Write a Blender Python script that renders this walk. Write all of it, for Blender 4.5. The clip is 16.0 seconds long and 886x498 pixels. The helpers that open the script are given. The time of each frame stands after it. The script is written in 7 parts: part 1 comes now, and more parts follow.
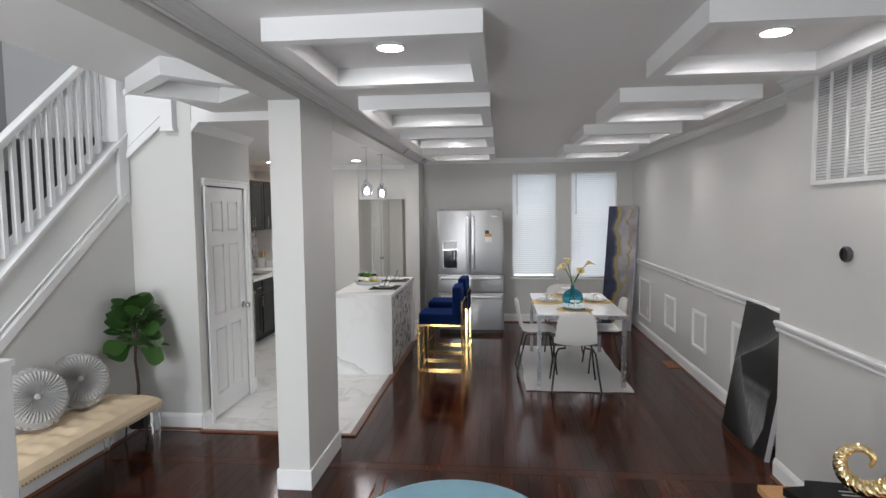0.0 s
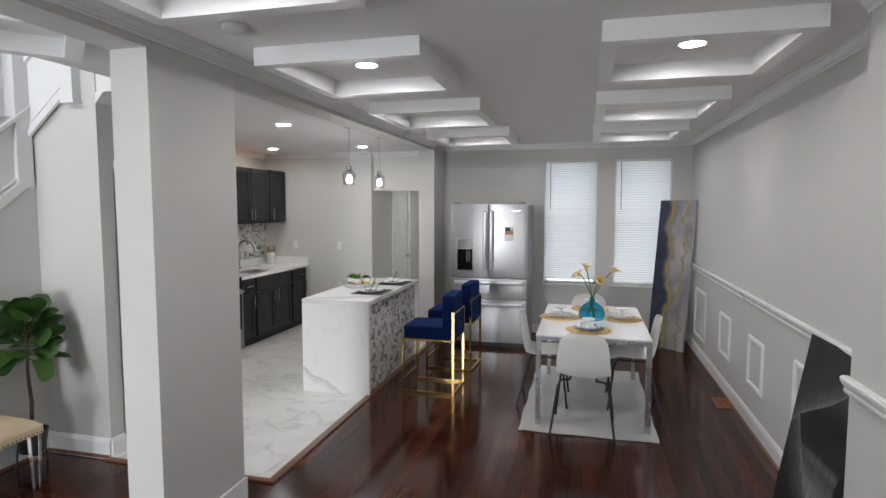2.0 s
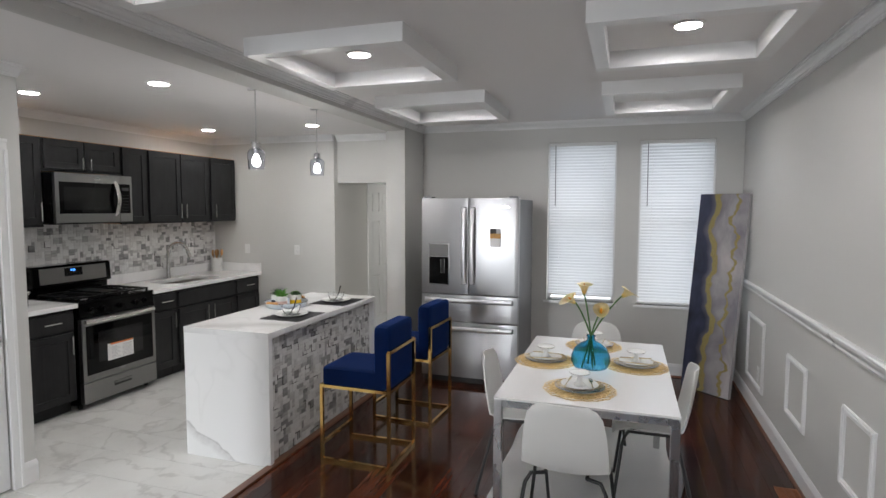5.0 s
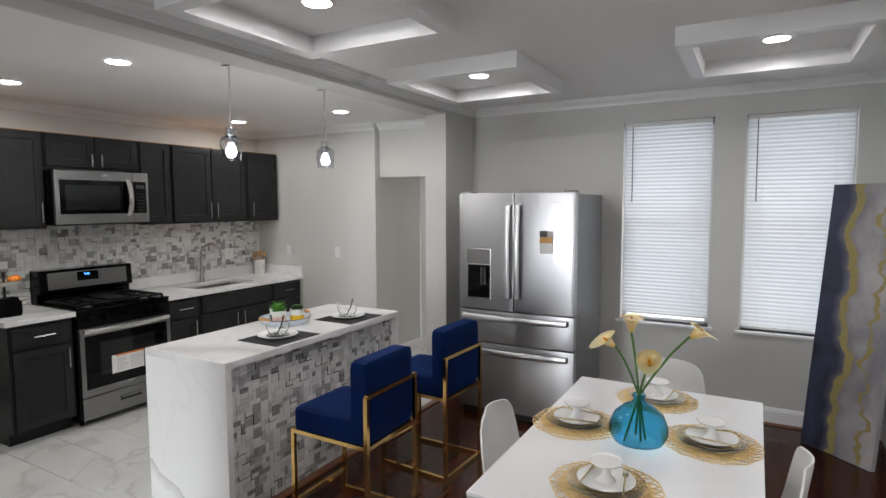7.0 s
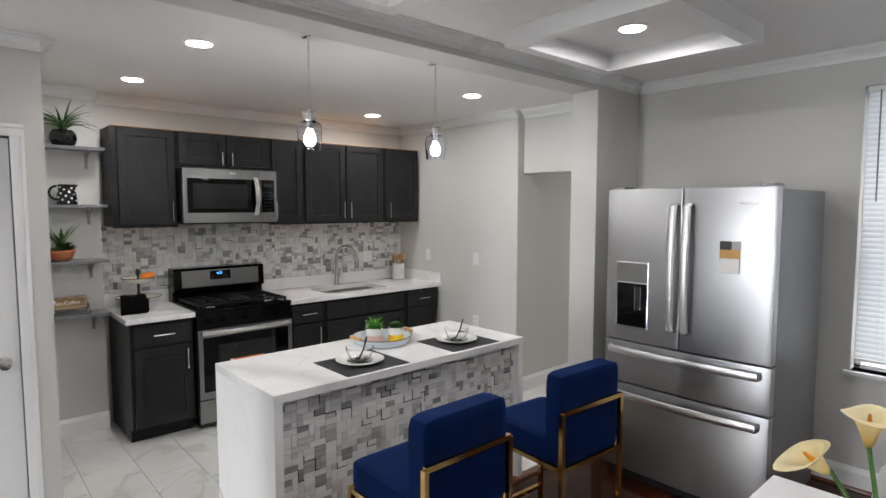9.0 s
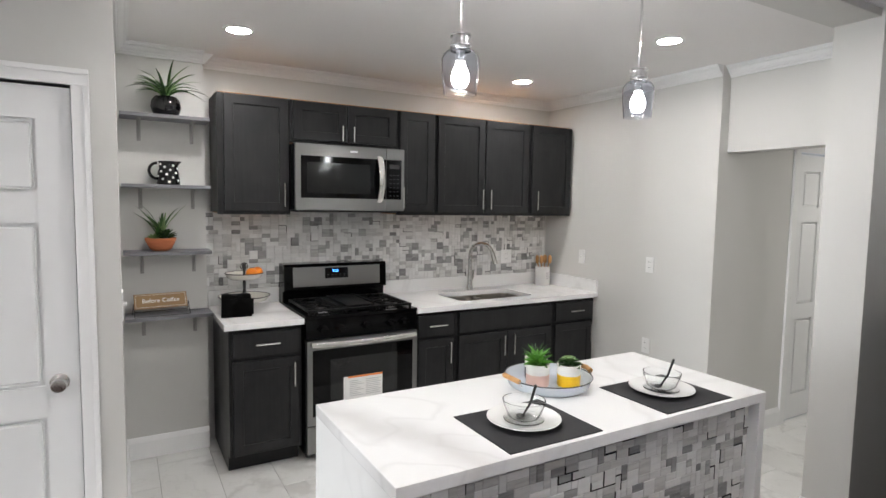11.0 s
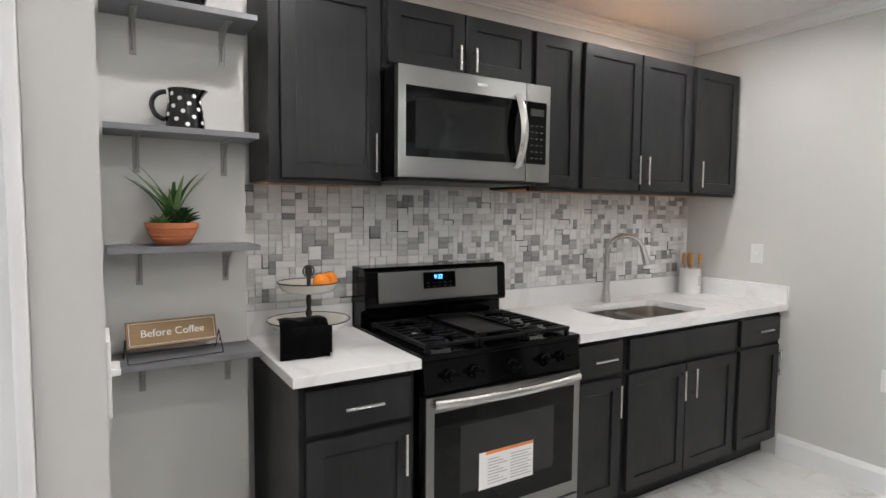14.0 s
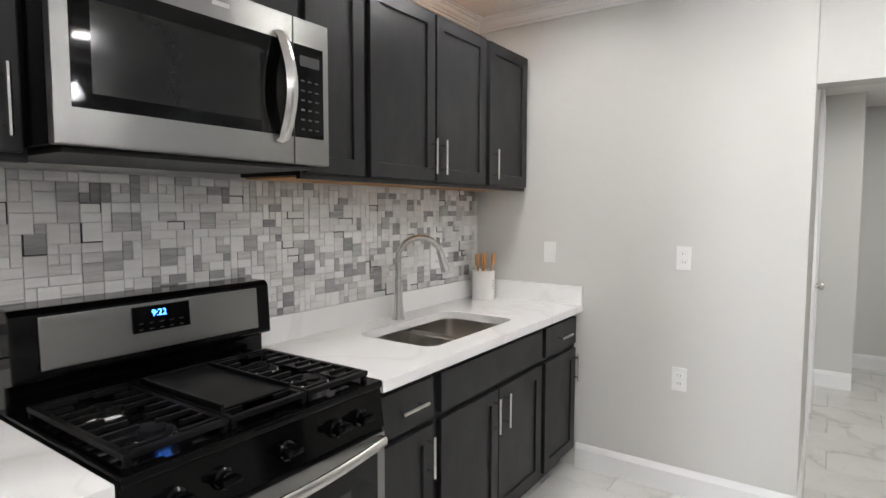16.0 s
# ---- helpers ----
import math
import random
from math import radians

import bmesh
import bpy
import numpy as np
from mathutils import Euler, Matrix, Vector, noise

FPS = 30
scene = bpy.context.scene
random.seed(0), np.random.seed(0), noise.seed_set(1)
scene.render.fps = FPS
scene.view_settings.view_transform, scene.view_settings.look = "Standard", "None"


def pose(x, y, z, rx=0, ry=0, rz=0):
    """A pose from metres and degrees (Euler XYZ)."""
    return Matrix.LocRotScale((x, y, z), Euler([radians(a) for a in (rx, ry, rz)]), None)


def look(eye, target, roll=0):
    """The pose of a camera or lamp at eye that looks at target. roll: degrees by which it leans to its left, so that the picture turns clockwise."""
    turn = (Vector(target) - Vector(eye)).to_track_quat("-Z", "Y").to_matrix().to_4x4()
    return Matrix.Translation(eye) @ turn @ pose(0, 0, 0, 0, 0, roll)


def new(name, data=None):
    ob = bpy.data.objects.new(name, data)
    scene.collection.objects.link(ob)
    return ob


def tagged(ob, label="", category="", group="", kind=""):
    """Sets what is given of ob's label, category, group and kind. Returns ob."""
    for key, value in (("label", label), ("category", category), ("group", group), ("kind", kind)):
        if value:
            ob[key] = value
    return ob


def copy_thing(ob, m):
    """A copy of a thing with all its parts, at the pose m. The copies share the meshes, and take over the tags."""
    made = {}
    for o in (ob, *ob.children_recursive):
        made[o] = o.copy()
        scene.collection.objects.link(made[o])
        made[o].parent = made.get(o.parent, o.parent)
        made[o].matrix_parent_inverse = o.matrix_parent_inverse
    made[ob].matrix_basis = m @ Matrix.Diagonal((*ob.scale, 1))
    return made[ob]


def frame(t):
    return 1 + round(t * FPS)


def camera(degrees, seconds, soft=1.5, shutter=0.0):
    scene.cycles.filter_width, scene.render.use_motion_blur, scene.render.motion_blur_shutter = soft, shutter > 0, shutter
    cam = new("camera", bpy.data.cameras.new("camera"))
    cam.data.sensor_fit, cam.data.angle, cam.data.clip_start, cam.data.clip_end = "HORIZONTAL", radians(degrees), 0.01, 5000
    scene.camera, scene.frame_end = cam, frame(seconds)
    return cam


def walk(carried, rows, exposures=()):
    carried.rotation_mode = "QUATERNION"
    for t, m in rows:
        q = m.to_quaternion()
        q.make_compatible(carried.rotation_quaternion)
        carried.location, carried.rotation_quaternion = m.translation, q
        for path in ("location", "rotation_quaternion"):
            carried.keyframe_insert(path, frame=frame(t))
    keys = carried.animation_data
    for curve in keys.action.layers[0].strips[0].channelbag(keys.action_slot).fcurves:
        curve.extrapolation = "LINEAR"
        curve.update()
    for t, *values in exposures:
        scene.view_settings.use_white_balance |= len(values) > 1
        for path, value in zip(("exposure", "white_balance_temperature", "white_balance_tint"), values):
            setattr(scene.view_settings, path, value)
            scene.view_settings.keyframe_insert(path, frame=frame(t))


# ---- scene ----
cam = camera(76.6, 16.0)
PATH = [
    (0, (1.78, 2.062, 1.804), (1.577, 4.047, 1.665), -0.6),
    (0.5, (2.041, 2.276, 1.793), (1.744, 4.249, 1.654), -0.5),
    (1, (2.282, 2.553, 1.792), (1.913, 4.514, 1.65), -0.3),
    (1.5, (2.451, 2.9, 1.783), (2.013, 4.846, 1.634), -0.3),
    (2, (2.521, 3.262, 1.768), (2.028, 5.195, 1.614), -0.0),
    (2.5, (2.581, 3.622, 1.749), (2.06, 5.547, 1.594), 0.1),
    (3, (2.572, 3.963, 1.74), (2.032, 5.883, 1.583), 0.2),
    (3.5, (2.535, 4.231, 1.731), (1.98, 6.147, 1.577), 0.3),
    (4, (2.571, 4.468, 1.715), (2.002, 6.379, 1.564), 0.3),
    (6.5, (2.994, 5.831, 1.698), (2.154, 7.639, 1.54), -0.1),
    (7, (2.971, 6.096, 1.714), (1.999, 7.836, 1.551), -0.2),
    (7.5, (3.01, 6.386, 1.7), (1.89, 8.035, 1.544), -0.2),
    (8, (3.001, 6.604, 1.727), (1.755, 8.161, 1.569), -0.2),
    (8.5, (2.922, 6.814, 1.685), (1.545, 8.256, 1.54), 0.0),
    (9, (2.796, 7.016, 1.689), (1.31, 8.347, 1.537), 0.0),
    (9.5, (2.622, 7.195, 1.661), (1.042, 8.413, 1.515), 0.2),
    (10, (2.401, 7.359, 1.642), (0.735, 8.456, 1.495), 0.1),
    (12.5, (0.917, 7.46, 1.488), (-0.839, 8.406, 1.344), 1.0),
    (13, (0.653, 7.457, 1.435), (-1.112, 8.39, 1.319), 0.7),
    (13.5, (0.465, 7.466, 1.432), (-1.294, 8.41, 1.303), 0.4),
    (14, (0.229, 7.429, 1.435), (-1.474, 8.468, 1.296), 0.5),
    (14.5, (0.012, 7.44, 1.43), (-1.605, 8.609, 1.296), 0.2),
    (15, (-0.136, 7.577, 1.419), (-1.655, 8.869, 1.273), 0.3),
    (15.5, (-0.28, 7.72, 1.424), (-1.649, 9.171, 1.276), -0.1),
    (16, (-0.382, 7.894, 1.43), (-1.517, 9.535, 1.286), 0.1),
]
EXPOSURE = [(0.0, 0.39), (4.0, 0.44), (8.0, 0.47), (10.0, 0.86), (12.5, 1.00), (14.0, 1.06), (15.0, 1.15), (16.0, 1.13)]
walk(cam, [(t, look(eye, target, roll)) for t, eye, target, roll in PATH], EXPOSURE)

# ---- world and light ----
world = bpy.data.worlds.new("sky_world")
scene.world = world
world.use_nodes = True
wn = world.node_tree.nodes
sky = wn.new("ShaderNodeTexSky")
sky.sky_type = "NISHITA"
sky.sun_disc = False
sky.sun_elevation = radians(48)
sky.sun_rotation = radians(150)
world.node_tree.links.new(sky.outputs[0], wn["Background"].inputs[0])
wn["Background"].inputs[1].default_value = 0.12

sun = new("sun", bpy.data.lights.new("sun", "SUN"))
sun.data.energy, sun.data.angle, sun.data.color = 1.5, radians(10), (1.0, 0.96, 0.9)
sun.matrix_world = look((0, 0, 30), (-6, -4.5, 18))


def area_lamp(name, m, sx, sy, watts, colour):
    lamp = new(name, bpy.data.lights.new(name, "AREA"))
    lamp.data.shape, lamp.data.size, lamp.data.size_y = "RECTANGLE", sx, sy
    lamp.data.energy, lamp.data.color = watts, colour
    lamp.matrix_world = m
    return lamp


LEFT_FILL_WATTS = 120.0
FRONT_WATTS, BACK_WATTS, CAN_GLOW, HALL_WATTS = 7.0, 5.5, 132.0, 7.0
# The front window is unseen, behind the start of the walk.
area_lamp("daylight_front_window", look((2.5, 0.48, 1.40), (-0.4, 4.6, 1.4)), 1.7, 1.8, FRONT_WATTS, (0.92, 0.96, 1.0))
# No door known here: lamp added behind the start to brighten the bench side.
area_lamp("daylight_front_door", look((-0.15, 0.48, 1.35), (-1.6, 4.2, 0.9)), 0.9, 1.9, LEFT_FILL_WATTS, (0.93, 0.965, 1.0))
# Added lamp high in the open stairwell to brighten it; no window there.
area_lamp("daylight_stair_window", look((-1.5, 2.2, 4.7), (-1.6, 5.6, 2.6)), 1.0, 1.0, 70.0, (0.93, 0.97, 1.0))
area_lamp("daylight_back_window_a", look((2.314, 11.27, 1.546), (2.314, 5.0, 1.546)), 0.69, 1.66, BACK_WATTS, (0.9, 0.95, 1.0))
area_lamp("daylight_back_window_b", look((3.23, 11.27, 1.546), (3.23, 5.0, 1.546)), 0.69, 1.66, BACK_WATTS, (0.9, 0.95, 1.0))
# Fill lamp added to brighten the hall; no fitting hangs there.
area_lamp("hall_ceiling_light", look((0.5, 12.4, 2.27), (0.5, 12.4, 0)), 0.3, 0.3, HALL_WATTS, (1.0, 0.97, 0.92))


# ---- materials ----
def nodes_of(name):
    m = bpy.data.materials.new(name)
    m.use_nodes = True
    t = m.node_tree
    return m, t, t.nodes["Principled BSDF"]


def add(t, kind, **inputs):
    n = t.nodes.new(kind)
    for k, v in inputs.items():
        n.inputs[k.replace("_", " ")].default_value = v
    return n


def mixed(t, fac, a, b, blend="MIX"):
    n = t.nodes.new("ShaderNodeMix")
    n.data_type, n.blend_type = "RGBA", blend
    for sock, v in ((0, fac), (6, a), (7, b)):
        if isinstance(v, bpy.types.NodeSocket):
            t.links.new(v, n.inputs[sock])
        else:
            n.inputs[sock].default_value = v if sock == 0 else (*v, 1.0) if len(v) == 3 else v
    return n.outputs[2]


def coords(t, scale=(1, 1, 1), random_shift=False):
    tc = t.nodes.new("ShaderNodeTexCoord")
    mp = t.nodes.new("ShaderNodeMapping")
    mp.inputs["Scale"].default_value = scale
    t.links.new(tc.outputs["Object"], mp.inputs[0])
    if random_shift:
        r = piece_random(t)
        mul = t.nodes.new("ShaderNodeVectorMath")
        mul.operation = "SCALE"
        mul.inputs[0].default_value = (37.0, 53.0, 29.0)
        t.links.new(r, mul.inputs["Scale"])
        t.links.new(mul.outputs[0], mp.inputs["Location"])
    return mp.outputs[0]


def piece_random(t):
    oi, ge, ad, fr = (t.nodes.new(k) for k in ("ShaderNodeObjectInfo", "ShaderNodeNewGeometry", "ShaderNodeMath", "ShaderNodeMath"))
    ad.operation, fr.operation = "ADD", "FRACT"
    t.links.new(oi.outputs["Random"], ad.inputs[0])
    t.links.new(ge.outputs["Random Per Island"], ad.inputs[1])
    t.links.new(ad.outputs[0], fr.inputs[0])
    return fr.outputs[0]


def noise_of(t, vec, scale, detail=3.0, rough=0.55, distort=0.0):
    n = add(t, "ShaderNodeTexNoise", Scale=scale, Detail=detail, Roughness=rough, Distortion=distort)
    t.links.new(vec, n.inputs["Vector"])
    return n.outputs["Fac"]


def ramp(t, fac, *stops):
    r = t.nodes.new("ShaderNodeValToRGB")
    e = r.color_ramp.elements
    while len(e) < len(stops):
        e.new(0.5)
    for el, (p, c) in zip(e, stops):
        el.position = p
        el.color = (c, c, c, 1) if isinstance(c, float) else (*c, 1)
    t.links.new(fac, r.inputs[0])
    return r.outputs[0]


def bump_of(t, bsdf, height, strength, dist=0.002):
    b = add(t, "ShaderNodeBump", Strength=strength, Distance=dist)
    t.links.new(height, b.inputs["Height"])
    t.links.new(b.outputs[0], bsdf.inputs["Normal"])


def surface(name, col, rough=0.5, metal=0.0, var=0.08, scale=3.0, grain=220.0, relief=0.15, coat=0.0, spec=0.5, sheen=0.0, stretch=(1, 1, 1), rvar=0.06):
    """A plain painted, moulded or cast surface: broad stains, fine grain, a little relief."""
    m, t, b = nodes_of(name)
    v = coords(t, stretch)
    broad, fine = noise_of(t, v, scale, 4), noise_of(t, v, grain, 2)
    dark, light = tuple(c * (1 - var) for c in col), tuple(min(1.0, c * (1 + var)) for c in col)
    c1 = mixed(t, broad, dark, light)
    c2 = mixed(t, 0.25, c1, mixed(t, fine, dark, light))
    t.links.new(c2, b.inputs["Base Color"])
    t.links.new(ramp(t, broad, (0.25, max(0.02, rough - rvar)), (0.75, min(1.0, rough + rvar))), b.inputs["Roughness"])
    b.inputs["Metallic"].default_value = metal
    b.inputs["Coat Weight"].default_value = coat
    b.inputs["Coat Roughness"].default_value = 0.08
    b.inputs["Specular IOR Level"].default_value = spec
    b.inputs["Sheen Weight"].default_value = sheen
    if relief:
        bump_of(t, b, fine, relief, 0.0008)
    return m


def brushed(name, col, rough, along, metal=1.0):
    m, t, b = nodes_of(name)
    st = {"x": (4, 700, 700), "y": (700, 4, 700), "z": (700, 700, 4)}[along]
    line = noise_of(t, coords(t, st), 1.0, 3)
    t.links.new(mixed(t, line, tuple(c * 0.96 for c in col), col), b.inputs["Base Color"])
    b.inputs["Roughness"].default_value = rough
    b.inputs["Metallic"].default_value = metal
    b.inputs["Anisotropic"].default_value = 0.55
    b.inputs["Anisotropic Rotation"].default_value = 0.25
    tan = t.nodes.new("ShaderNodeTangent")
    tan.direction_type, tan.axis = "RADIAL", "Z"
    t.links.new(tan.outputs[0], b.inputs["Tangent"])
    return m


def marble(name, base, vein, scale, rough, random_shift=False, amount=0.6, cloud=0.25, tint=0.05, stretch=(1, 1, 1)):
    m, t, b = nodes_of(name)
    v = coords(t, stretch, random_shift)
    warp = add(t, "ShaderNodeTexNoise", Scale=scale * 0.9, Detail=5.0, Roughness=0.6)
    t.links.new(v, warp.inputs["Vector"])
    vm = t.nodes.new("ShaderNodeVectorMath")
    vm.operation = "MULTIPLY_ADD"
    vm.inputs[1].default_value = (0.9, 0.9, 0.9)
    t.links.new(warp.outputs["Color"], vm.inputs[0])
    t.links.new(v, vm.inputs[2])
    n1 = noise_of(t, vm.outputs[0], scale, 1.0, 0.4, 0.3)
    n2 = noise_of(t, vm.outputs[0], scale * 2.3, 2, 0.5, 0.6)
    v1 = ramp(t, n1, (0.472, 0.0), (0.497, amount), (0.503, amount), (0.535, 0.0))
    v2 = ramp(t, n2, (0.485, 0.0), (0.5, amount * 0.4), (0.515, 0.0))
    soft = noise_of(t, v, scale * 1.3, 4)
    c = mixed(t, ramp(t, soft, (0.4, 0.0), (0.8, cloud)), base, vein)
    c = mixed(t, v1, c, vein)
    c = mixed(t, v2, c, vein)
    if tint:
        c = mixed(t, mixed(t, tint, (0, 0, 0), (1, 1, 1)), c, mixed(t, piece_random(t), tuple(x * 0.85 for x in base), base))
    t.links.new(c, b.inputs["Base Color"])
    t.links.new(ramp(t, soft, (0.3, rough), (0.7, rough + 0.07)), b.inputs["Roughness"])
    return m


def wood(name, dark, mid, light, along, rough, coat=0.0, ring=14.0, shift=True, spec=0.5, fleck=0.6):
    m, t, b = nodes_of(name)
    st = {"x": (0.9, ring, ring), "y": (ring, 0.9, ring), "z": (ring, ring, 0.9)}[along]
    v = coords(t, st, shift)
    g1 = noise_of(t, v, 1.0, 5, 0.6, 0.6)
    g2 = noise_of(t, v, 5.5, 3, 0.7)
    c = mixed(t, ramp(t, g1, (0.3, 0.0), (0.7, 1.0)), dark, mid)
    c = mixed(t, ramp(t, g2, (0.45, 0.0), (0.75, fleck)), c, light)
    if shift:
        r = piece_random(t)
        c = mixed(t, 1.0, c, ramp(t, r, (0.0, (0.48, 0.46, 0.46)), (0.45, (0.88, 0.86, 0.86)), (0.8, (1.2, 1.14, 1.1)), (1.0, (1.75, 1.65, 1.5))), "MULTIPLY")
    t.links.new(c, b.inputs["Base Color"])
    t.links.new(ramp(t, g1, (0.3, rough), (0.7, rough + 0.1)), b.inputs["Roughness"])
    b.inputs["Coat Weight"].default_value = coat
    b.inputs["Coat Roughness"].default_value = 0.12
    b.inputs["Specular IOR Level"].default_value = spec
    bump_of(t, b, g2, 0.12, 0.0006)
    return m


def stained(name, dark, light):
    """Opaque stain sprayed over maple: a cloudy sheen put into the colour in patches a hand wide, and a faint upright
    grain.
    """
    m, t, b = nodes_of(name)
    clouds = noise_of(t, coords(t, (1.0, 1.0, 0.8)), 4.5, 4, 0.6, 0.4)
    grain = noise_of(t, coords(t, (60, 60, 2.2)), 1.0, 4, 0.6)
    c = mixed(t, ramp(t, clouds, (0.32, 0.0), (0.70, 1.0)), dark, light)
    c = mixed(t, 0.30, c, mixed(t, ramp(t, grain, (0.35, 0.0), (0.65, 1.0)), dark, light))
    t.links.new(c, b.inputs["Base Color"])
    t.links.new(ramp(t, clouds, (0.3, 0.42), (0.7, 0.32)), b.inputs["Roughness"])
    b.inputs["Specular IOR Level"].default_value = 0.28
    bump_of(t, b, grain, 0.05, 0.0004)
    return m


def glass(name, col, rough=0.0, ior=1.45):
    m, t, b = nodes_of(name)
    b.inputs["Base Color"].default_value = (*col, 1)
    b.inputs["Roughness"].default_value = rough
    b.inputs["IOR"].default_value = ior
    b.inputs["Transmission Weight"].default_value = 1.0
    return m


def glow(name, col, strength):
    m, t, b = nodes_of(name)
    b.inputs["Base Color"].default_value = (*col, 1)
    b.inputs["Emission Color"].default_value = (*col, 1)
    b.inputs["Emission Strength"].default_value = strength
    return m


def banded(name, lower, upper, z, rough=0.45):
    """A glazed pot dipped in a second colour up to z."""
    m, t, b = nodes_of(name)
    tc, sp = t.nodes.new("ShaderNodeTexCoord"), t.nodes.new("ShaderNodeSeparateXYZ")
    t.links.new(tc.outputs["Object"], sp.inputs[0])
    gt = add(t, "ShaderNodeMath")
    gt.operation = "GREATER_THAN"
    t.links.new(sp.outputs["Z"], gt.inputs[0])
    gt.inputs[1].default_value = z
    t.links.new(mixed(t, gt.outputs[0], lower, upper), b.inputs["Base Color"])
    b.inputs["Roughness"].default_value = rough
    return m


def petal_mat():
    """Cream petal whose throat deepens to orange-yellow."""
    m, t, b = nodes_of("cream_lily_petal")
    tc, sp = t.nodes.new("ShaderNodeTexCoord"), t.nodes.new("ShaderNodeSeparateXYZ")
    t.links.new(tc.outputs["Object"], sp.inputs[0])
    deep = ramp(t, sp.outputs["Z"], (0.002, (0.55, 0.52, 0.14)), (0.012, (0.93, 0.70, 0.24)), (0.038, (0.94, 0.80, 0.46)), (0.07, (0.95, 0.86, 0.60)))
    t.links.new(mixed(t, ramp(t, noise_of(t, coords(t, (40, 40, 8)), 1.0, 3), (0.35, 0.0), (0.7, 0.3)), deep, (0.88, 0.76, 0.44)), b.inputs["Base Color"])
    b.inputs["Roughness"].default_value = 0.5
    b.inputs["Subsurface Weight"].default_value = 0.15
    b.inputs["Subsurface Radius"].default_value = (0.006, 0.004, 0.002)
    return m


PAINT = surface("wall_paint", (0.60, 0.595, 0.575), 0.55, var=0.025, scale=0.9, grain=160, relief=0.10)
# Half the tone of wall_paint, for the stairwell's west and north walls.
STAIRWELL_GREY = surface("stairwell_grey", (0.30, 0.30, 0.30), 0.6, var=0.03, scale=0.9, grain=160)
BLACK_WALL = surface("stair_black", (0.01, 0.01, 0.01), 0.6, var=0.1, scale=2)
CEIL = surface("ceiling_paint", (0.80, 0.785, 0.78), 0.7, var=0.02, scale=0.8, grain=140, relief=0.12)
TRIM = surface("white_trim_paint", (0.80, 0.80, 0.80), 0.32, var=0.02, scale=2, grain=120, relief=0.05)
DOORWHITE = surface("white_door_paint", (0.78, 0.785, 0.79), 0.38, var=0.02, scale=2, grain=150, relief=0.08)
PLANK = wood("cherry_plank", (0.020, 0.0050, 0.0022), (0.056, 0.0140, 0.0054), (0.110, 0.031, 0.0120), "y", 0.09, coat=0.0, spec=0.30, fleck=0.30)
SUBFLOOR = surface("dark_joint", (0.012, 0.006, 0.004), 0.6)
THRESH = wood("threshold_wood", (0.10, 0.035, 0.016), (0.17, 0.065, 0.03), (0.24, 0.10, 0.05), "y", 0.3, coat=0.2, shift=False)
TILE = marble("marble_floor_tile", (0.72, 0.72, 0.70), (0.38, 0.37, 0.36), 1.5, 0.16, True, 0.42, 0.35, 0.1)
GROUT = surface("grey_grout", (0.42, 0.42, 0.41), 0.8)
QUARTZ = marble("white_quartz", (0.83, 0.83, 0.825), (0.48, 0.47, 0.465), 0.50, 0.14, False, 0.46, 0.03, 0.0)
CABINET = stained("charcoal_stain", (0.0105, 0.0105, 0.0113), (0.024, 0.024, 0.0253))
# Darker copy of CABINET: gap and side shade put into the carcass colour.
CABINET_SHADED = stained("shaded_charcoal", (0.0065, 0.0065, 0.007), (0.0125, 0.0125, 0.0135))
RAWWOOD = wood("raw_plywood", (0.42, 0.20, 0.07), (0.55, 0.29, 0.11), (0.65, 0.38, 0.17), "y", 0.55, shift=False)
NICKEL = surface("brushed_nickel", (0.62, 0.61, 0.59), 0.24, metal=1.0, var=0.03, relief=0.0, rvar=0.03)
STEELZ = brushed("fridge_steel", (0.44, 0.44, 0.45), 0.32, "x")
STEELY = brushed("appliance_steel", (0.28, 0.277, 0.272), 0.30, "y")
SINKSTEEL = surface("satin_sink_steel", (0.56, 0.53, 0.49), 0.30, metal=1.0, var=0.04, relief=0.0)
STEELDARK = surface("grey_cabinet_steel", (0.20, 0.20, 0.205), 0.42, metal=0.6, var=0.03)
CHROME = surface("chrome", (0.75, 0.75, 0.76), 0.16, metal=1.0, var=0.02, relief=0.0, rvar=0.02)
GOLD = surface("polished_gold", (0.70, 0.46, 0.17), 0.12, metal=1.0, var=0.05, relief=0.0, rvar=0.04)
BLACKGLOSS = surface("black_enamel", (0.0018, 0.0018, 0.002), 0.09, var=0.1, relief=0.0, rvar=0.03, spec=0.20)
BLACKGLASS = surface("black_oven_glass", (0.0018, 0.0018, 0.002), 0.05, var=0.1, relief=0.0, rvar=0.02, spec=0.25)
CASTIRON = surface("cast_iron", (0.0035, 0.0035, 0.0037), 0.45, var=0.15, grain=300, relief=0.3, spec=0.2)
BLACKMET = surface("black_metal", (0.012, 0.012, 0.012), 0.4, relief=0.0)
BLACKCLOTH = surface("black_cloth", (0.0028, 0.0028, 0.0028), 0.95, grain=400, relief=0.5, sheen=0.1, spec=0.1)
PLASTICW = surface("white_plastic", (0.78, 0.78, 0.77), 0.35, var=0.02, relief=0.02)
SHELL = surface("white_chair_shell", (0.74, 0.74, 0.72), 0.42, var=0.02, relief=0.06)
TABLETOP = surface("white_glass_top", (0.80, 0.80, 0.80), 0.06, var=0.01, relief=0.0, rvar=0.01)
VELVET = surface("navy_velvet", (0.0006, 0.0080, 0.044), 0.75, var=0.55, scale=7, grain=500, relief=0.35, sheen=0.25, spec=0.08)
VELVET.node_tree.nodes["Principled BSDF"].inputs["Sheen Tint"].default_value = (0.03, 0.14, 0.70, 1)
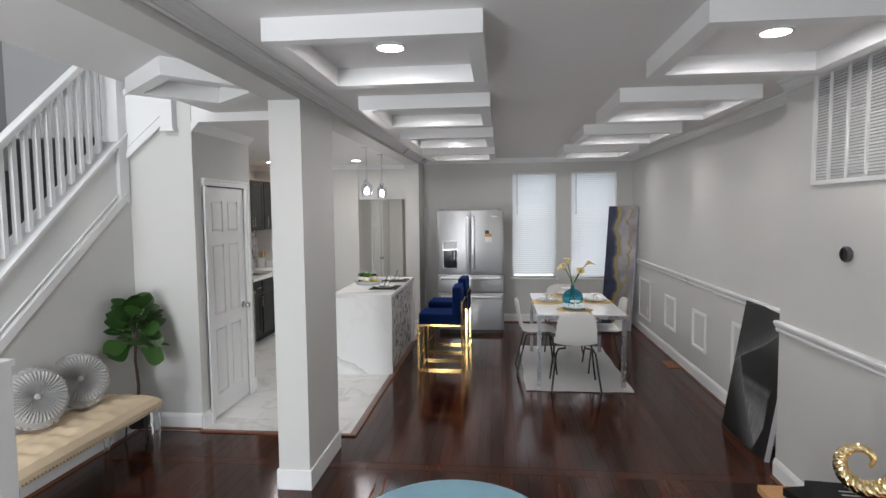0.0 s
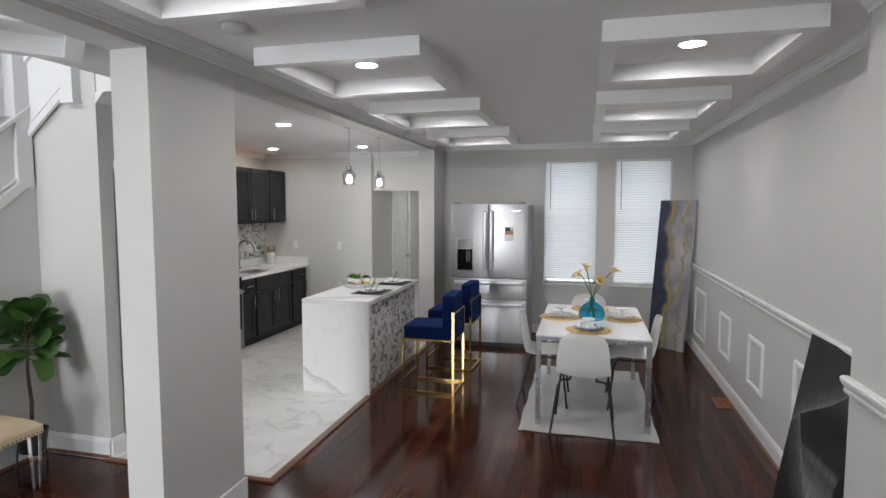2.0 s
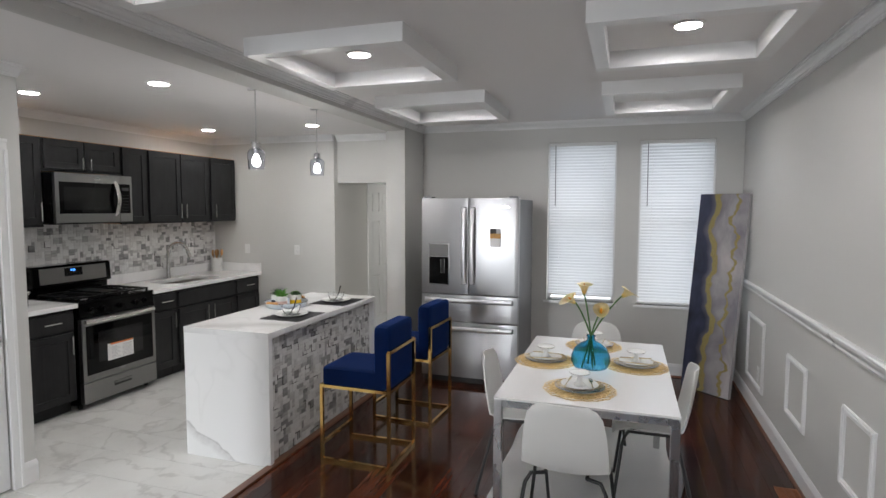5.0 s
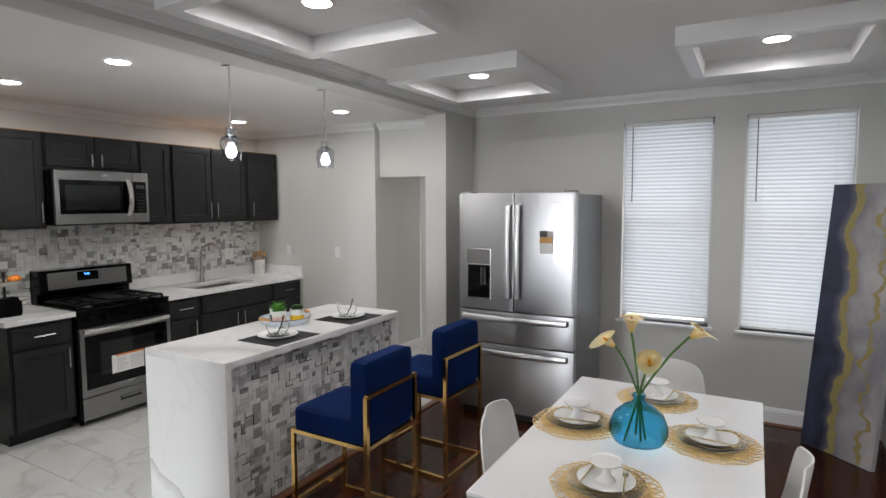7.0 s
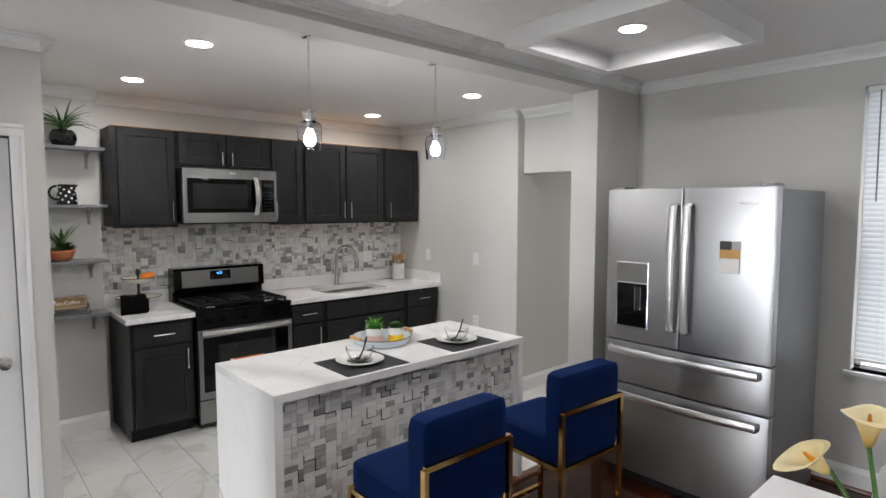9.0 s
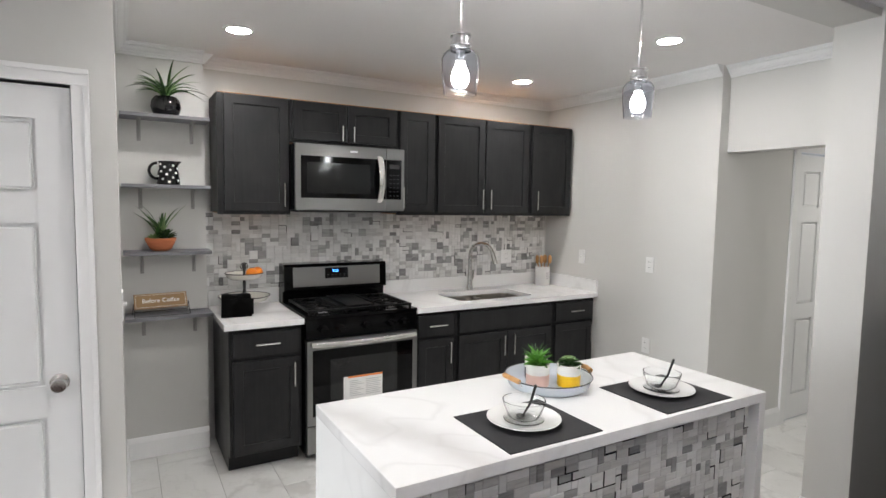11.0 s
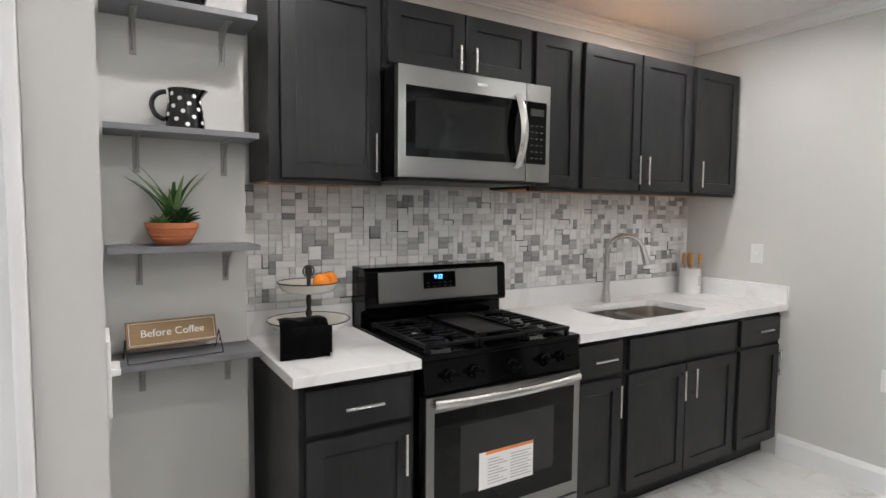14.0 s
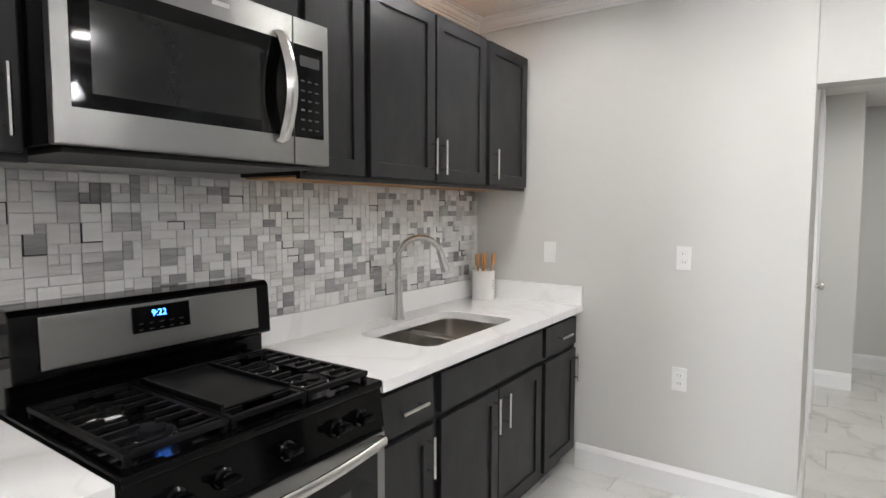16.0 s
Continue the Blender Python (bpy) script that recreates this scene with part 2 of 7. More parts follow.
LEATHER = surface("cream_tufted_leather", (0.66, 0.53, 0.36), 0.45, var=0.06, scale=6, grain=260, relief=0.3)
SILVERCLOTH = surface("silver_velvet", (0.36, 0.35, 0.345), 0.5, var=0.25, scale=14, grain=300, relief=0.4, sheen=0.3)
ACRYLIC = glass("clear_acrylic", (0.97, 0.98, 0.98), 0.02, 1.49)
RUGW = surface("white_rug", (0.85, 0.845, 0.835), 0.42, var=0.05, scale=6, grain=260, relief=0.15)
TERRACOTTA = surface("terracotta", (0.52, 0.17, 0.07), 0.7, var=0.12, scale=9)
CERAMICB = surface("black_glazed_ceramic", (0.006, 0.006, 0.007), 0.08, relief=0.0, rvar=0.02)
CERAMICW = surface("white_ceramic", (0.80, 0.80, 0.78), 0.2, var=0.02, relief=0.0)
ENAMEL = surface("cream_enamel", (0.78, 0.755, 0.69), 0.2, var=0.04, relief=0.0)
LEAFD = surface("dark_fig_leaf", (0.022, 0.060, 0.014), 0.42, var=0.35, scale=9, grain=120, relief=0.4)
FIGLIGHT = surface("fresh_fig_leaf", (0.040, 0.100, 0.020), 0.40, var=0.35, scale=8, grain=120, relief=0.4)
LEAFM = surface("green_leaf", (0.035, 0.10, 0.020), 0.42, var=0.3, scale=12, grain=140, relief=0.3)
LEAFL = surface("bright_succulent", (0.10, 0.30, 0.035), 0.45, var=0.25, scale=20, relief=0.2)
LEAFP = surface("pale_striped_leaf", (0.16, 0.26, 0.10), 0.45, var=0.3, scale=24, relief=0.2)
STEMG = surface("green_stem", (0.06, 0.15, 0.03), 0.45)
BARK = surface("brown_bark", (0.07, 0.04, 0.025), 0.85, var=0.3, scale=20, relief=0.6)
SOIL = surface("soil", (0.05, 0.03, 0.018), 0.95, var=0.4, scale=60, relief=0.9)
ORANGE = surface("orange_peel", (0.85, 0.24, 0.012), 0.42, var=0.08, grain=350, relief=0.5)
LILY = petal_mat()
LILYCORE = surface("orange_spadix", (0.80, 0.33, 0.02), 0.6)
TEALGLASS = glass("teal_glass", (0.20, 0.60, 0.78), 0.0, 1.36)
SMOKEGLASS = glass("smoked_glass", (0.86, 0.88, 0.93), 0.0, 1.2)
CLEARGLASS = glass("clear_glass", (0.98, 0.99, 0.99), 0.0, 1.35)
WOODLIGHT = wood("light_wood", (0.42, 0.20, 0.07), (0.54, 0.29, 0.11), (0.66, 0.40, 0.18), "z", 0.5, shift=False)
SIGNWOOD = wood("sign_wood", (0.20, 0.12, 0.05), (0.29, 0.18, 0.08), (0.36, 0.23, 0.11), "y", 0.55, shift=False)
STRAW = surface("woven_straw", (0.72, 0.53, 0.25), 0.7, var=0.25, scale=60, relief=0.6)
SHELFGREY = surface("grey_shelf_paint", (0.17, 0.17, 0.185), 0.45, var=0.05)
BRACKET = surface("grey_bracket_metal", (0.33, 0.32, 0.31), 0.38, metal=0.7)
SLATE = surface("charcoal_placemat", (0.018, 0.018, 0.02), 0.8, grain=300, relief=0.5)
PAPERW = surface("white_paper", (0.80, 0.80, 0.79), 0.7, relief=0.0)
PRINTGREY = surface("grey_print", (0.45, 0.45, 0.46), 0.7, relief=0.0)
PRINTORANGE = surface("orange_print", (0.75, 0.22, 0.05), 0.6, relief=0.0)
PRINTDARK = surface("dark_print", (0.05, 0.045, 0.045), 0.6, relief=0.0)
VENTBRONZE = surface("copper_vent_paint", (0.32, 0.12, 0.05), 0.45, metal=0.3, var=0.15)
LENS = glow("lit_lens", (1.0, 0.965, 0.965), CAN_GLOW)
LENSWARM = glow("lit_lens_warm", (1.0, 0.975, 0.955), CAN_GLOW)
LEGCHROME = surface("satin_chrome", (0.50, 0.50, 0.51), 0.27, metal=1.0, var=0.02, relief=0.0, rvar=0.02)
BULB = glow("lit_bulb", (1.0, 0.98, 0.96), 45.0)
CLOCKBLUE = glow("blue_digits", (0.05, 0.25, 1.0), 4.0)
TEALFAB = surface("sky_blue_velvet", (0.13, 0.33, 0.44), 0.7, var=0.1, grain=400, relief=0.3, sheen=0.4)
HAMMERED = surface("hammered_gold", (0.85, 0.68, 0.38), 0.22, metal=1.0, var=0.1, relief=0.0)
EXTERIOR = surface("outdoor_ground", (0.42, 0.42, 0.42), 0.9, var=0.3, scale=0.6)


def blind_mat():
    m, t, b = nodes_of("white_blind_slat")
    b.inputs["Base Color"].default_value = (0.78, 0.785, 0.79, 1)
    b.inputs["Roughness"].default_value = 0.45
    tr = t.nodes.new("ShaderNodeBsdfTranslucent")
    tr.inputs[0].default_value = (0.88, 0.91, 0.95, 1)
    mx = t.nodes.new("ShaderNodeMixShader")
    mx.inputs[0].default_value = 0.30
    t.links.new(b.outputs[0], mx.inputs[1])
    t.links.new(tr.outputs[0], mx.inputs[2])
    t.links.new(mx.outputs[0], t.nodes["Material Output"].inputs[0])
    return m


BLIND = blind_mat()
WANDGREY = surface("grey_wand_plastic", (0.20, 0.20, 0.21), 0.3, relief=0.0)


def mosaic_mat():
    """Banded grey and white stone: each piece takes its own tone and its own band spacing."""
    m, t, b = nodes_of("striped_stone_mosaic")
    r = piece_random(t)
    v = coords(t, (6, 6, 60), True)
    bands = noise_of(t, v, 1.0, 3, 0.6, 0.5)
    tone = ramp(t, r, (0.0, (0.27, 0.27, 0.27)), (0.13, (0.38, 0.38, 0.375)), (0.27, (0.56, 0.555, 0.545)), (0.42, (0.66, 0.655, 0.645)), (1.0, (0.765, 0.765, 0.755)))
    streak = ramp(t, r, (0.0, 0.75), (0.3, 0.45), (0.5, 0.25), (1.0, 0.15))
    dark = mixed(t, 1.0, tone, (0.62, 0.62, 0.63), "MULTIPLY")
    f = mixed(t, 1.0, ramp(t, bands, (0.42, 0.0), (0.6, 1.0)), streak, "MULTIPLY")
    t.links.new(mixed(t, f, tone, dark), b.inputs["Base Color"])
    b.inputs["Roughness"].default_value = 0.2
    return m


MOSAIC = mosaic_mat()
MOSAICDARK = surface("bevelled_mirror_strip", (0.03, 0.03, 0.032), 0.15, metal=0.4, relief=0.0)
MOSAICGROUT = surface("light_grout", (0.68, 0.675, 0.67), 0.8)


def canvas_agate():
    """Poured-agate print: navy edge, lilac-grey field, two wandering gold veins."""
    m, t, b = nodes_of("agate_canvas_print")
    tc, sp = t.nodes.new("ShaderNodeTexCoord"), t.nodes.new("ShaderNodeSeparateXYZ")
    t.links.new(tc.outputs["Object"], sp.inputs[0])
    v = coords(t, (2.2, 2.2, 1.4))
    n = noise_of(t, v, 1.6, 4, 0.55, 0.6)
    low = noise_of(t, coords(t, (0.01, 0.01, 2.3)), 1.0, 2, 0.5)
    low2 = noise_of(t, coords(t, (0.01, 0.01, 3.1)), 1.7, 2, 0.5)

    def shifted(noise, offset, amp):
        a = add(t, "ShaderNodeMath")
        a.operation = "MULTIPLY_ADD"
        t.links.new(noise, a.inputs[0])
        a.inputs[1].default_value = amp
        t.links.new(sp.outputs["X"], a.inputs[2])
        s = add(t, "ShaderNodeMath")
        s.operation = "SUBTRACT"
        t.links.new(a.outputs[0], s.inputs[0])
        s.inputs[1].default_value = offset
        return s.outputs[0]

    def vein(noise, offset, amp, w):
        ab = add(t, "ShaderNodeMath")
        ab.operation = "ABSOLUTE"
        t.links.new(shifted(noise, offset, amp), ab.inputs[0])
        rag = noise_of(t, coords(t, (9, 9, 6)), 1.6, 4, 0.65)
        ad = add(t, "ShaderNodeMath")
        ad.operation = "MULTIPLY_ADD"
        t.links.new(rag, ad.inputs[0])
        ad.inputs[1].default_value = 0.075
        t.links.new(ab.outputs[0], ad.inputs[2])
        return ramp(t, ad.outputs[0], (w + 0.030, 1.0), (w + 0.038, 0.0))

    field = mixed(t, ramp(t, n, (0.35, 0.0), (0.7, 1.0)), (0.22, 0.21, 0.24), (0.47, 0.445, 0.455))
    navy = mixed(t, ramp(t, n, (0.3, 0.0), (0.7, 1.0)), (0.003, 0.004, 0.010), (0.055, 0.065, 0.13))
    edge = ramp(t, shifted(low, 0.345, 0.45), (0.0, 1.0), (0.16, 0.0))
    c = mixed(t, edge, field, navy)
    spark = noise_of(t, coords(t), 260, 1)
    goldc = mixed(t, spark, (0.12, 0.09, 0.02), (0.52, 0.43, 0.17))
    v1, v2 = vein(low, 0.425, 0.45, 0.030), vein(low2, 0.585, 0.40, 0.018)
    c = mixed(t, v1, c, goldc)
    c = mixed(t, v2, c, goldc)
    t.links.new(c, b.inputs["Base Color"])
    b.inputs["Roughness"].default_value = 0.55
    return m


def canvas_dark():
    """Black and grey print of sweeping folds: a ridge across the top, a swoosh down to the foot, a pale wedge between."""
    m, t, b = nodes_of("dark_abstract_print")
    tc, sp = t.nodes.new("ShaderNodeTexCoord"), t.nodes.new("ShaderNodeSeparateXYZ")
    t.links.new(tc.outputs["Object"], sp.inputs[0])

    def calc(op, a, c):
        n = t.nodes.new("ShaderNodeMath")
        n.operation = op
        for i, v in enumerate((a, c)):
            if isinstance(v, bpy.types.NodeSocket):
                t.links.new(v, n.inputs[i])
            else:
                n.inputs[i].default_value = v
        return n.outputs[0]

    u, v = calc("DIVIDE", sp.outputs["X"], 0.70), calc("DIVIDE", sp.outputs["Z"], 1.055)
    ridge = calc("SUBTRACT", v, ramp(t, u, (0.0, 0.50), (0.14, 0.58), (0.55, 0.72), (1.0, 0.92)))
    swoosh = calc("SUBTRACT", ramp(t, v, (0.0, 0.86), (0.12, 0.66), (0.30, 0.42), (0.46, 0.24), (0.58, 0.12), (0.62, 0.0)), u)
    band = calc("SUBTRACT", u, ramp(t, v, (0.0, 0.72), (0.20, 0.86), (0.40, 0.84), (0.60, 0.95), (0.8, 1.0)))
    fan = noise_of(t, coords(t, (70, 70, 9)), 1.0, 3, 0.6, 0.8)
    w = add(t, "ShaderNodeTexWave", Scale=22.0, Distortion=1.5, Detail=1.0)
    w.bands_direction = "DIAGONAL"
    t.links.new(coords(t, (1.0, 1.0, 1.4)), w.inputs["Vector"])
    inner = ramp(t, v, (0.06, 0.34), (0.30, 0.26), (0.39, 0.10), (0.43, 0.16), (0.47, 0.02), (0.66, 0.012), (0.80, 0.07), (0.95, 0.02))
    inner = mixed(t, 0.55, inner, mixed(t, 1.0, inner, w.outputs["Fac"], "MULTIPLY"))
    left = ramp(t, swoosh, (0.0, 0.19), (0.05, 0.10), (0.16, 0.06), (0.34, 0.012), (0.6, 0.005))
    over = ramp(t, ridge, (0.0, 0.20), (0.03, 0.085), (0.12, 0.03), (0.24, 0.012))
    c = mixed(t, ramp(t, swoosh, (0.0, 0.0), (0.006, 1.0)), inner, left)
    c = mixed(t, ramp(t, ridge, (0.0, 0.0), (0.006, 1.0)), c, over)
    c = mixed(t, ramp(t, band, (0.0, 0.0), (0.012, 1.0)), c, (0.007, 0.007, 0.007))
    c = mixed(t, 0.65, c, mixed(t, 1.0, c, ramp(t, fan, (0.36, 0.35), (0.64, 1.25)), "MULTIPLY"))
    t.links.new(c, b.inputs["Base Color"])
    b.inputs["Roughness"].default_value = 0.5
    return m


AGATE, DARKART = canvas_agate(), canvas_dark()
CANVASEDGE = surface("canvas_edge", (0.55, 0.54, 0.55), 0.7)


# ---- building helpers ----
def thing(name, label, category, x=0, y=0, z=0, rz=0, group="", kind=""):
    ob = new(name)
    ob.empty_display_size = 0.05
    ob.matrix_basis = pose(x, y, z, 0, 0, rz)
    return tagged(ob, label, category, group, kind)


def mesh_of(name, bm, material, smooth=False):
    me = bpy.data.meshes.new(name)
    bm.to_mesh(me)
    bm.free()
    for m in material if isinstance(material, (list, tuple)) else (material,):
        me.materials.append(m)
    if smooth:
        for p in me.polygons:
            p.use_smooth = True
        me.set_sharp_from_angle(angle=radians(38))
    return me


def part(name, bm, material, parent, label="", smooth=False, m=None):
    ob = new(name, mesh_of(name, bm, material, smooth))
    ob.parent = parent
    if m is not None:
        ob.matrix_basis = m
    return tagged(ob, label)


def solo(name, bm, material, label="", category="", kind="", smooth=False, group=""):
    return tagged(new(name, mesh_of(name, bm, material, smooth)), label, category, group, kind)


def join(bm, other):
    me = bpy.data.meshes.new("tmp")
    other.to_mesh(me)
    other.free()
    bm.from_mesh(me)
    bpy.data.meshes.remove(me)
    return bm


def box(x0, x1, y0, y1, z0, z1, bevel=0.0, seg=2, bm=None):
    b = bmesh.new()
    bmesh.ops.create_cube(b, size=1.0)
    for v in b.verts:
        v.co = Vector(((x0 + x1) / 2 + v.co.x * (x1 - x0), (y0 + y1) / 2 + v.co.y * (y1 - y0), (z0 + z1) / 2 + v.co.z * (z1 - z0)))
    if bevel:
        bmesh.ops.bevel(b, geom=b.edges[:], offset=bevel, segments=seg, profile=0.7, affect="EDGES")
    return join(bm, b) if bm else b


def prism(points, axis, a, b_, bm=None, bevel=0.0):
    """A flat outline of (u, v) pulled along an axis from a to b_. x: (y, z); y: (x, z); z: (x, y)."""
    b = bmesh.new()

    def at(u, v, w):
        return {"x": (w, u, v), "y": (u, w, v), "z": (u, v, w)}[axis]

    lo = [b.verts.new(at(u, v, a)) for u, v in points]
    hi = [b.verts.new(at(u, v, b_)) for u, v in points]
    b.faces.new(lo)
    b.faces.new(hi)
    n = len(points)
    for i in range(n):
        b.faces.new((lo[i], lo[(i + 1) % n], hi[(i + 1) % n], hi[i]))
    bmesh.ops.recalc_face_normals(b, faces=b.faces[:])
    if bevel:
        bmesh.ops.bevel(b, geom=b.edges[:], offset=bevel, segments=2, profile=0.7, affect="EDGES")
    return join(bm, b) if bm else b


def lathe(profile, n=24, x=0, y=0, z=0, bm=None, sx=1.0, sy=1.0):
    b = bmesh.new()
    rings = []
    for r, h in profile:
        if r < 1e-5:
            rings.append([b.verts.new((x, y, z + h))])
        else:
            rings.append([b.verts.new((x + sx * r * math.cos(2 * math.pi * i / n), y + sy * r * math.sin(2 * math.pi * i / n), z + h)) for i in range(n)])
    for p, q in zip(rings, rings[1:]):
        if len(p) == 1 and len(q) == 1:
            continue
        for i in range(n):
            j = (i + 1) % n
            if len(p) == 1:
                b.faces.new((p[0], q[j], q[i]))
            elif len(q) == 1:
                b.faces.new((p[i], p[j], q[0]))
            else:
                b.faces.new((p[i], p[j], q[j], q[i]))
    bmesh.ops.recalc_face_normals(b, faces=b.faces[:])
    return join(bm, b) if bm else b


def tube(points, r, n=8, bm=None, closed=False, square=False, r2=None):
    b = bmesh.new()
    pts = [Vector(p) for p in points]
    count = len(pts)
    rings, up = [], None
    for i, p in enumerate(pts):
        if closed:
            d = (pts[(i + 1) % count] - pts[i - 1]).normalized()
        else:
            d = (pts[min(i + 1, count - 1)] - pts[max(i - 1, 0)]).normalized()
        if up is None:
            up = Vector((0, 0, 1)) if abs(d.z) < 0.9 else Vector((1, 0, 0))
        side = d.cross(up).normalized()
        up = side.cross(d).normalized()
        k = 1.0
        if 0 < i < count - 1 or closed:
            a, c = (pts[i] - pts[i - 1]).normalized(), (pts[(i + 1) % count] - pts[i]).normalized()
            k = 1 / max(0.5, math.cos(a.angle(c, 0) / 2))
        rad = r if r2 is None else r + (r2 - r) * i / max(1, count - 1)
        m, off = (4, math.pi / 4) if square else (n, 0)
        rr = rad * (math.sqrt(2) if square else 1) * (k if square else 1)
        rings.append([b.verts.new(p + rr * (math.cos(off + 2 * math.pi * j / m) * side + math.sin(off + 2 * math.pi * j / m) * up)) for j in range(m)])
    m = len(rings[0])
    for p, q in zip(rings, rings[1:] + (rings[:1] if closed else [])):
        for j in range(m):
            b.faces.new((p[j], p[(j + 1) % m], q[(j + 1) % m], q[j]))
    if not closed:
        b.faces.new(rings[0])
        b.faces.new(rings[-1])
    bmesh.ops.recalc_face_normals(b, faces=b.faces[:])
    return join(bm, b) if bm else b


def disc_cyl(x, y, z, r, axis, length, n=16, bm=None):
    ends = {"x": ((x, y, z), (x + length, y, z)), "y": ((x, y, z), (x, y + length, z)), "z": ((x, y, z), (x, y, z + length))}[axis]
    return tube(ends, r, n, bm)


def leaf(base, heading, length, width, lift, droop, bm=None, rows=6, cup=0.15, shape=0.8):
    """A blade from base along heading (degrees), rising by lift and bending down by droop."""
    b = bmesh.new()
    h = radians(heading)
    out, side = Vector((math.cos(h), math.sin(h), 0)), Vector((-math.sin(h), math.cos(h), 0))
    grid = []
    for i in range(rows + 1):
        s = i / rows
        c = Vector(base) + out * (length * s * math.cos(lift * (1 - 0.3 * s))) + Vector((0, 0, length * (s * math.sin(lift) - droop * s * s)))
        w = width * (math.sin(math.pi * min(1, s ** shape * 0.96 + 0.03)) ** 0.8) / 2
        grid.append([b.verts.new(c + side * (w * k) + Vector((0, 0, abs(k) * w * cup * 2))) for k in (-1, 0, 1)])
    for p, q in zip(grid, grid[1:]):
        for k in (0, 1):
            b.faces.new((p[k], p[k + 1], q[k + 1], q[k]))
    return join(bm, b) if bm else b


def pillow(w, d, h, bm=None, n=10, power=4.0, x=0, y=0, z=0):
    """A soft box: a superellipsoid with w, d, h as its full sizes, its base at z."""
    b = bmesh.new()
    bmesh.ops.create_cube(b, size=2.0)
    bmesh.ops.subdivide_edges(b, edges=b.edges[:], cuts=n, use_grid_fill=True)
    for v in b.verts:
        c = v.co
        k = (abs(c.x) ** power + abs(c.y) ** power + abs(c.z) ** power) ** (1 / power)
        v.co = Vector((x + c.x / k * w / 2, y + c.y / k * d / 2, z + h / 2 + c.z / k * h / 2))
    return join(bm, b) if bm else b


def lettering(name, text, size, material, parent, m, label="", depth=0.0006):
    cu = bpy.data.curves.new(name, "FONT")
    cu.body, cu.size, cu.extrude, cu.align_x, cu.align_y = text, size, depth, "CENTER", "CENTER"
    tmp = bpy.data.objects.new(name, cu)
    scene.collection.objects.link(tmp)
    dg = bpy.context.evaluated_depsgraph_get()
    me = bpy.data.meshes.new_from_object(tmp.evaluated_get(dg))
    bpy.data.objects.remove(tmp)
    me.materials.clear()
    me.materials.append(material)
    ob = new(name, me)
    ob.parent = parent
    ob.matrix_basis = m
    return tagged(ob, label)


# ---- structure ----
CEIL_Z, KITCHEN_Z, TOP = 2.60, 2.53, 2.8


def wall(name, boxes, material=PAINT, label="smooth light grey painted wall"):
    b = bmesh.new()
    for bx in boxes:
        b = box(*bx, bm=b)
    return solo(name, b, material, label, "wall", "structure")


wall("wall_east_far", [(3.82, 3.99, 5.90, 11.2, 0, TOP)])
wall("wall_east_near", [(3.60, 3.99, 0.30, 5.90, 0, TOP)])
W1, W2, WZ = (1.97, 2.66), (2.883, 3.577), (0.715, 2.377)
wall("wall_north", [(0.564, 3.82, 11.015, 11.2, 0, WZ[0]), (0.564, 3.82, 11.015, 11.2, WZ[1], TOP), (0.564, W1[0], 11.015, 11.2, *WZ), (W1[1], W2[0], 11.015, 11.2, *WZ), (W2[1], 3.82, 11.015, 11.2, *WZ)])
wall("wall_post_north", [(0.352, 0.564, 10.46, 11.2, 0, TOP)])
wall("wall_header_hall", [(-0.46, 0.352, 10.90, 11.04, 1.98, TOP)])
wall("wall_kitchen_north", [(-2.3, -0.46, 10.815, 10.95, 0, TOP)])
wall("wall_hall_west", [(-0.60, -0.46, 10.95, 11.74, 0, TOP), (-0.60, -0.46, 12.52, 13.3, 0, TOP), (-0.60, -0.46, 11.74, 12.52, 2.04, TOP)])
wall("wall_hall_end", [(-0.6, 1.2, 14.1, 14.2, 0, 2.32)])
wall("wall_hall_return", [(-0.58, -0.2, 13.3, 13.42, 0, 2.32)])
wall("wall_hall_nook", [(-0.6, -0.5, 13.42, 14.1, 0, 2.32)])
wall("wall_hall_east", [(1.1, 1.2, 11.2, 14.1, 0, 2.32)])
wall("wall_range", [(-2.3, -2.15, 7.905, 10.815, 0, TOP)])
wall("wall_shelves", [(-2.3, -2.02, 7.43, 7.905, 0, TOP)])
wall("wall_closet_north", [(-2.3, -0.81, 7.32, 7.43, 0, TOP)])
wall("wall_closet_east", [(-0.81, -0.69, 6.52, 6.572, 0, TOP), (-0.81, -0.69, 7.292, 7.43, 0, TOP), (-0.81, -0.69, 6.572, 7.292, 2.035, TOP)])
wall("wall_closet_south", [(-1.40, -0.69, 6.40, 6.52, 0, 5.0)])
wall("wall_stairwell_north", [(-2.3, -1.40, 6.40, 6.52, 2.43, 5.0)], STAIRWELL_GREY, "mid grey stairwell end wall")
# Plain black up to 2.43, the same black as the treads and risers.
wall("wall_stairwell_landing", [(-2.3, -1.40, 6.40, 6.52, 0, 2.43)], BLACK_WALL, "black wall at the stair landing")
wall("wall_closet_inside", [(-1.6, -1.5, 6.52, 7.32, 0, TOP)])
# Unseen end wall; its opening at x -0.62 to 0.32 is made up.
wall("wall_south", [(-2.3, -0.62, 0.30, 0.45, 0, 5.0), (-0.62, 0.32, 0.30, 0.45, 2.35, CEIL_Z), (-0.62, -0.5, 0.30, 0.45, CEIL_Z, 5.0), (-0.62, 0.32, 0.30, 0.45, 0, 0.35), (0.32, 1.55, 0.30, 0.45, 0, CEIL_Z), (3.45, 3.60, 0.30, 0.45, 0, CEIL_Z), (1.55, 3.45, 0.30, 0.45, 0, 0.45), (1.55, 3.45, 0.30, 0.45, 2.35, CEIL_Z)])
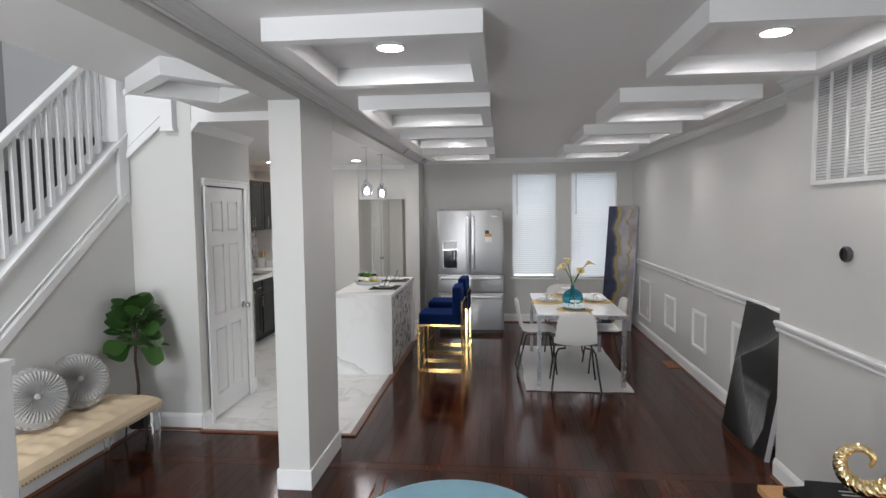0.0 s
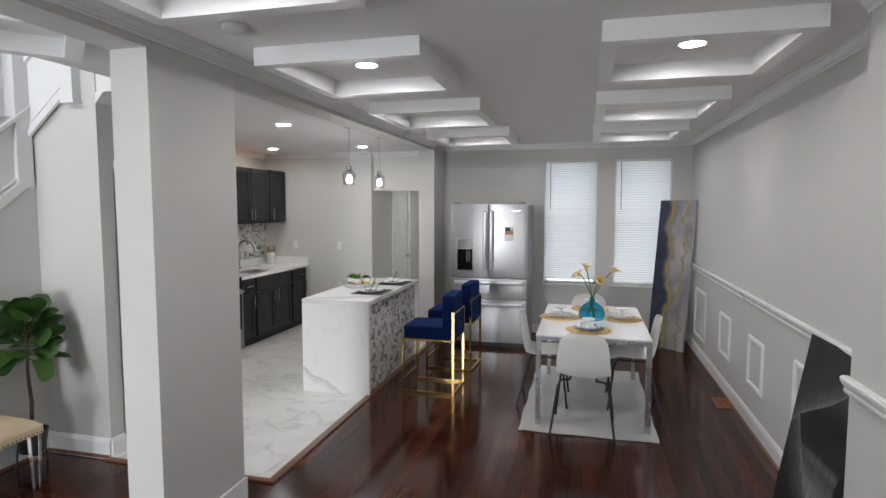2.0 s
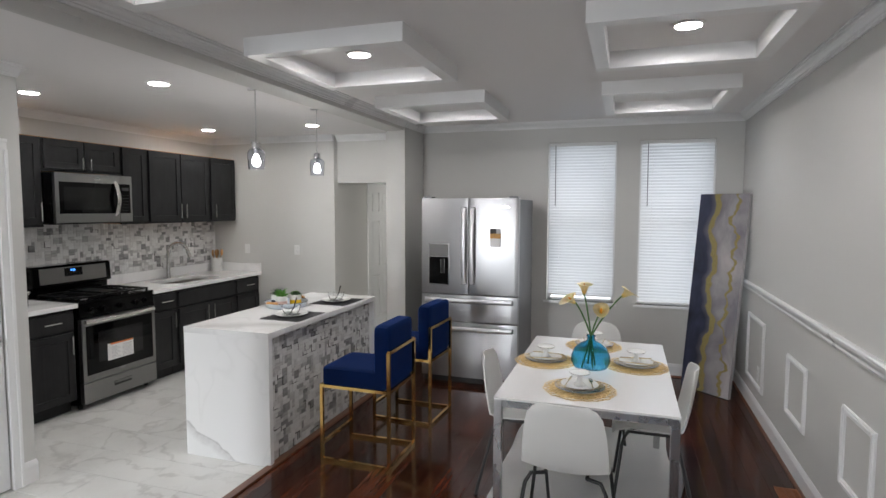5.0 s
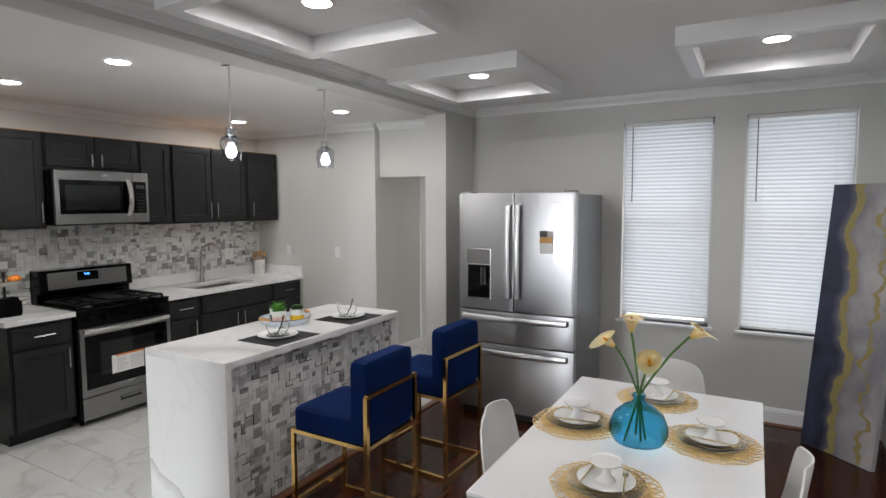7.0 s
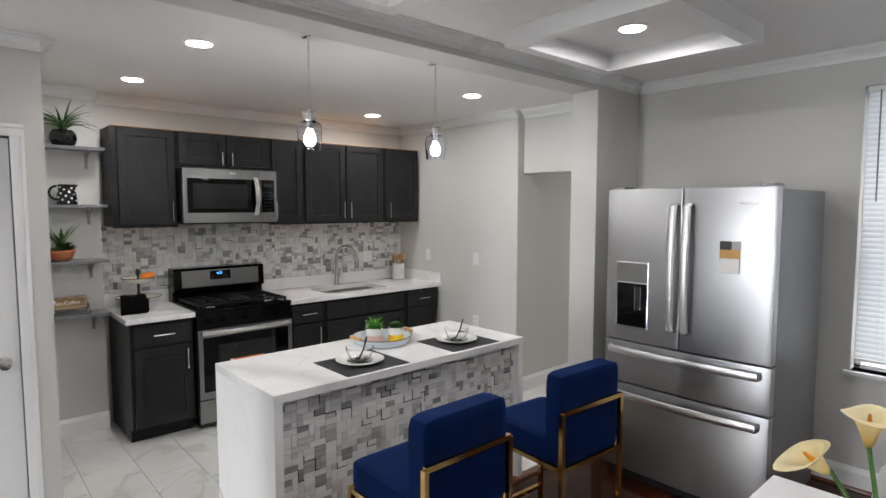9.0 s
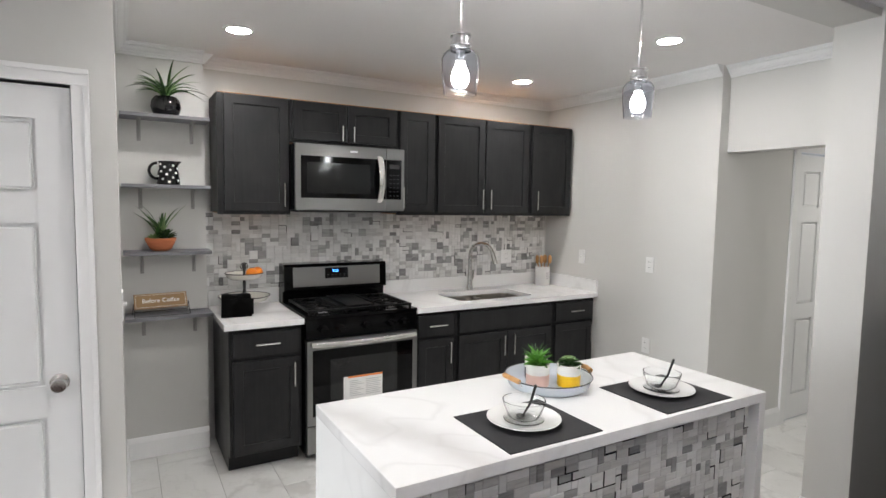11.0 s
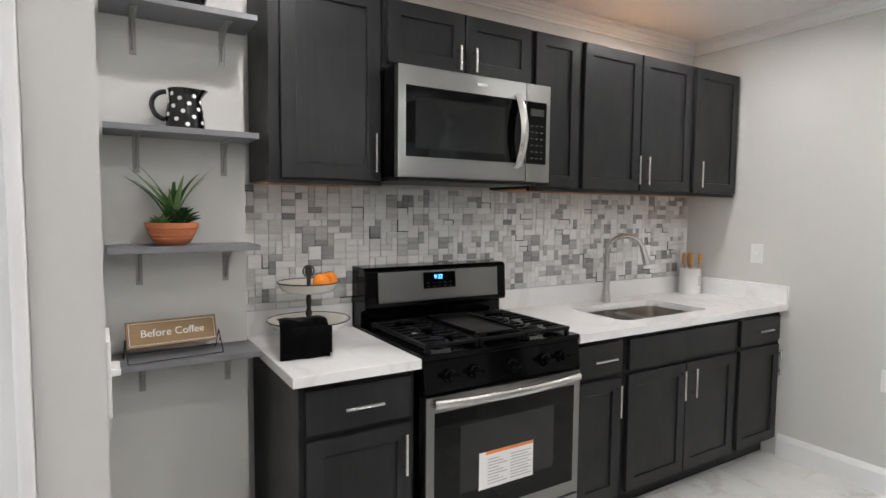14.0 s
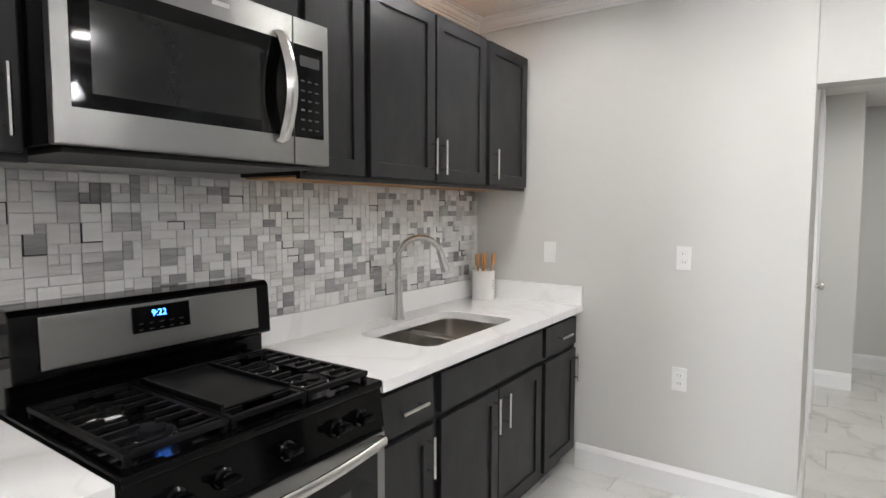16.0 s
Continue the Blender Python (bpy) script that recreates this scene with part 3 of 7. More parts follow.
wall("wall_stairwell_west", [(-2.42, -2.3, 0.30, 6.52, 0, 5.0)], STAIRWELL_GREY, "mid grey stairwell wall")
wall("wall_stairwell_upper", [(-0.62, -0.5, 0.45, 6.40, CEIL_Z + 0.2, 5.0)], PAINT, "light grey upper stairwell wall")
# the wall under the stair, cut to the slope of the flight
solo("wall_under_stair", prism([(0.45, 0), (6.40, 0), (6.40, 1.97), (3.9, 0.08), (0.45, 0.05)], "x", -1.40, -1.235), PAINT, "light grey wall under the stair flight", "wall", "structure")

cb = bmesh.new()
for bx in ((0.40, 3.99, 0.30, 11.2, CEIL_Z, TOP), (-0.5, 0.40, 0.30, 6.41, CEIL_Z, TOP)):
    cb = box(*bx, bm=cb)
solo("ceiling", cb, CEIL, "flat off-white painted ceiling", "ceiling", "structure")
solo("ceiling_kitchen", box(-2.42, 0.40, 6.41, 11.2, KITCHEN_Z, TOP), CEIL, "flat off-white kitchen ceiling", "ceiling", "structure")
solo("ceiling_hall", box(-0.6, 1.2, 11.05, 14.2, 2.32, 2.4), CEIL, "flat white hall ceiling", "ceiling", "structure")
solo("ceiling_stairwell", box(-2.42, -0.5, 0.30, 6.52, 5.0, 5.1), CEIL, "flat white upper ceiling", "ceiling", "structure")
solo("ceiling_beam", box(0.345, 0.55, 0.45, 10.46, 2.495, CEIL_Z + 0.05, 0.004), PAINT, "boxed grey ceiling beam on a column", "beam", "structure")

col = thing("column", "light grey square column with white plinth trim", "column", 0.4425, 5.81, 0, 0, kind="structure")
part("shaft", box(-0.0985, 0.1075, -0.33, 0.33, 0, 2.497, 0.003), PAINT, col)
part("plinth", box(-0.1105, 0.1195, -0.342, 0.342, 0.0, 0.13, 0.004), TRIM, col, "white baseboard round the foot")

# ground outside and the slab
solo("ground", box(-60, 60, -60, 80, -0.6, -0.35), EXTERIOR, "grey outdoor ground", "ground", "structure")

CROWN = [(0, 0), (0.064, 0), (0.064, -0.009), (0.054, -0.010), (0.052, -0.020), (0.042, -0.024), (0.034, -0.038), (0.022, -0.048), (0.020, -0.056), (0.012, -0.058), (0.010, -0.070), (0, -0.070)]
BASE = [(0, 0), (0.016, 0), (0.016, 0.105), (0.010, 0.122), (0.004, 0.135), (0, 0.135)]


def moulding(bm, profile, a, b_, out, z):
    """A profile of (out, up) run along the floor plan from a to b_; out is the way it stands from the wall."""
    t = bmesh.new()
    rows = []
    for p in (a, b_):
        rows.append([t.verts.new((p[0] + out[0] * u, p[1] + out[1] * u, z + v)) for u, v in profile])
    n = len(profile)
    for i in range(n):
        t.faces.new((rows[0][i], rows[0][(i + 1) % n], rows[1][(i + 1) % n], rows[1][i]))
    t.faces.new(rows[0])
    t.faces.new(rows[1])
    bmesh.ops.recalc_face_normals(t, faces=t.faces[:])
    return join(bm, t)


E_, W_, N_, S_ = (1, 0), (-1, 0), (0, 1), (0, -1)
cr = bmesh.new()
for a, b_, out in (
    ((3.82, 5.90), (3.82, 11.015), W_), ((3.60, 0.45), (3.60, 5.90), W_), ((0.564, 11.015), (3.82, 11.015), S_), ((0.55, 0.45), (0.55, 10.46), E_),
    ((0.564, 10.46), (0.564, 11.015), E_), ((-2.15, 10.815), (-0.46, 10.815), S_), ((-0.46, 10.90), (0.352, 10.90), S_), ((-2.15, 7.905), (-2.15, 10.815), E_),
    ((-2.02, 7.43), (-2.02, 7.905), E_), ((-2.02, 7.905), (-2.15, 7.905), N_), ((-0.69, 7.43), (-2.02, 7.43), N_), ((-0.69, 6.40), (-0.69, 7.43), E_)):
    cr = moulding(cr, CROWN, a, b_, out, KITCHEN_Z if max(a[0], b_[0]) < 0.4 else CEIL_Z)
solo("crown_moulding", cr, TRIM, "white stepped crown moulding", "trim", "structure")

bb = bmesh.new()
for a, b_, out in (
    ((3.82, 5.90), (3.82, 11.015), W_), ((3.60, 0.45), (3.60, 5.90), W_), ((0.564, 11.015), (3.82, 11.015), S_), ((-1.5, 10.815), (-0.46, 10.815), S_),
    ((-0.46, 10.815), (-0.46, 11.70), E_), ((-0.46, 12.56), (-0.46, 13.3), E_), ((-0.46, 13.3), (-0.2, 13.3), S_), ((-0.5, 14.1), (1.1, 14.1), S_), ((-2.02, 7.43), (-2.02, 7.905), E_),
    ((-0.69, 7.43), (-2.02, 7.43), N_), ((-0.69, 7.345), (-0.69, 7.43), E_), ((-0.69, 6.40), (-0.69, 6.517), E_), ((-1.26, 6.40), (-0.69, 6.40), S_), ((-1.235, 3.95), (-1.235, 6.40), E_),
    ((0.352, 10.46), (0.564, 10.46), S_), ((0.352, 10.46), (0.352, 11.2), W_)):
    bb = moulding(bb, BASE, a, b_, out, 0.0)
solo("baseboard", bb, TRIM, "white painted baseboard", "trim", "structure")
sh = bmesh.new()
for a, b_, out in (((3.804, 5.90), (3.804, 11.0), W_), ((3.584, 0.45), (3.584, 5.90), W_), ((0.58, 10.999), (3.80, 10.999), S_), ((-1.26, 6.384), (-0.69, 6.384), S_), ((-1.219, 3.95), (-1.219, 6.38), E_)):
    sh = moulding(sh, [(0, 0), (0.016, 0), (0.012, 0.012), (0, 0.018)], a, b_, out, 0.0)
solo("shoe_moulding", sh, THRESH, "brown wooden shoe moulding", "trim", "structure")

RAIL = [(0, 0), (0.012, 0), (0.016, 0.012), (0.012, 0.022), (0.02, 0.034), (0.03, 0.05), (0.032, 0.064), (0.024, 0.072), (0, 0.072)]
rl = bmesh.new()
for a, b_, out in (((3.82, 5.90), (3.82, 11.015), W_), ((3.60, 0.45), (3.60, 5.92), W_)):
    rl = moulding(rl, RAIL, a, b_, out, 0.985)
solo("chair_rail", rl, TRIM, "white moulded chair rail", "trim", "structure")


def picture_frame(y0, y1, z0, z1):
    """One wainscot panel frame on the east wall."""
    th = thing("wainscot_panel_frame", "white moulded wainscot frame on a grey wall", "wall panel", 3.82, (y0 + y1) / 2, z0, group="wainscot frames")
    w, h, k = (y1 - y0) / 2, z1 - z0, 0.034
    for nm, bx in (("stile", (-0.012, 0, -w, -w + k, 0, h)), ("stile", (-0.012, 0, w - k, w, 0, h)), ("rail", (-0.0125, 0, -w + k, w - k, 0, k)), ("rail", (-0.0125, 0, -w + k, w - k, h - k, h))):
        b = box(*bx, 0.003)
        part(nm, box(bx[0] - 0.006, 0, bx[2] + 0.008, bx[3] - 0.008, bx[4] + 0.008, bx[5] - 0.008, 0.003, bm=b), TRIM, th)


for y0, y1, z0, z1 in ((9.87, 10.48, 0.235, 0.80), (8.79, 9.21, 0.34, 0.74), (7.81, 8.20, 0.335, 0.735), (6.79, 7.18, 0.335, 0.80)):
    picture_frame(y0, y1, z0, z1)

cas = bmesh.new()
for bx in ((-0.69, -0.672, 6.517, 6.577, 0, 2.03), (-0.69, -0.672, 7.287, 7.345, 0, 2.03), (-0.69, -0.672, 6.517, 7.345, 2.03, 2.09)):
    cas = box(*bx, 0.004, bm=cas)
    cas = box(bx[0], bx[1] + 0.008, bx[2] + (0 if bx[5] > 2.05 or bx[2] < 7 else 0.04), bx[3] - (0.04 if bx[5] < 2.05 and bx[2] < 7 else 0), bx[4] if bx[5] < 2.05 else 2.07, bx[5], 0.004, bm=cas)
solo("door_casing", cas, TRIM, "white moulded door casing", "trim", "structure")
cas = bmesh.new()
for bx in ((-0.46, -0.442, 11.68, 11.745, 0, 2.03), (-0.46, -0.442, 12.515, 12.58, 0, 2.03), (-0.46, -0.442, 11.68, 12.58, 2.03, 2.09)):
    cas = box(*bx, 0.004, bm=cas)
solo("door_casing_hall", cas, TRIM, "white door casing in the hall", "trim", "structure")


def six_panel_door(name, x, y, z, rz, w, label):
    """Origin at the hinge foot, leaf along +y, its face on +x."""
    th = thing(name, label, "door", x, y, z, rz, kind="structure")
    st, mid = 0.11, 0.09
    rows = ((0.20, 0.78), (0.90, 1.52), (1.63, 1.90))
    body = box(-0.035, -0.014, 0.0, w, 0.01, 2.02)
    for a, b_ in ((0.0, st), (w / 2 - mid / 2, w / 2 + mid / 2), (w - st, w)):
        body = box(-0.014, 0.0, a, b_, 0.01, 2.02, bm=body)
    for a, b_ in ((0.01, 0.20), (0.78, 0.90), (1.52, 1.63), (1.90, 2.02)):
        body = box(-0.014, -0.0004, 0.004, w - 0.004, a, b_, bm=body)
    part("leaf", body, DOORWHITE, th)
    for z0, z1 in rows:
        for a, b_ in ((st, w / 2 - mid / 2), (w / 2 + mid / 2, w - st)):
            part("panel", box(-0.0145, -0.002, a + 0.012, b_ - 0.012, z0 + 0.012, z1 - 0.012, 0.0115, 1), DOORWHITE, th)
    kn = lathe([(0, 0), (0.033, 0), (0.033, 0.006), (0.014, 0.012), (0.012, 0.03), (0.022, 0.038), (0.028, 0.05), (0.024, 0.062), (0, 0.066)], 20)
    part("knob", kn, NICKEL, th, "satin nickel door knob", True, pose(0, w - 0.065, 0.91, 0, 90, 0))
    for hz in (0.25, 1.0, 1.78):
        part("hinge", tube([(0.006, -0.004, hz - 0.045), (0.006, -0.004, hz + 0.045)], 0.006, 8), NICKEL, th, "nickel hinge")
    return th


six_panel_door("door_1", -0.70, 6.578, 0, 0, 0.705, "closed white six-panel closet door")
six_panel_door("door_2", -0.47, 11.748, 0, 0, 0.76, "closed white six-panel door in the hall")


def window(name, x0, x1, low):
    """Double-hung window behind a lowered slatted blind."""
    th = thing(name, "white double-hung window behind a closed white blind", "window", (x0 + x1) / 2, 11.015, WZ[0], kind="structure")
    w, h = (x1 - x0) / 2, WZ[1] - WZ[0]
    fr = bmesh.new()
    for bx in ((-w, -w + 0.035, 0.09, 0.17, 0, h), (w - 0.035, w, 0.09, 0.17, 0, h), (-w, w, 0.09, 0.17, 0, 0.024), (-w, w, 0.09, 0.17, h - 0.04, h), (-w, w, 0.10, 0.16, h / 2 - 0.02, h / 2 + 0.025)):
        fr = box(*bx, 0.003, bm=fr)
    part("window_frame", fr, TRIM, th)
    part("window_sill", box(-w - 0.03, w + 0.03, -0.035, 0.09, -0.022, 0.0, 0.004), TRIM, th)
    for z0, z1 in ((0.024, h / 2 - 0.02), (h / 2 + 0.025, h - 0.04)):
        p = part("pane", box(-w + 0.035, w - 0.035, 0.128, 0.132, z0, z1), CLEARGLASS, th)
        p.visible_shadow = False
    bl = thing("window_blind", "lowered white slatted blind, slats nearly shut", "blind", (x0 + x1) / 2, 11.045, WZ[0], group="window blinds")
    part("head_rail", box(-w + 0.012, w - 0.012, -0.02, 0.02, h - 0.035, h - 0.002, 0.003), PLASTICW, bl)
    slat = bmesh.new()
    rows = [[slat.verts.new((x, -0.018 + 0.036 * k / 4, 0.0045 * math.sin(math.pi * k / 4))) for k in range(5)] for x in (-w + 0.014, w - 0.014)]
    for k in range(4):
        slat.faces.new((rows[0][k], rows[1][k], rows[1][k + 1], rows[0][k + 1]))
    me = mesh_of("slat", slat, BLIND, True)
    z = low + 0.036
    while z < h - 0.04:
        s = new("slat", me)
        s.parent = bl
        s.matrix_basis = pose(0, 0, z, 67, 0, 0)
        z += 0.031
    part("bottom_rail", box(-w + 0.014, w - 0.014, -0.014, 0.014, low, low + 0.018, 0.003), PLASTICW, bl)
    for cx in (-w + 0.12, w - 0.12):
        part("ladder_cord", tube([(cx, -0.020, low + 0.015), (cx, -0.020, h - 0.03)], 0.0012, 5), PLASTICW, bl)
    part("wand", tube([(-w + 0.075, -0.026, h - 0.03), (-w + 0.078, -0.028, h - 0.66)], 0.0045, 6), WANDGREY, bl, "grey plastic tilt wand")
    return th


window("window_1", *W1, 0.058)
window("window_2", *W2, 0.02)


# ---- ceiling coffers and lights ----
def coffer(x0, x1, y0, y1):
    th = thing("ceiling_coffer", "white boxed ceiling coffer with a light in it", "coffer", (x0 + x1) / 2, (y0 + y1) / 2, 2.505, group="ceiling coffers")
    w, d, k, h = (x1 - x0) / 2, (y1 - y0) / 2, 0.075, CEIL_Z - 2.505
    part("board", box(-w, w, -d, -d + k, 0, h, 0.002), TRIM, th)
    part("board", box(-w, w, d - k, d, 0, h, 0.002), TRIM, th)
    part("board", box(-w, -w + k, -d + k, d - k, 0.0005, h, 0.002), TRIM, th)
    part("board", box(w - k, w, -d + k, d - k, 0.0005, h, 0.002), TRIM, th)
    return th


def can_light(x, y, ceil=CEIL_Z, lens=LENS):
    th = thing("recessed_light", "round white recessed ceiling light, lit", "ceiling light", x, y, ceil, group="recessed lights")
    part("trim_ring", lathe([(0.060, 0), (0.080, 0), (0.078, -0.006), (0.063, -0.010), (0.060, -0.004)], 28), PLASTICW, th, smooth=True)
    part("lens", lathe([(0.0, -0.006), (0.061, -0.006), (0.061, -0.001), (0, -0.001)], 28), lens, th, "glowing lens")


for y in (4.345, 5.955, 7.58, 9.228):
    coffer(0.80, 1.715, y, y + 0.93)
    coffer(2.575, 3.48, y, y + 0.93)
    can_light(1.25, y + 0.47)
    can_light(3.03, y + 0.47)
cof = coffer(-0.30, 0.30, -0.32, 0.32)
cof.matrix_basis = pose(0.02, 5.24, 2.505, 0, 0, 49)
for x, y in ((-0.245, 8.055), (-1.39, 8.01), (-1.55, 10.04), (-0.285, 10.07)):
    can_light(x, y, KITCHEN_Z, LENSWARM)


# ---- kitchen run ----
def bar_pull(parent, x, y, z, length, upright=True):
    d = (0, 0, length / 2) if upright else (0, length / 2, 0)
    b = tube([(x + 0.032, y - d[1], z - d[2]), (x + 0.032, y + d[1], z + d[2])], 0.006, 8)
    for s in (-0.7, 0.7):
        b = tube([(x, y + s * d[1], z + s * d[2]), (x + 0.032, y + s * d[1], z + s * d[2])], 0.0045, 6, b)
    part("handle", b, NICKEL, parent, "brushed nickel bar pull", True)


def recessed(x0, x1, sink_, y0, y1, z0, z1, k, through_=False):
    """One slab facing +x whose middle lies back by sink_ (or is cut through): a framed door in one piece."""
    b = bmesh.new()

    def ring(x, e, c=0.0):
        return [b.verts.new((x, y, z)) for y, z in ((y0 + e, z0 + e), (y1 - e, z0 + e), (y1 - e, z1 - e), (y0 + e, z1 - e))]

    rings = [ring(x0, 0), ring(x1 - 0.002, 0), ring(x1, 0.002), ring(x1, k - 0.002), ring(x1 - 0.003, k), ring(x1 - sink_, k)]
    if through_:
        rings = rings[:5] + [ring(x0, k)]
    for p, q in zip(rings, rings[1:] + (rings[:1] if through_ else [])):
        for i in range(4):
            b.faces.new((p[i], p[(i + 1) % 4], q[(i + 1) % 4], q[i]))
    if not through_:
        b.faces.new(rings[0])
        b.faces.new(rings[-1])
    bmesh.ops.recalc_face_normals(b, faces=b.faces[:])
    return b


def shaker(parent, name, x, y0, y1, z0, z1, handle=None, flat=False):
    """A door or drawer front on the plane x, facing +x."""
    if flat:
        b = box(x, x + 0.02, y0, y1, z0, z1, 0.0025)
    else:
        b = recessed(x, x + 0.02, 0.009, y0, y1, z0, z1, 0.058)
    d = part(name, b, CABINET, parent)
    if handle:
        y, z, length, upright = handle
        bar_pull(d, x + 0.02, y, z, length, upright)
    return d


XB, XF = -2.148, -1.522


def base_unit(label, y0, y1, fronts, top=0.872):
    th = thing("base_cabinet", label, "cabinet", 0, 0, 0, group="base cabinets")
    part("body", box(XB, XF, y0, y1, 0.10, top), CABINET_SHADED, th)
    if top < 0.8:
        part("top_rail", box(XF - 0.02, XF, y0, y1, top, 0.872), CABINET_SHADED, th)
    part("toe_kick", box(XB, XF - 0.07, y0 + 0.002, y1 - 0.002, 0, 0.10), CABINET_SHADED, th)
    for kind, *rest in fronts:
        if kind == "drawer":
            a, c, handle = rest
            shaker(th, "drawer", XF, a, c, 0.70, 0.845, ((a + c) / 2, 0.775, 0.14, False) if handle else None, True)
        else:
            a, c, hy = rest
            shaker(th, "door", XF, a, c, 0.115, 0.675, (hy, 0.575, 0.15, True))
    return th


base_unit("charcoal shaker base cabinet with one drawer, beside the range", 7.955, 8.378, [("drawer", 7.975, 8.36, True), ("door", 7.975, 8.36, 8.325)])
base_unit("narrow charcoal base cabinet with one drawer", 9.162, 9.478, [("drawer", 9.18, 9.455, True), ("door", 9.18, 9.455, 9.42)])
base_unit("wide charcoal sink base cabinet with two doors", 9.480, 10.376, [("drawer", 9.505, 10.355, False), ("door", 9.505, 9.927, 9.885), ("door", 9.933, 10.355, 9.975)], 0.66)
base_unit("charcoal corner base cabinet with one drawer", 10.378, 10.812, [("drawer", 10.40, 10.79, True), ("door", 10.40, 10.79, 10.755)])

ct = thing("countertop", "white grey-veined quartz countertop, short run", "countertop", 0, 0, 0)
part("slab", box(-2.15, -1.475, 7.925, 8.385, 0.872, 0.908, 0.003), QUARTZ, ct)
part("backsplash_lip", box(-2.15, -2.128, 7.925, 8.385, 0.908, 1.012, 0.002), QUARTZ, ct)
ct = thing("countertop", "white grey-veined quartz countertop round an undermount sink", "countertop", 0, 0, 0)
SX0, SX1, SY0, SY1 = -1.985, -1.595, 9.575, 10.25
slab = bmesh.new()
for bx in ((-2.15, SX0, 9.158, 10.814), (SX1, -1.475, 9.158, 10.814), (SX0, SX1, 9.158, SY0), (SX0, SX1, SY1, 10.814)):
    slab = box(*bx, 0.872, 0.908, bm=slab)
for cx, cy, sx, sy in ((SX0, SY0, 1, 1), (SX1, SY0, -1, 1), (SX0, SY1, 1, -1), (SX1, SY1, -1, -1)):
    r = 0.06
    arc = [(cx + sx * r * (1 - math.cos(a)), cy + sy * r * (1 - math.sin(a))) for a in [math.pi / 2 * i / 6 for i in range(7)]]
    slab = prism([(cx, cy)] + arc, "z", 0.872, 0.9078, slab)
bmesh.ops.remove_doubles(slab, verts=slab.verts[:], dist=0.0001)
part("slab", slab, QUARTZ, ct)
part("backsplash_lip", box(-2.15, -2.128, 9.158, 10.792, 0.908, 1.012, 0.002), QUARTZ, ct)
part("backsplash_lip", box(-2.15, -1.475, 10.793, 10.814, 0.908, 1.012, 0.002), QUARTZ, ct)


def basin(y0, y1):
    b = pillow(SX1 - SX0 + 0.01, y1 - y0, 0.38, n=12, power=7, x=(SX0 + SX1) / 2, y=(y0 + y1) / 2, z=0.68)
    bmesh.ops.bisect_plane(b, geom=b.verts[:] + b.edges[:] + b.faces[:], plane_co=(0, 0, 0.871), plane_no=(0, 0, 1), clear_outer=True)
    return b


sink = thing("kitchen_sink", "double-bowl stainless undermount sink", "sink", 0, 0, 0)
part("bowl", basin(9.57, 9.895), SINKSTEEL, sink, smooth=True)
part("bowl", basin(9.92, 10.255), SINKSTEEL, sink, smooth=True)
part("divider", box(SX0 + 0.02, SX1 - 0.02, 9.889, 9.925, 0.80, 0.866, 0.008), NICKEL, sink)
for dy in (9.735, 10.09):
    part("drain", lathe([(0, 0), (0.04, 0), (0.042, 0.003), (0.036, 0.004), (0.03, 0.001), (0, 0.001)], 20, -1.79, dy, 0.681), CHROME, sink, smooth=True)

fa = thing("kitchen_faucet", "brushed nickel gooseneck pull-down faucet", "faucet", -2.045, 9.93, 0.908, 32)
part("base", lathe([(0, 0), (0.03, 0), (0.029, 0.01), (0.021, 0.07), (0.017, 0.16), (0.0155, 0.2), (0, 0.2)], 20), NICKEL, fa, smooth=True)
neck = [(0, 0, 0.19), (0, 0, 0.27)] + [(0.102 - 0.102 * math.cos(a), 0.0, 0.285 + 0.102 * math.sin(a)) for a in [math.pi * 0.86 * i / 14 for i in range(15)]]
part("neck", tube(neck, 0.0145, 12), NICKEL, fa, smooth=True)
e = Vector(neck[-1])
part("spray_head", tube([e, e + Vector((0.012, 0.002, -0.04)), e + Vector((0.028, 0.004, -0.10))], 0.016, 14, r2=0.022), NICKEL, fa, smooth=True)
part("lever", tube([(0.0, 0.014, 0.07), (0.0, 0.04, 0.075), (0.004, 0.052, 0.10), (0.008, 0.054, 0.16)], 0.0085, 8), NICKEL, fa, smooth=True)


def wall_unit(label, y0, y1, z0, doors, xf=-1.83):
    th = thing("wall_cabinet", label, "cabinet", 0, 0, 0, group="wall cabinets")
    part("body", box(-2.148, xf, y0, y1, z0 + 0.012, 2.268), CABINET_SHADED, th)
    part("bottom_panel", box(-2.14, xf - 0.02, y0 + 0.015, y1 - 0.015, z0 + 0.006, z0 + 0.0125), RAWWOOD, th, "raw orange plywood underside")
    part("top_panel", box(-2.14, xf - 0.01, y0 + 0.01, y1 - 0.01, 2.2675, 2.274), RAWWOOD, th, "raw orange plywood top")
    part("bottom_rail", box(xf - 0.02, xf, y0, y1, z0, z0 + 0.0125), CABINET, th)
    for a, c, hy, short in doors:
        shaker(th, "door", xf, a, c, z0 + 0.02, 2.262, (hy, z0 + (0.075 if short else 0.125), 0.10 if short else 0.15, True))
    return th


wall_unit("charcoal shaker wall cabinet beside the microwave", 7.952, 8.394, 1.528, [(7.99, 8.38, 8.35, False)])
wall_unit("short charcoal wall cabinet above the microwave, two doors", 8.396, 9.156, 1.995, [(8.412, 8.772, 8.735, True), (8.78, 9.14, 8.815, True)])
wall_unit("narrow charcoal shaker wall cabinet", 9.158, 9.466, 1.528, [(9.172, 9.452, 9.19, False)])
wall_unit("double-door charcoal shaker wall cabinet", 9.468, 10.346, 1.528, [(9.485, 9.90, 9.87, False), (9.912, 10.33, 9.945, False)])
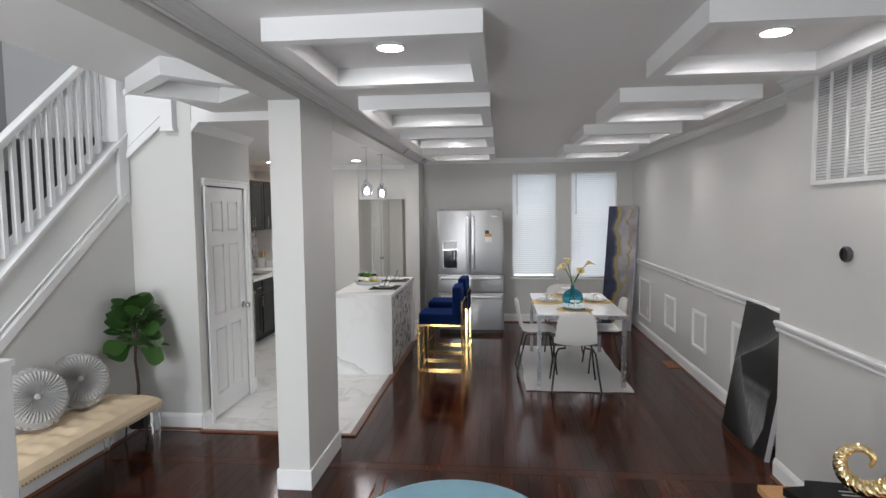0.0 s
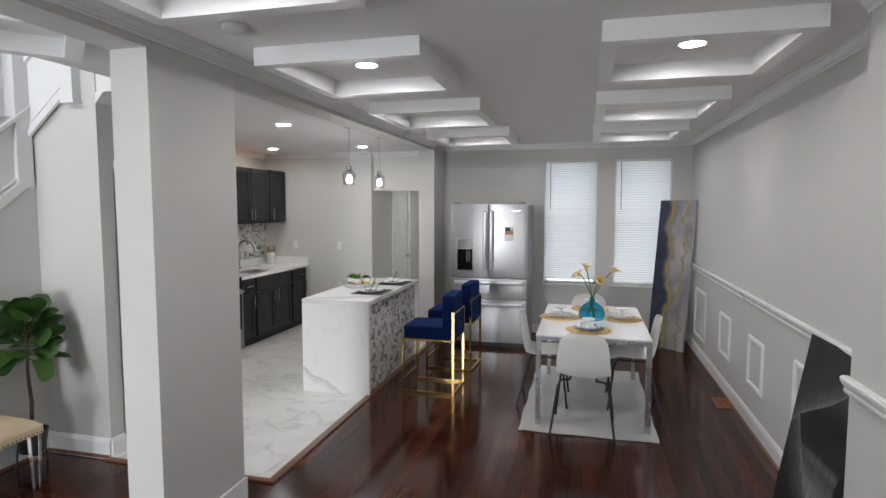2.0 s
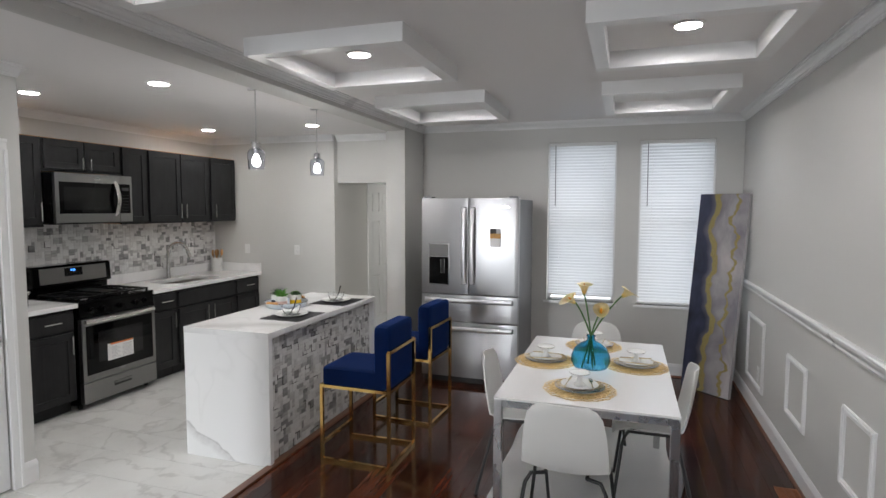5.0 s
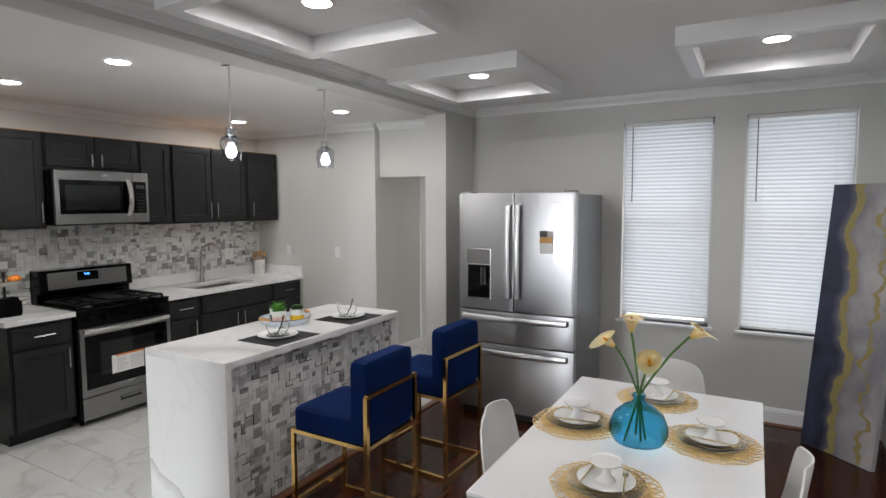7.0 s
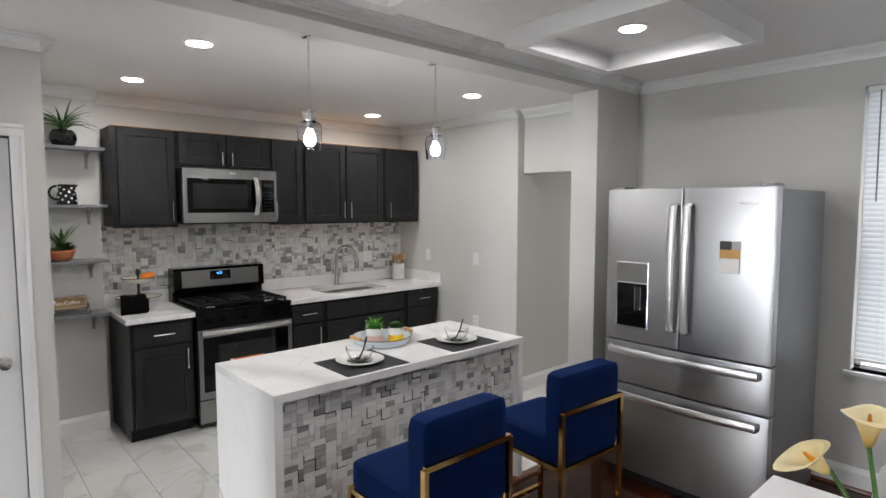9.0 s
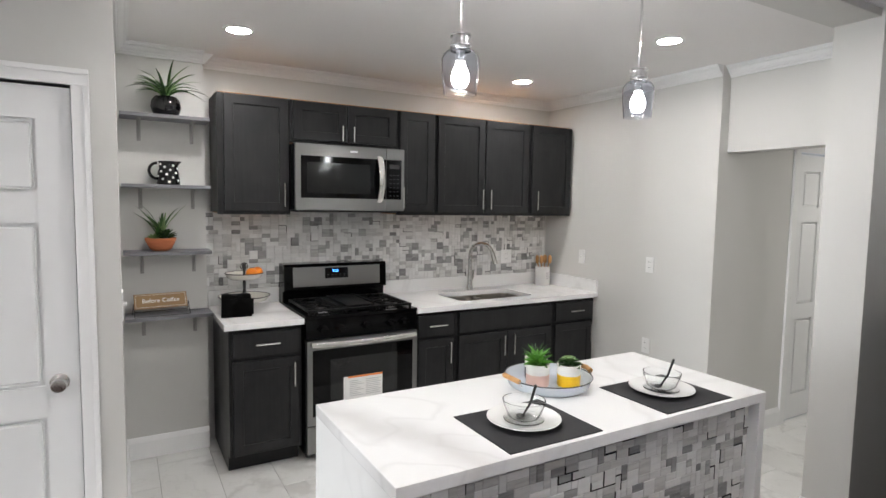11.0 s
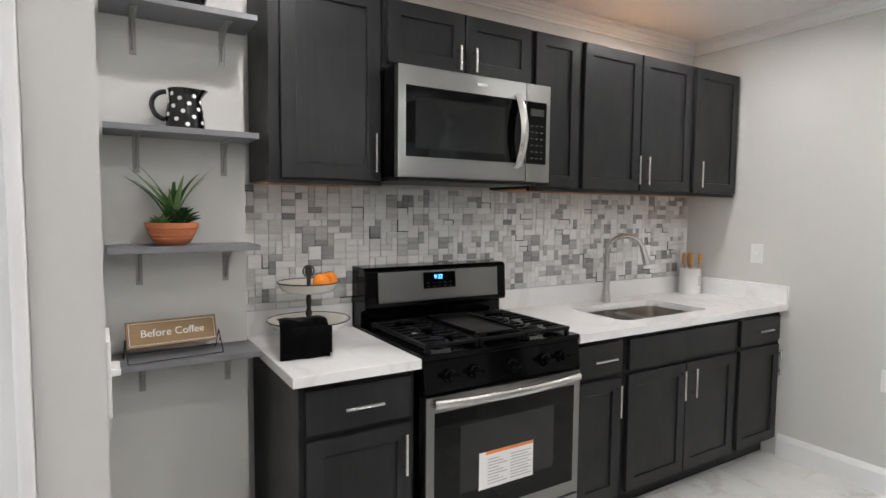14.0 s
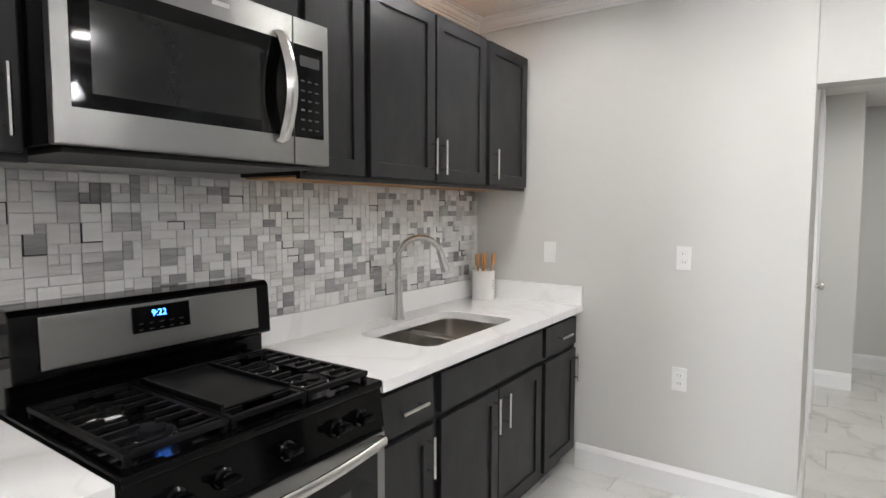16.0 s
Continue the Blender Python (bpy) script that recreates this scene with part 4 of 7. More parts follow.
wall_unit("charcoal shaker wall cabinet in the corner", 10.348, 10.80, 1.528, [(10.37, 10.785, 10.41, False)])

# microwave
KEYGREY = surface("dim_key_print", (0.035, 0.035, 0.037), 0.5, relief=0.0)
mw = thing("microwave", "stainless over-range microwave with black glass door", "microwave", 0, 8.388, 1.56)
MX, MW, MH = -1.675, 0.752, 0.42
part("body", box(-2.14, MX - 0.03, 0.0, MW, 0.0, MH, 0.003), BLACKGLOSS, mw)
door = box(MX - 0.03, MX, 0.0, 0.615, 0.0, MH, 0.004)
door = part("door", door, STEELY, mw, "brushed stainless door frame")
part("window", box(MX - 0.003, MX + 0.001, 0.034, 0.613, 0.078, MH - 0.075, 0.001), BLACKGLASS, door, "black glass window")
part("mesh_screen", box(MX + 0.0008, MX + 0.0016, 0.075, 0.50, 0.11, MH - 0.115), surface("dark_screen", (0.010, 0.0105, 0.0105), 0.12, relief=0.0, spec=0.35), door)
pts = [(MX + 0.004, 0.567, 0.06)] + [(MX + 0.012 + 0.036 * math.sin(math.pi * i / 10), 0.570, 0.068 + 0.28 * i / 10) for i in range(11)] + [(MX + 0.004, 0.567, 0.36)]
hb = tube(pts, 0.009, 10)
bmesh.ops.scale(hb, vec=(1, 2.3, 1), space=Matrix.Translation((0, -0.570, 0)), verts=hb.verts[:])
part("handle", hb, NICKEL, door, "curved nickel handle", True)
part("control_surround", box(MX - 0.03, MX, 0.618, MW, 0.0, MH, 0.003), STEELY, mw)
pan = part("control_panel", box(MX - 0.002, MX + 0.001, 0.6185, MW - 0.022, 0.078, MH - 0.075, 0.001), BLACKGLASS, mw, "black touch panel")
part("display", box(MX + 0.001, MX + 0.0016, 0.64, 0.715, MH - 0.135, MH - 0.105), surface("dim_display", (0.03, 0.03, 0.03), 0.3), pan)
for i in range(6):
    for j in range(3):
        part("key", box(MX + 0.001, MX + 0.0016, 0.642 + j * 0.027, 0.656 + j * 0.027, 0.10 + i * 0.028, 0.105 + i * 0.028), KEYGREY, pan)
part("badge", box(MX, MX + 0.0012, 0.36, 0.41, MH - 0.042, MH - 0.03), CHROME, mw)
part("vent_grille", box(-2.1, MX - 0.05, 0.03, MW - 0.03, -0.012, 0.0, 0.003), BLACKMET, mw)

# range
rg = thing("gas_range", "stainless and black gas range with griddle", "range", 0, 8.392, 0)
RW, RX = 0.758, -1.46
part("body", box(-2.13, RX - 0.045, 0.0, RW, 0.04, 0.895, 0.003), BLACKGLOSS, rg)
for fy in (0.04, RW - 0.04):
    for fx in (-2.05, RX - 0.1):
        part("foot", disc_cyl(fx, fy, 0.0, 0.02, "z", 0.045, 12), BLACKMET, rg)
part("cooktop", box(-2.13, RX - 0.01, -0.001, RW + 0.001, 0.893, 0.916, 0.008, 3), BLACKGLOSS, rg)
part("backguard", prism([(-2.14, 0.90), (-2.035, 0.90), (-2.035, 0.985), (-1.985, 1.0), (-1.995, 1.165), (-2.01, 1.18), (-2.14, 1.18)], "y", 0.0, RW, bevel=0.008), BLACKGLOSS, rg)
fp = prism([(-1.9855, 1.022), (-1.979, 1.024), (-1.988, 1.158), (-1.9945, 1.158)], "y", 0.06, RW - 0.055, bevel=0.002)
part("fascia", fp, STEELY, rg, "brushed steel fascia")
ck = part("clock_panel", prism([(-1.984, 1.075), (-1.976, 1.076), (-1.982, 1.150), (-1.99, 1.150)], "y", 0.285, 0.455, bevel=0.002), BLACKGLASS, rg)
lettering("digits", "9:22", 0.026, CLOCKBLUE, ck, pose(-1.978, 0.36, 1.128, 86, 0, 90), "lit blue clock digits")
for i in range(5):
    for k in (0, 1):
        part("key", box(-1.978, -1.976, 0.30 + i * 0.03, 0.312 + i * 0.03, 1.083 + k * 0.017, 1.086 + k * 0.017), KEYGREY, ck)
part("control_panel", prism([(RX - 0.05, 0.775), (RX - 0.004, 0.775), (RX - 0.02, 0.895), (RX - 0.05, 0.895)], "y", 0.0, RW, bevel=0.004), BLACKGLOSS, rg)
for ky in (0.105, 0.215, 0.39, 0.56, 0.655):
    k = lathe([(0, 0), (0.026, 0), (0.025, 0.012), (0.019, 0.016), (0.018, 0.03), (0, 0.031)], 20)
    k = box(-0.0075, 0.0075, -0.024, 0.024, 0.012, 0.044, 0.004, bm=k)
    part("knob", k, BLACKGLOSS, rg, "black control knob", True, pose(RX - 0.012, ky, 0.832, 0, 83, 0))
od = box(RX - 0.045, RX, 0.004, RW - 0.004, 0.235, 0.765, 0.004)
od = part("oven_door", od, STEELY, rg, "brushed steel oven door")
part("glass", box(RX - 0.002, RX + 0.0012, 0.038, RW - 0.038, 0.290, 0.706, 0.001), BLACKGLASS, od, "black oven glass")
part("cavity_window", box(RX + 0.001, RX + 0.0018, 0.15, RW - 0.15, 0.38, 0.64), surface("oven_window", (0.014, 0.014, 0.0145), 0.1, relief=0.0), od)
pts = [(RX, 0.03, 0.745)] + [(RX + 0.022 + 0.034 * math.sin(math.pi * i / 12), 0.03 + (RW - 0.06) * i / 12, 0.745) for i in range(13)] + [(RX, RW - 0.03, 0.745)]
hb = tube(pts, 0.010, 10)
bmesh.ops.scale(hb, vec=(1, 1, 1.6), space=Matrix.Translation((0, 0, -0.745)), verts=hb.verts[:])
part("handle", hb, NICKEL, od, "bowed nickel oven handle", True)
lab = part("energy_label", box(RX + 0.001, RX + 0.0025, 0.235, 0.50, 0.37, 0.515), PAPERW, od, "white printed safety label, orange strip")
part("strip", box(RX + 0.0025, RX + 0.003, 0.265, 0.50, 0.503, 0.515), PRINTORANGE, lab)
for i in range(9):
    part("print_line", box(RX + 0.0025, RX + 0.003, 0.275, 0.37 - 0.02 * (i % 3), 0.385 + i * 0.012, 0.389 + i * 0.012), PRINTGREY, lab)
    part("print_line", box(RX + 0.0025, RX + 0.003, 0.385, 0.49 - 0.015 * (i % 2), 0.385 + i * 0.012, 0.389 + i * 0.012), PRINTGREY, lab)
part("badge", box(RX, RX + 0.001, 0.36, 0.41, 0.275, 0.285), CHROME, od)
dr = part("drawer", box(RX - 0.045, RX, 0.004, RW - 0.004, 0.055, 0.228, 0.004), STEELY, rg, "steel warming drawer")
part("pull_recess", box(RX - 0.001, RX + 0.0015, 0.29, 0.47, 0.135, 0.175, 0.001), BLACKMET, dr)
part("pull", box(RX + 0.001, RX + 0.014, 0.295, 0.465, 0.158, 0.172, 0.005), STEELY, dr)


def grate(y0, y1, fingers):
    x0, x1, z = -1.975, RX - 0.055, 0.945
    b = bmesh.new()
    for x in (x0, x1):
        b = box(x - 0.009, x + 0.009, y0, y1, z - 0.014, z, 0.004, bm=b)
    for y in (y0 + 0.008, y1 - 0.008):
        b = box(x0, x1, y - 0.008, y + 0.008, z - 0.014, z, 0.004, bm=b)
    for i in range(fingers):
        x = x0 + (x1 - x0) * (i + 0.5) / fingers
        gap = (y1 - y0) * (0.30 if i % 3 == 1 else 0.42)
        b = box(x - 0.006, x + 0.006, y0, y0 + gap, z - 0.012, z, 0.003, bm=b)
        b = box(x - 0.006, x + 0.006, y1 - gap, y1, z - 0.012, z, 0.003, bm=b)
    for x in (x0, x1):
        for y in (y0 + 0.01, y1 - 0.01):
            b = box(x - 0.007, x + 0.007, y - 0.007, y + 0.007, 0.914, z, 0.002, bm=b)
    return b


part("grate", grate(0.025, 0.262, 9), CASTIRON, rg, "cast-iron grate", True)
part("grate", grate(0.498, 0.733, 9), CASTIRON, rg, "cast-iron grate", True)
part("grate", grate(0.265, 0.495, 5), CASTIRON, rg, "cast-iron grate", True)
gd = box(-1.93, RX - 0.10, 0.275, 0.485, 0.944, 0.952, 0.006)
for bx in ((-1.93, RX - 0.10, 0.275, 0.285), (-1.93, RX - 0.10, 0.475, 0.485), (-1.93, -1.92, 0.275, 0.485)):
    gd = box(*bx, 0.950, 0.962, 0.003, bm=gd)
part("griddle", gd, CASTIRON, rg, "flat cast-iron griddle plate", True)
for bx_, by_ in ((-1.86, 0.145), (-1.63, 0.145), (-1.86, 0.615), (-1.63, 0.615)):
    part("burner", lathe([(0, 0), (0.05, 0), (0.048, 0.012), (0.034, 0.014), (0.033, 0.022), (0, 0.024)], 20, bx_, by_, 0.914), [CASTIRON], rg, smooth=True)
    part("burner_ring", lathe([(0.049, 0), (0.058, 0), (0.054, 0.008), (0.049, 0.008)], 20, bx_, by_, 0.9145), CHROME, rg, smooth=True)

# island
def waterfall_quartz(x0):
    """The island's end slab: nearly plain white, one soft grey vein falling across its foot."""
    m, t, b = nodes_of("waterfall_quartz")
    tc, sp = t.nodes.new("ShaderNodeTexCoord"), t.nodes.new("ShaderNodeSeparateXYZ")
    t.links.new(tc.outputs["Object"], sp.inputs[0])

    def fma(a, k, c):
        n = t.nodes.new("ShaderNodeMath")
        n.operation = "MULTIPLY_ADD"
        for i, v in enumerate((a, k, c)):
            if isinstance(v, bpy.types.NodeSocket):
                t.links.new(v, n.inputs[i])
            else:
                n.inputs[i].default_value = v
        return n.outputs[0]

    d = fma(sp.outputs["X"], 0.52, fma(sp.outputs["Z"], 1.0, -0.215 - 0.52 * x0))
    d = fma(noise_of(t, coords(t), 5.0, 4, 0.6), 0.13, fma(d, 1.0, -0.065))
    fine = noise_of(t, coords(t), 26.0, 4, 0.65)
    vein = ramp(t, fma(d, 1.0, 0.5), (0.44, 0.0), (0.475, 0.28), (0.502, 0.42), (0.512, 0.75), (0.522, 0.0))
    hair = ramp(t, noise_of(t, coords(t, (1, 1, 0.6)), 1.4, 3, 0.5, 0.5), (0.49, 0.0), (0.5, 0.10), (0.51, 0.0))
    c = mixed(t, mixed(t, 1.0, vein, ramp(t, fine, (0.3, 0.45), (0.6, 1.0)), "MULTIPLY"), (0.83, 0.83, 0.825), (0.40, 0.39, 0.385))
    t.links.new(mixed(t, hair, c, (0.5, 0.5, 0.49)), b.inputs["Base Color"])
    b.inputs["Roughness"].default_value = 0.16
    return m


il = thing("kitchen_island", "white quartz waterfall island with mosaic front", "island", 0, 0, 0)
IX0, IX1, IY0, IY1, IZ = -0.075, 0.60, 8.025, 9.645, 0.89
part("countertop", box(IX0, IX1, IY0, IY1, IZ - 0.04, IZ, 0.003), QUARTZ, il)
part("waterfall_end", box(IX0 + 0.001, IX1 - 0.001, IY0 + 0.001, IY0 + 0.04, 0, IZ - 0.04), waterfall_quartz(IX0), il, "one broad grey vein across the foot")
part("waterfall_end", box(IX0 + 0.001, IX1 - 0.001, IY1 - 0.04, IY1 - 0.001, 0, IZ - 0.04), QUARTZ, il)
part("carcass", box(IX0 + 0.02, IX1 - 0.05, IY0 + 0.04, IY1 - 0.04, 0.0, IZ - 0.04), MOSAICGROUT, il)
ISLAND = il

# fridge
SATIN = surface("satin_steel", (0.80, 0.80, 0.81), 0.36, metal=1.0, var=0.02, relief=0.0)
fr = thing("refrigerator", "stainless french-door refrigerator with water dispenser", "refrigerator", 0.878, 10.10, 0)
FW, FH = 0.955, 1.79
part("cabinet", box(0.004, FW - 0.004, 0.075, 0.80, 0.03, FH - 0.012, 0.006), STEELDARK, fr, "grey steel cabinet sides")
part("plinth_grille", box(0.02, FW - 0.02, 0.05, 0.12, 0.0, 0.06, 0.003), BLACKMET, fr)


def front(name, x0, x1, z0, z1, parent=fr):
    """A gently bowed steel front."""
    n, b = 12, bmesh.new()
    pts = [(x0 + (x1 - x0) * i / n, 0.012 - 0.012 * math.sin(math.pi * (x0 + (x1 - x0) * i / n) / FW)) for i in range(n + 1)]
    b = prism(pts + [(x1, 0.07), (x0, 0.07)], "z", z0, z1)
    bmesh.ops.bevel(b, geom=[e for e in b.edges if e.calc_face_angle(0) > 0.6], offset=0.006, segments=2, profile=0.7, affect="EDGES")
    return part(name, b, STEELZ, parent, "brushed stainless steel front", True)


ld = front("door", 0.002, FW / 2 - 0.003, 0.874, FH)
rd = front("door", FW / 2 + 0.003, FW - 0.002, 0.874, FH)
d1 = front("drawer", 0.002, FW - 0.002, 0.612, 0.865)
d2 = front("drawer", 0.002, FW - 0.002, 0.065, 0.603)
for door, hx in ((ld, FW / 2 - 0.04), (rd, FW / 2 + 0.04)):
    pts = [(hx, 0.0, 0.975)] + [(hx, -0.035 - 0.025 * math.sin(math.pi * i / 12), 0.985 + 0.705 * i / 12) for i in range(13)] + [(hx, 0.0, 1.70)]
    b = tube(pts, 0.0075, 10)
    bmesh.ops.scale(b, vec=(3.0, 1, 1), space=Matrix.Translation((-hx, 0, 0)), verts=b.verts[:])
    part("handle", b, SATIN, door, "bowed satin steel handle", True)
for dr_, hz in ((d1, 0.818), (d2, 0.548)):
    pts = [(0.05, 0.004, hz)] + [(0.055 + (FW - 0.11) * i / 14, -0.035 - 0.022 * math.sin(math.pi * i / 14), hz) for i in range(15)] + [(FW - 0.05, 0.004, hz)]
    b = tube(pts, 0.0075, 10)
    bmesh.ops.scale(b, vec=(1, 1, 3.0), space=Matrix.Translation((0, 0, -hz)), verts=b.verts[:])
    part("handle", b, SATIN, dr_, "bowed satin steel handle", True)
ds = part("dispenser", box(0.078, 0.288, -0.004, 0.03, 0.958, 1.358, 0.006), CHROME, ld, "ice and water dispenser")
part("recess", box(0.086, 0.280, -0.006, 0.02, 0.966, 1.228, 0.004), BLACKGLOSS, ds, "glossy black recess")
part("dispenser_panel", box(0.086, 0.280, -0.007, 0.02, 1.235, 1.350, 0.004), STEELY, ds)
part("paddle", box(0.205, 0.242, -0.011, 0.0, 1.073, 1.208, 0.004), BLACKMET, ds)
part("paddle_rim", tube([(0.205, -0.011, 1.073), (0.242, -0.011, 1.073), (0.242, -0.011, 1.208), (0.205, -0.011, 1.208)], 0.002, 5, closed=True), CHROME, ds)
nt = part("paper_note", box(0.685, 0.785, -0.004, -0.001, 1.335, 1.505), PAPERW, rd, "printed paper note with a food picture")
part("print_block", box(0.685, 0.745, -0.0055, -0.004, 1.46, 1.505), PRINTDARK, nt)
part("print_block", box(0.745, 0.785, -0.0055, -0.004, 1.46, 1.505), PRINTGREY, nt)
part("print_block", box(0.685, 0.785, -0.006, -0.004, 1.415, 1.46), surface("food_print", (0.55, 0.30, 0.10), 0.6, var=0.5, scale=40, relief=0.0), nt)
part("badge", box(0.775, 0.86, 0.0, 0.004, 1.70, 1.712), CHROME, rd)
for hx in (0.06, FW - 0.06):
    part("hinge_cover", box(hx - 0.04, hx + 0.04, 0.03, 0.14, FH - 0.014, FH + 0.016, 0.008), STEELDARK, fr)


# ---- stair ----
def stair_z(y, z0, y0, slope):
    return z0 + slope * (y - y0)


st = thing("staircase", "white stair flight with square balusters and handrail", "staircase", 0, 0, 0, kind="structure")
ya, yb = 3.9, 6.375


def slope_band(lo, hi, x0, x1, bev=0.004):
    return prism([(ya, stair_z(ya, *lo)), (yb, stair_z(yb, *lo)), (yb, stair_z(yb, *hi)), (ya, stair_z(ya, *hi))], "x", x0, x1, bevel=bev)


LOW, CAP, HAND = (1.044, 5.186, 0.757), (1.44, 5.155, 0.835), (2.215, 5.214, 0.90)
part("stringer_panel", slope_band(LOW, CAP, -1.40, -1.255, 0.0), TRIM, st)
part("lower_moulding", slope_band((LOW[0] - 0.02, *LOW[1:]), (LOW[0] + 0.055, *LOW[1:]), -1.262, -1.222), TRIM, st)
part("panel_bead", slope_band((LOW[0] + 0.075, *LOW[1:]), (LOW[0] + 0.09, *LOW[1:]), -1.262, -1.243), TRIM, st)
part("cap_rail", slope_band((CAP[0] - 0.035, *CAP[1:]), CAP, -1.41, -1.215), TRIM, st)
part("panel_bead", slope_band((CAP[0] - 0.075, *CAP[1:]), (CAP[0] - 0.055, *CAP[1:]), -1.262, -1.243), TRIM, st)
part("handrail", slope_band((HAND[0] - 0.065, *HAND[1:]), HAND, -1.345, -1.275, 0.012), TRIM, st)
y = 4.0
while y < 6.2:
    z0, z1 = stair_z(y, *CAP) - 0.03, stair_z(y, *HAND) - 0.055
    part("baluster", box(-1.326, -1.294, y - 0.017, y + 0.017, z0, z1), TRIM, st)
    y += 0.098
part("upper_newel", box(-1.36, -1.225, 6.27, 6.385, 1.89, 4.0, 0.005), TRIM, st)
for i in range(11):
    y0 = 3.9 + i * 0.235
    part("tread", box(-2.29, -1.36, y0, y0 + 0.26, 0.165 + i * 0.196, 0.195 + i * 0.196, 0.004), BLACK_WALL, st, "black tread")
    part("riser", box(-2.29, -1.36, y0 + 0.02, y0 + 0.035, i * 0.196, 0.165 + i * 0.196), BLACK_WALL, st)
# second flight's band on the wall that faces the room
up = thing("stair_band", "white stair skirt rising along the wall", "stair trim", 0, 0, 0, kind="structure")
part("skirt", prism([(-1.225, 2.27), (-0.91, 2.535), (-0.91, 3.05), (-1.225, 2.785)], "y", 6.375, 6.40), TRIM, up)
for drop, rise, y0 in ((-0.03, 0.018, 6.352), (0.018, 0.045, 6.362), (0.062, 0.074, 6.368), (0.47, 0.515, 6.35)):
    part("moulding", prism([(-1.225, 2.27 + drop), (-0.91, 2.535 + drop), (-0.91, 2.535 + rise), (-1.225, 2.27 + rise)], "y", y0, 6.376, bevel=0.003), TRIM, up)
part("end_block", box(-0.912, -0.81, 6.335, 6.40, 2.462, 3.1, 0.004), TRIM, up)
part("end_cap", box(-0.915, -0.80, 6.33, 6.40, 2.455, 2.475, 0.003), TRIM, up)
nw = thing("newel_post", "square white newel post at the stair foot", "newel post", -0.62, 4.44, 0)
part("shaft", box(-0.055, 0.055, -0.055, 0.055, 0, 1.075, 0.004), TRIM, nw)
part("cap", box(-0.066, 0.066, -0.066, 0.066, 1.075, 1.11, 0.006), TRIM, nw)


# ---- wall fittings ----
def outlet_plate(x, y, z, rz, label, kind_, width=0.07):
    """Plate faces -y before the turn."""
    th = thing("wall_outlet" if kind_ == "outlet" else "light_switch", label, "outlet" if kind_ == "outlet" else "switch", x, y, z, rz)
    part("plate", box(-width / 2, width / 2, -0.006, 0, -0.058, 0.058, 0.003), PLASTICW, th)
    if kind_ == "outlet":
        for s in (-0.021, 0.021):
            r = part("receptacle", box(-0.017, 0.017, -0.0085, -0.005, s - 0.014, s + 0.014, 0.003), PLASTICW, th)
            for sx in (-0.006, 0.006):
                part("slot", box(sx - 0.001, sx + 0.001, -0.0092, -0.008, s - 0.004, s + 0.006), BLACKMET, r)
    else:
        n = max(1, round(width / 0.07))
        for i in range(n):
            cx = (i - (n - 1) / 2) * 0.046
            part("toggle", box(cx - 0.004, cx + 0.004, -0.019, -0.005, -0.003, 0.008, 0.002), PLASTICW, th)
    return th


outlet_plate(-1.672, 10.815, 1.188, 0, "white light switch beside the sink", "switch")
outlet_plate(-0.967, 10.815, 1.19, 0, "white double outlet at counter height", "outlet")
outlet_plate(-0.971, 10.815, 0.585, 0, "white double outlet low on the wall", "outlet")
outlet_plate(-2.137, 10.36, 1.165, 90, "white double outlet on the mosaic backsplash", "outlet", 0.116)
outlet_plate(-0.775, 7.43, 1.18, 180, "white two-gang light switch", "switch", 0.116)
outlet_plate(3.82, 10.05, 0.36, -90, "white outlet within a wainscot frame", "outlet")

gr = thing("return_air_grille", "white louvred return-air grille high on the wall", "air grille", 3.60, 5.15, 1.925)
part("backing", box(-0.004, -0.001, -0.40, 0.40, 0.005, 0.635), PRINTGREY, gr)
for bx in ((-0.40, 0.40, 0.0, 0.025), (-0.40, 0.40, 0.62, 0.645), (-0.40, -0.375, 0.025, 0.62), (0.375, 0.40, 0.025, 0.62)):
    part("frame", box(-0.02, 0, *bx, 0.003), PLASTICW, gr)
for i in range(1, 5):
    part("divider", box(-0.018, -0.002, -0.40 + i * 0.16 - 0.007, -0.40 + i * 0.16 + 0.007, 0.025, 0.62), PLASTICW, gr)
sb = bmesh.new()
vs = [sb.verts.new(p) for p in ((-0.016, -0.375, 0), (-0.016, 0.375, 0), (-0.003, 0.375, 0.013), (-0.003, -0.375, 0.013))]
sb.faces.new(vs)
bmesh.ops.solidify(sb, geom=sb.faces[:], thickness=0.0012)
me = mesh_of("slat", sb, PLASTICW)
for i in range(36):
    s = new("slat", me)
    s.parent = gr
    s.location = (0, 0, 0.03 + i * 0.0164)

tm = thing("thermostat", "round dark grey wall thermostat", "thermostat", 3.60, 5.19, 1.55)
part("body", lathe([(0, 0), (0.034, 0), (0.042, 0.008), (0.042, 0.026), (0.038, 0.03), (0, 0.031)], 28), surface("thermostat_grey", (0.06, 0.06, 0.065), 0.3), tm, "", True, pose(0, 0, 0, 0, -90, 0))
part("face", lathe([(0, 0), (0.033, 0), (0.033, 0.002), (0, 0.0025)], 24), BLACKGLASS, tm, "", True, pose(-0.0305, 0, 0, 0, -90, 0))

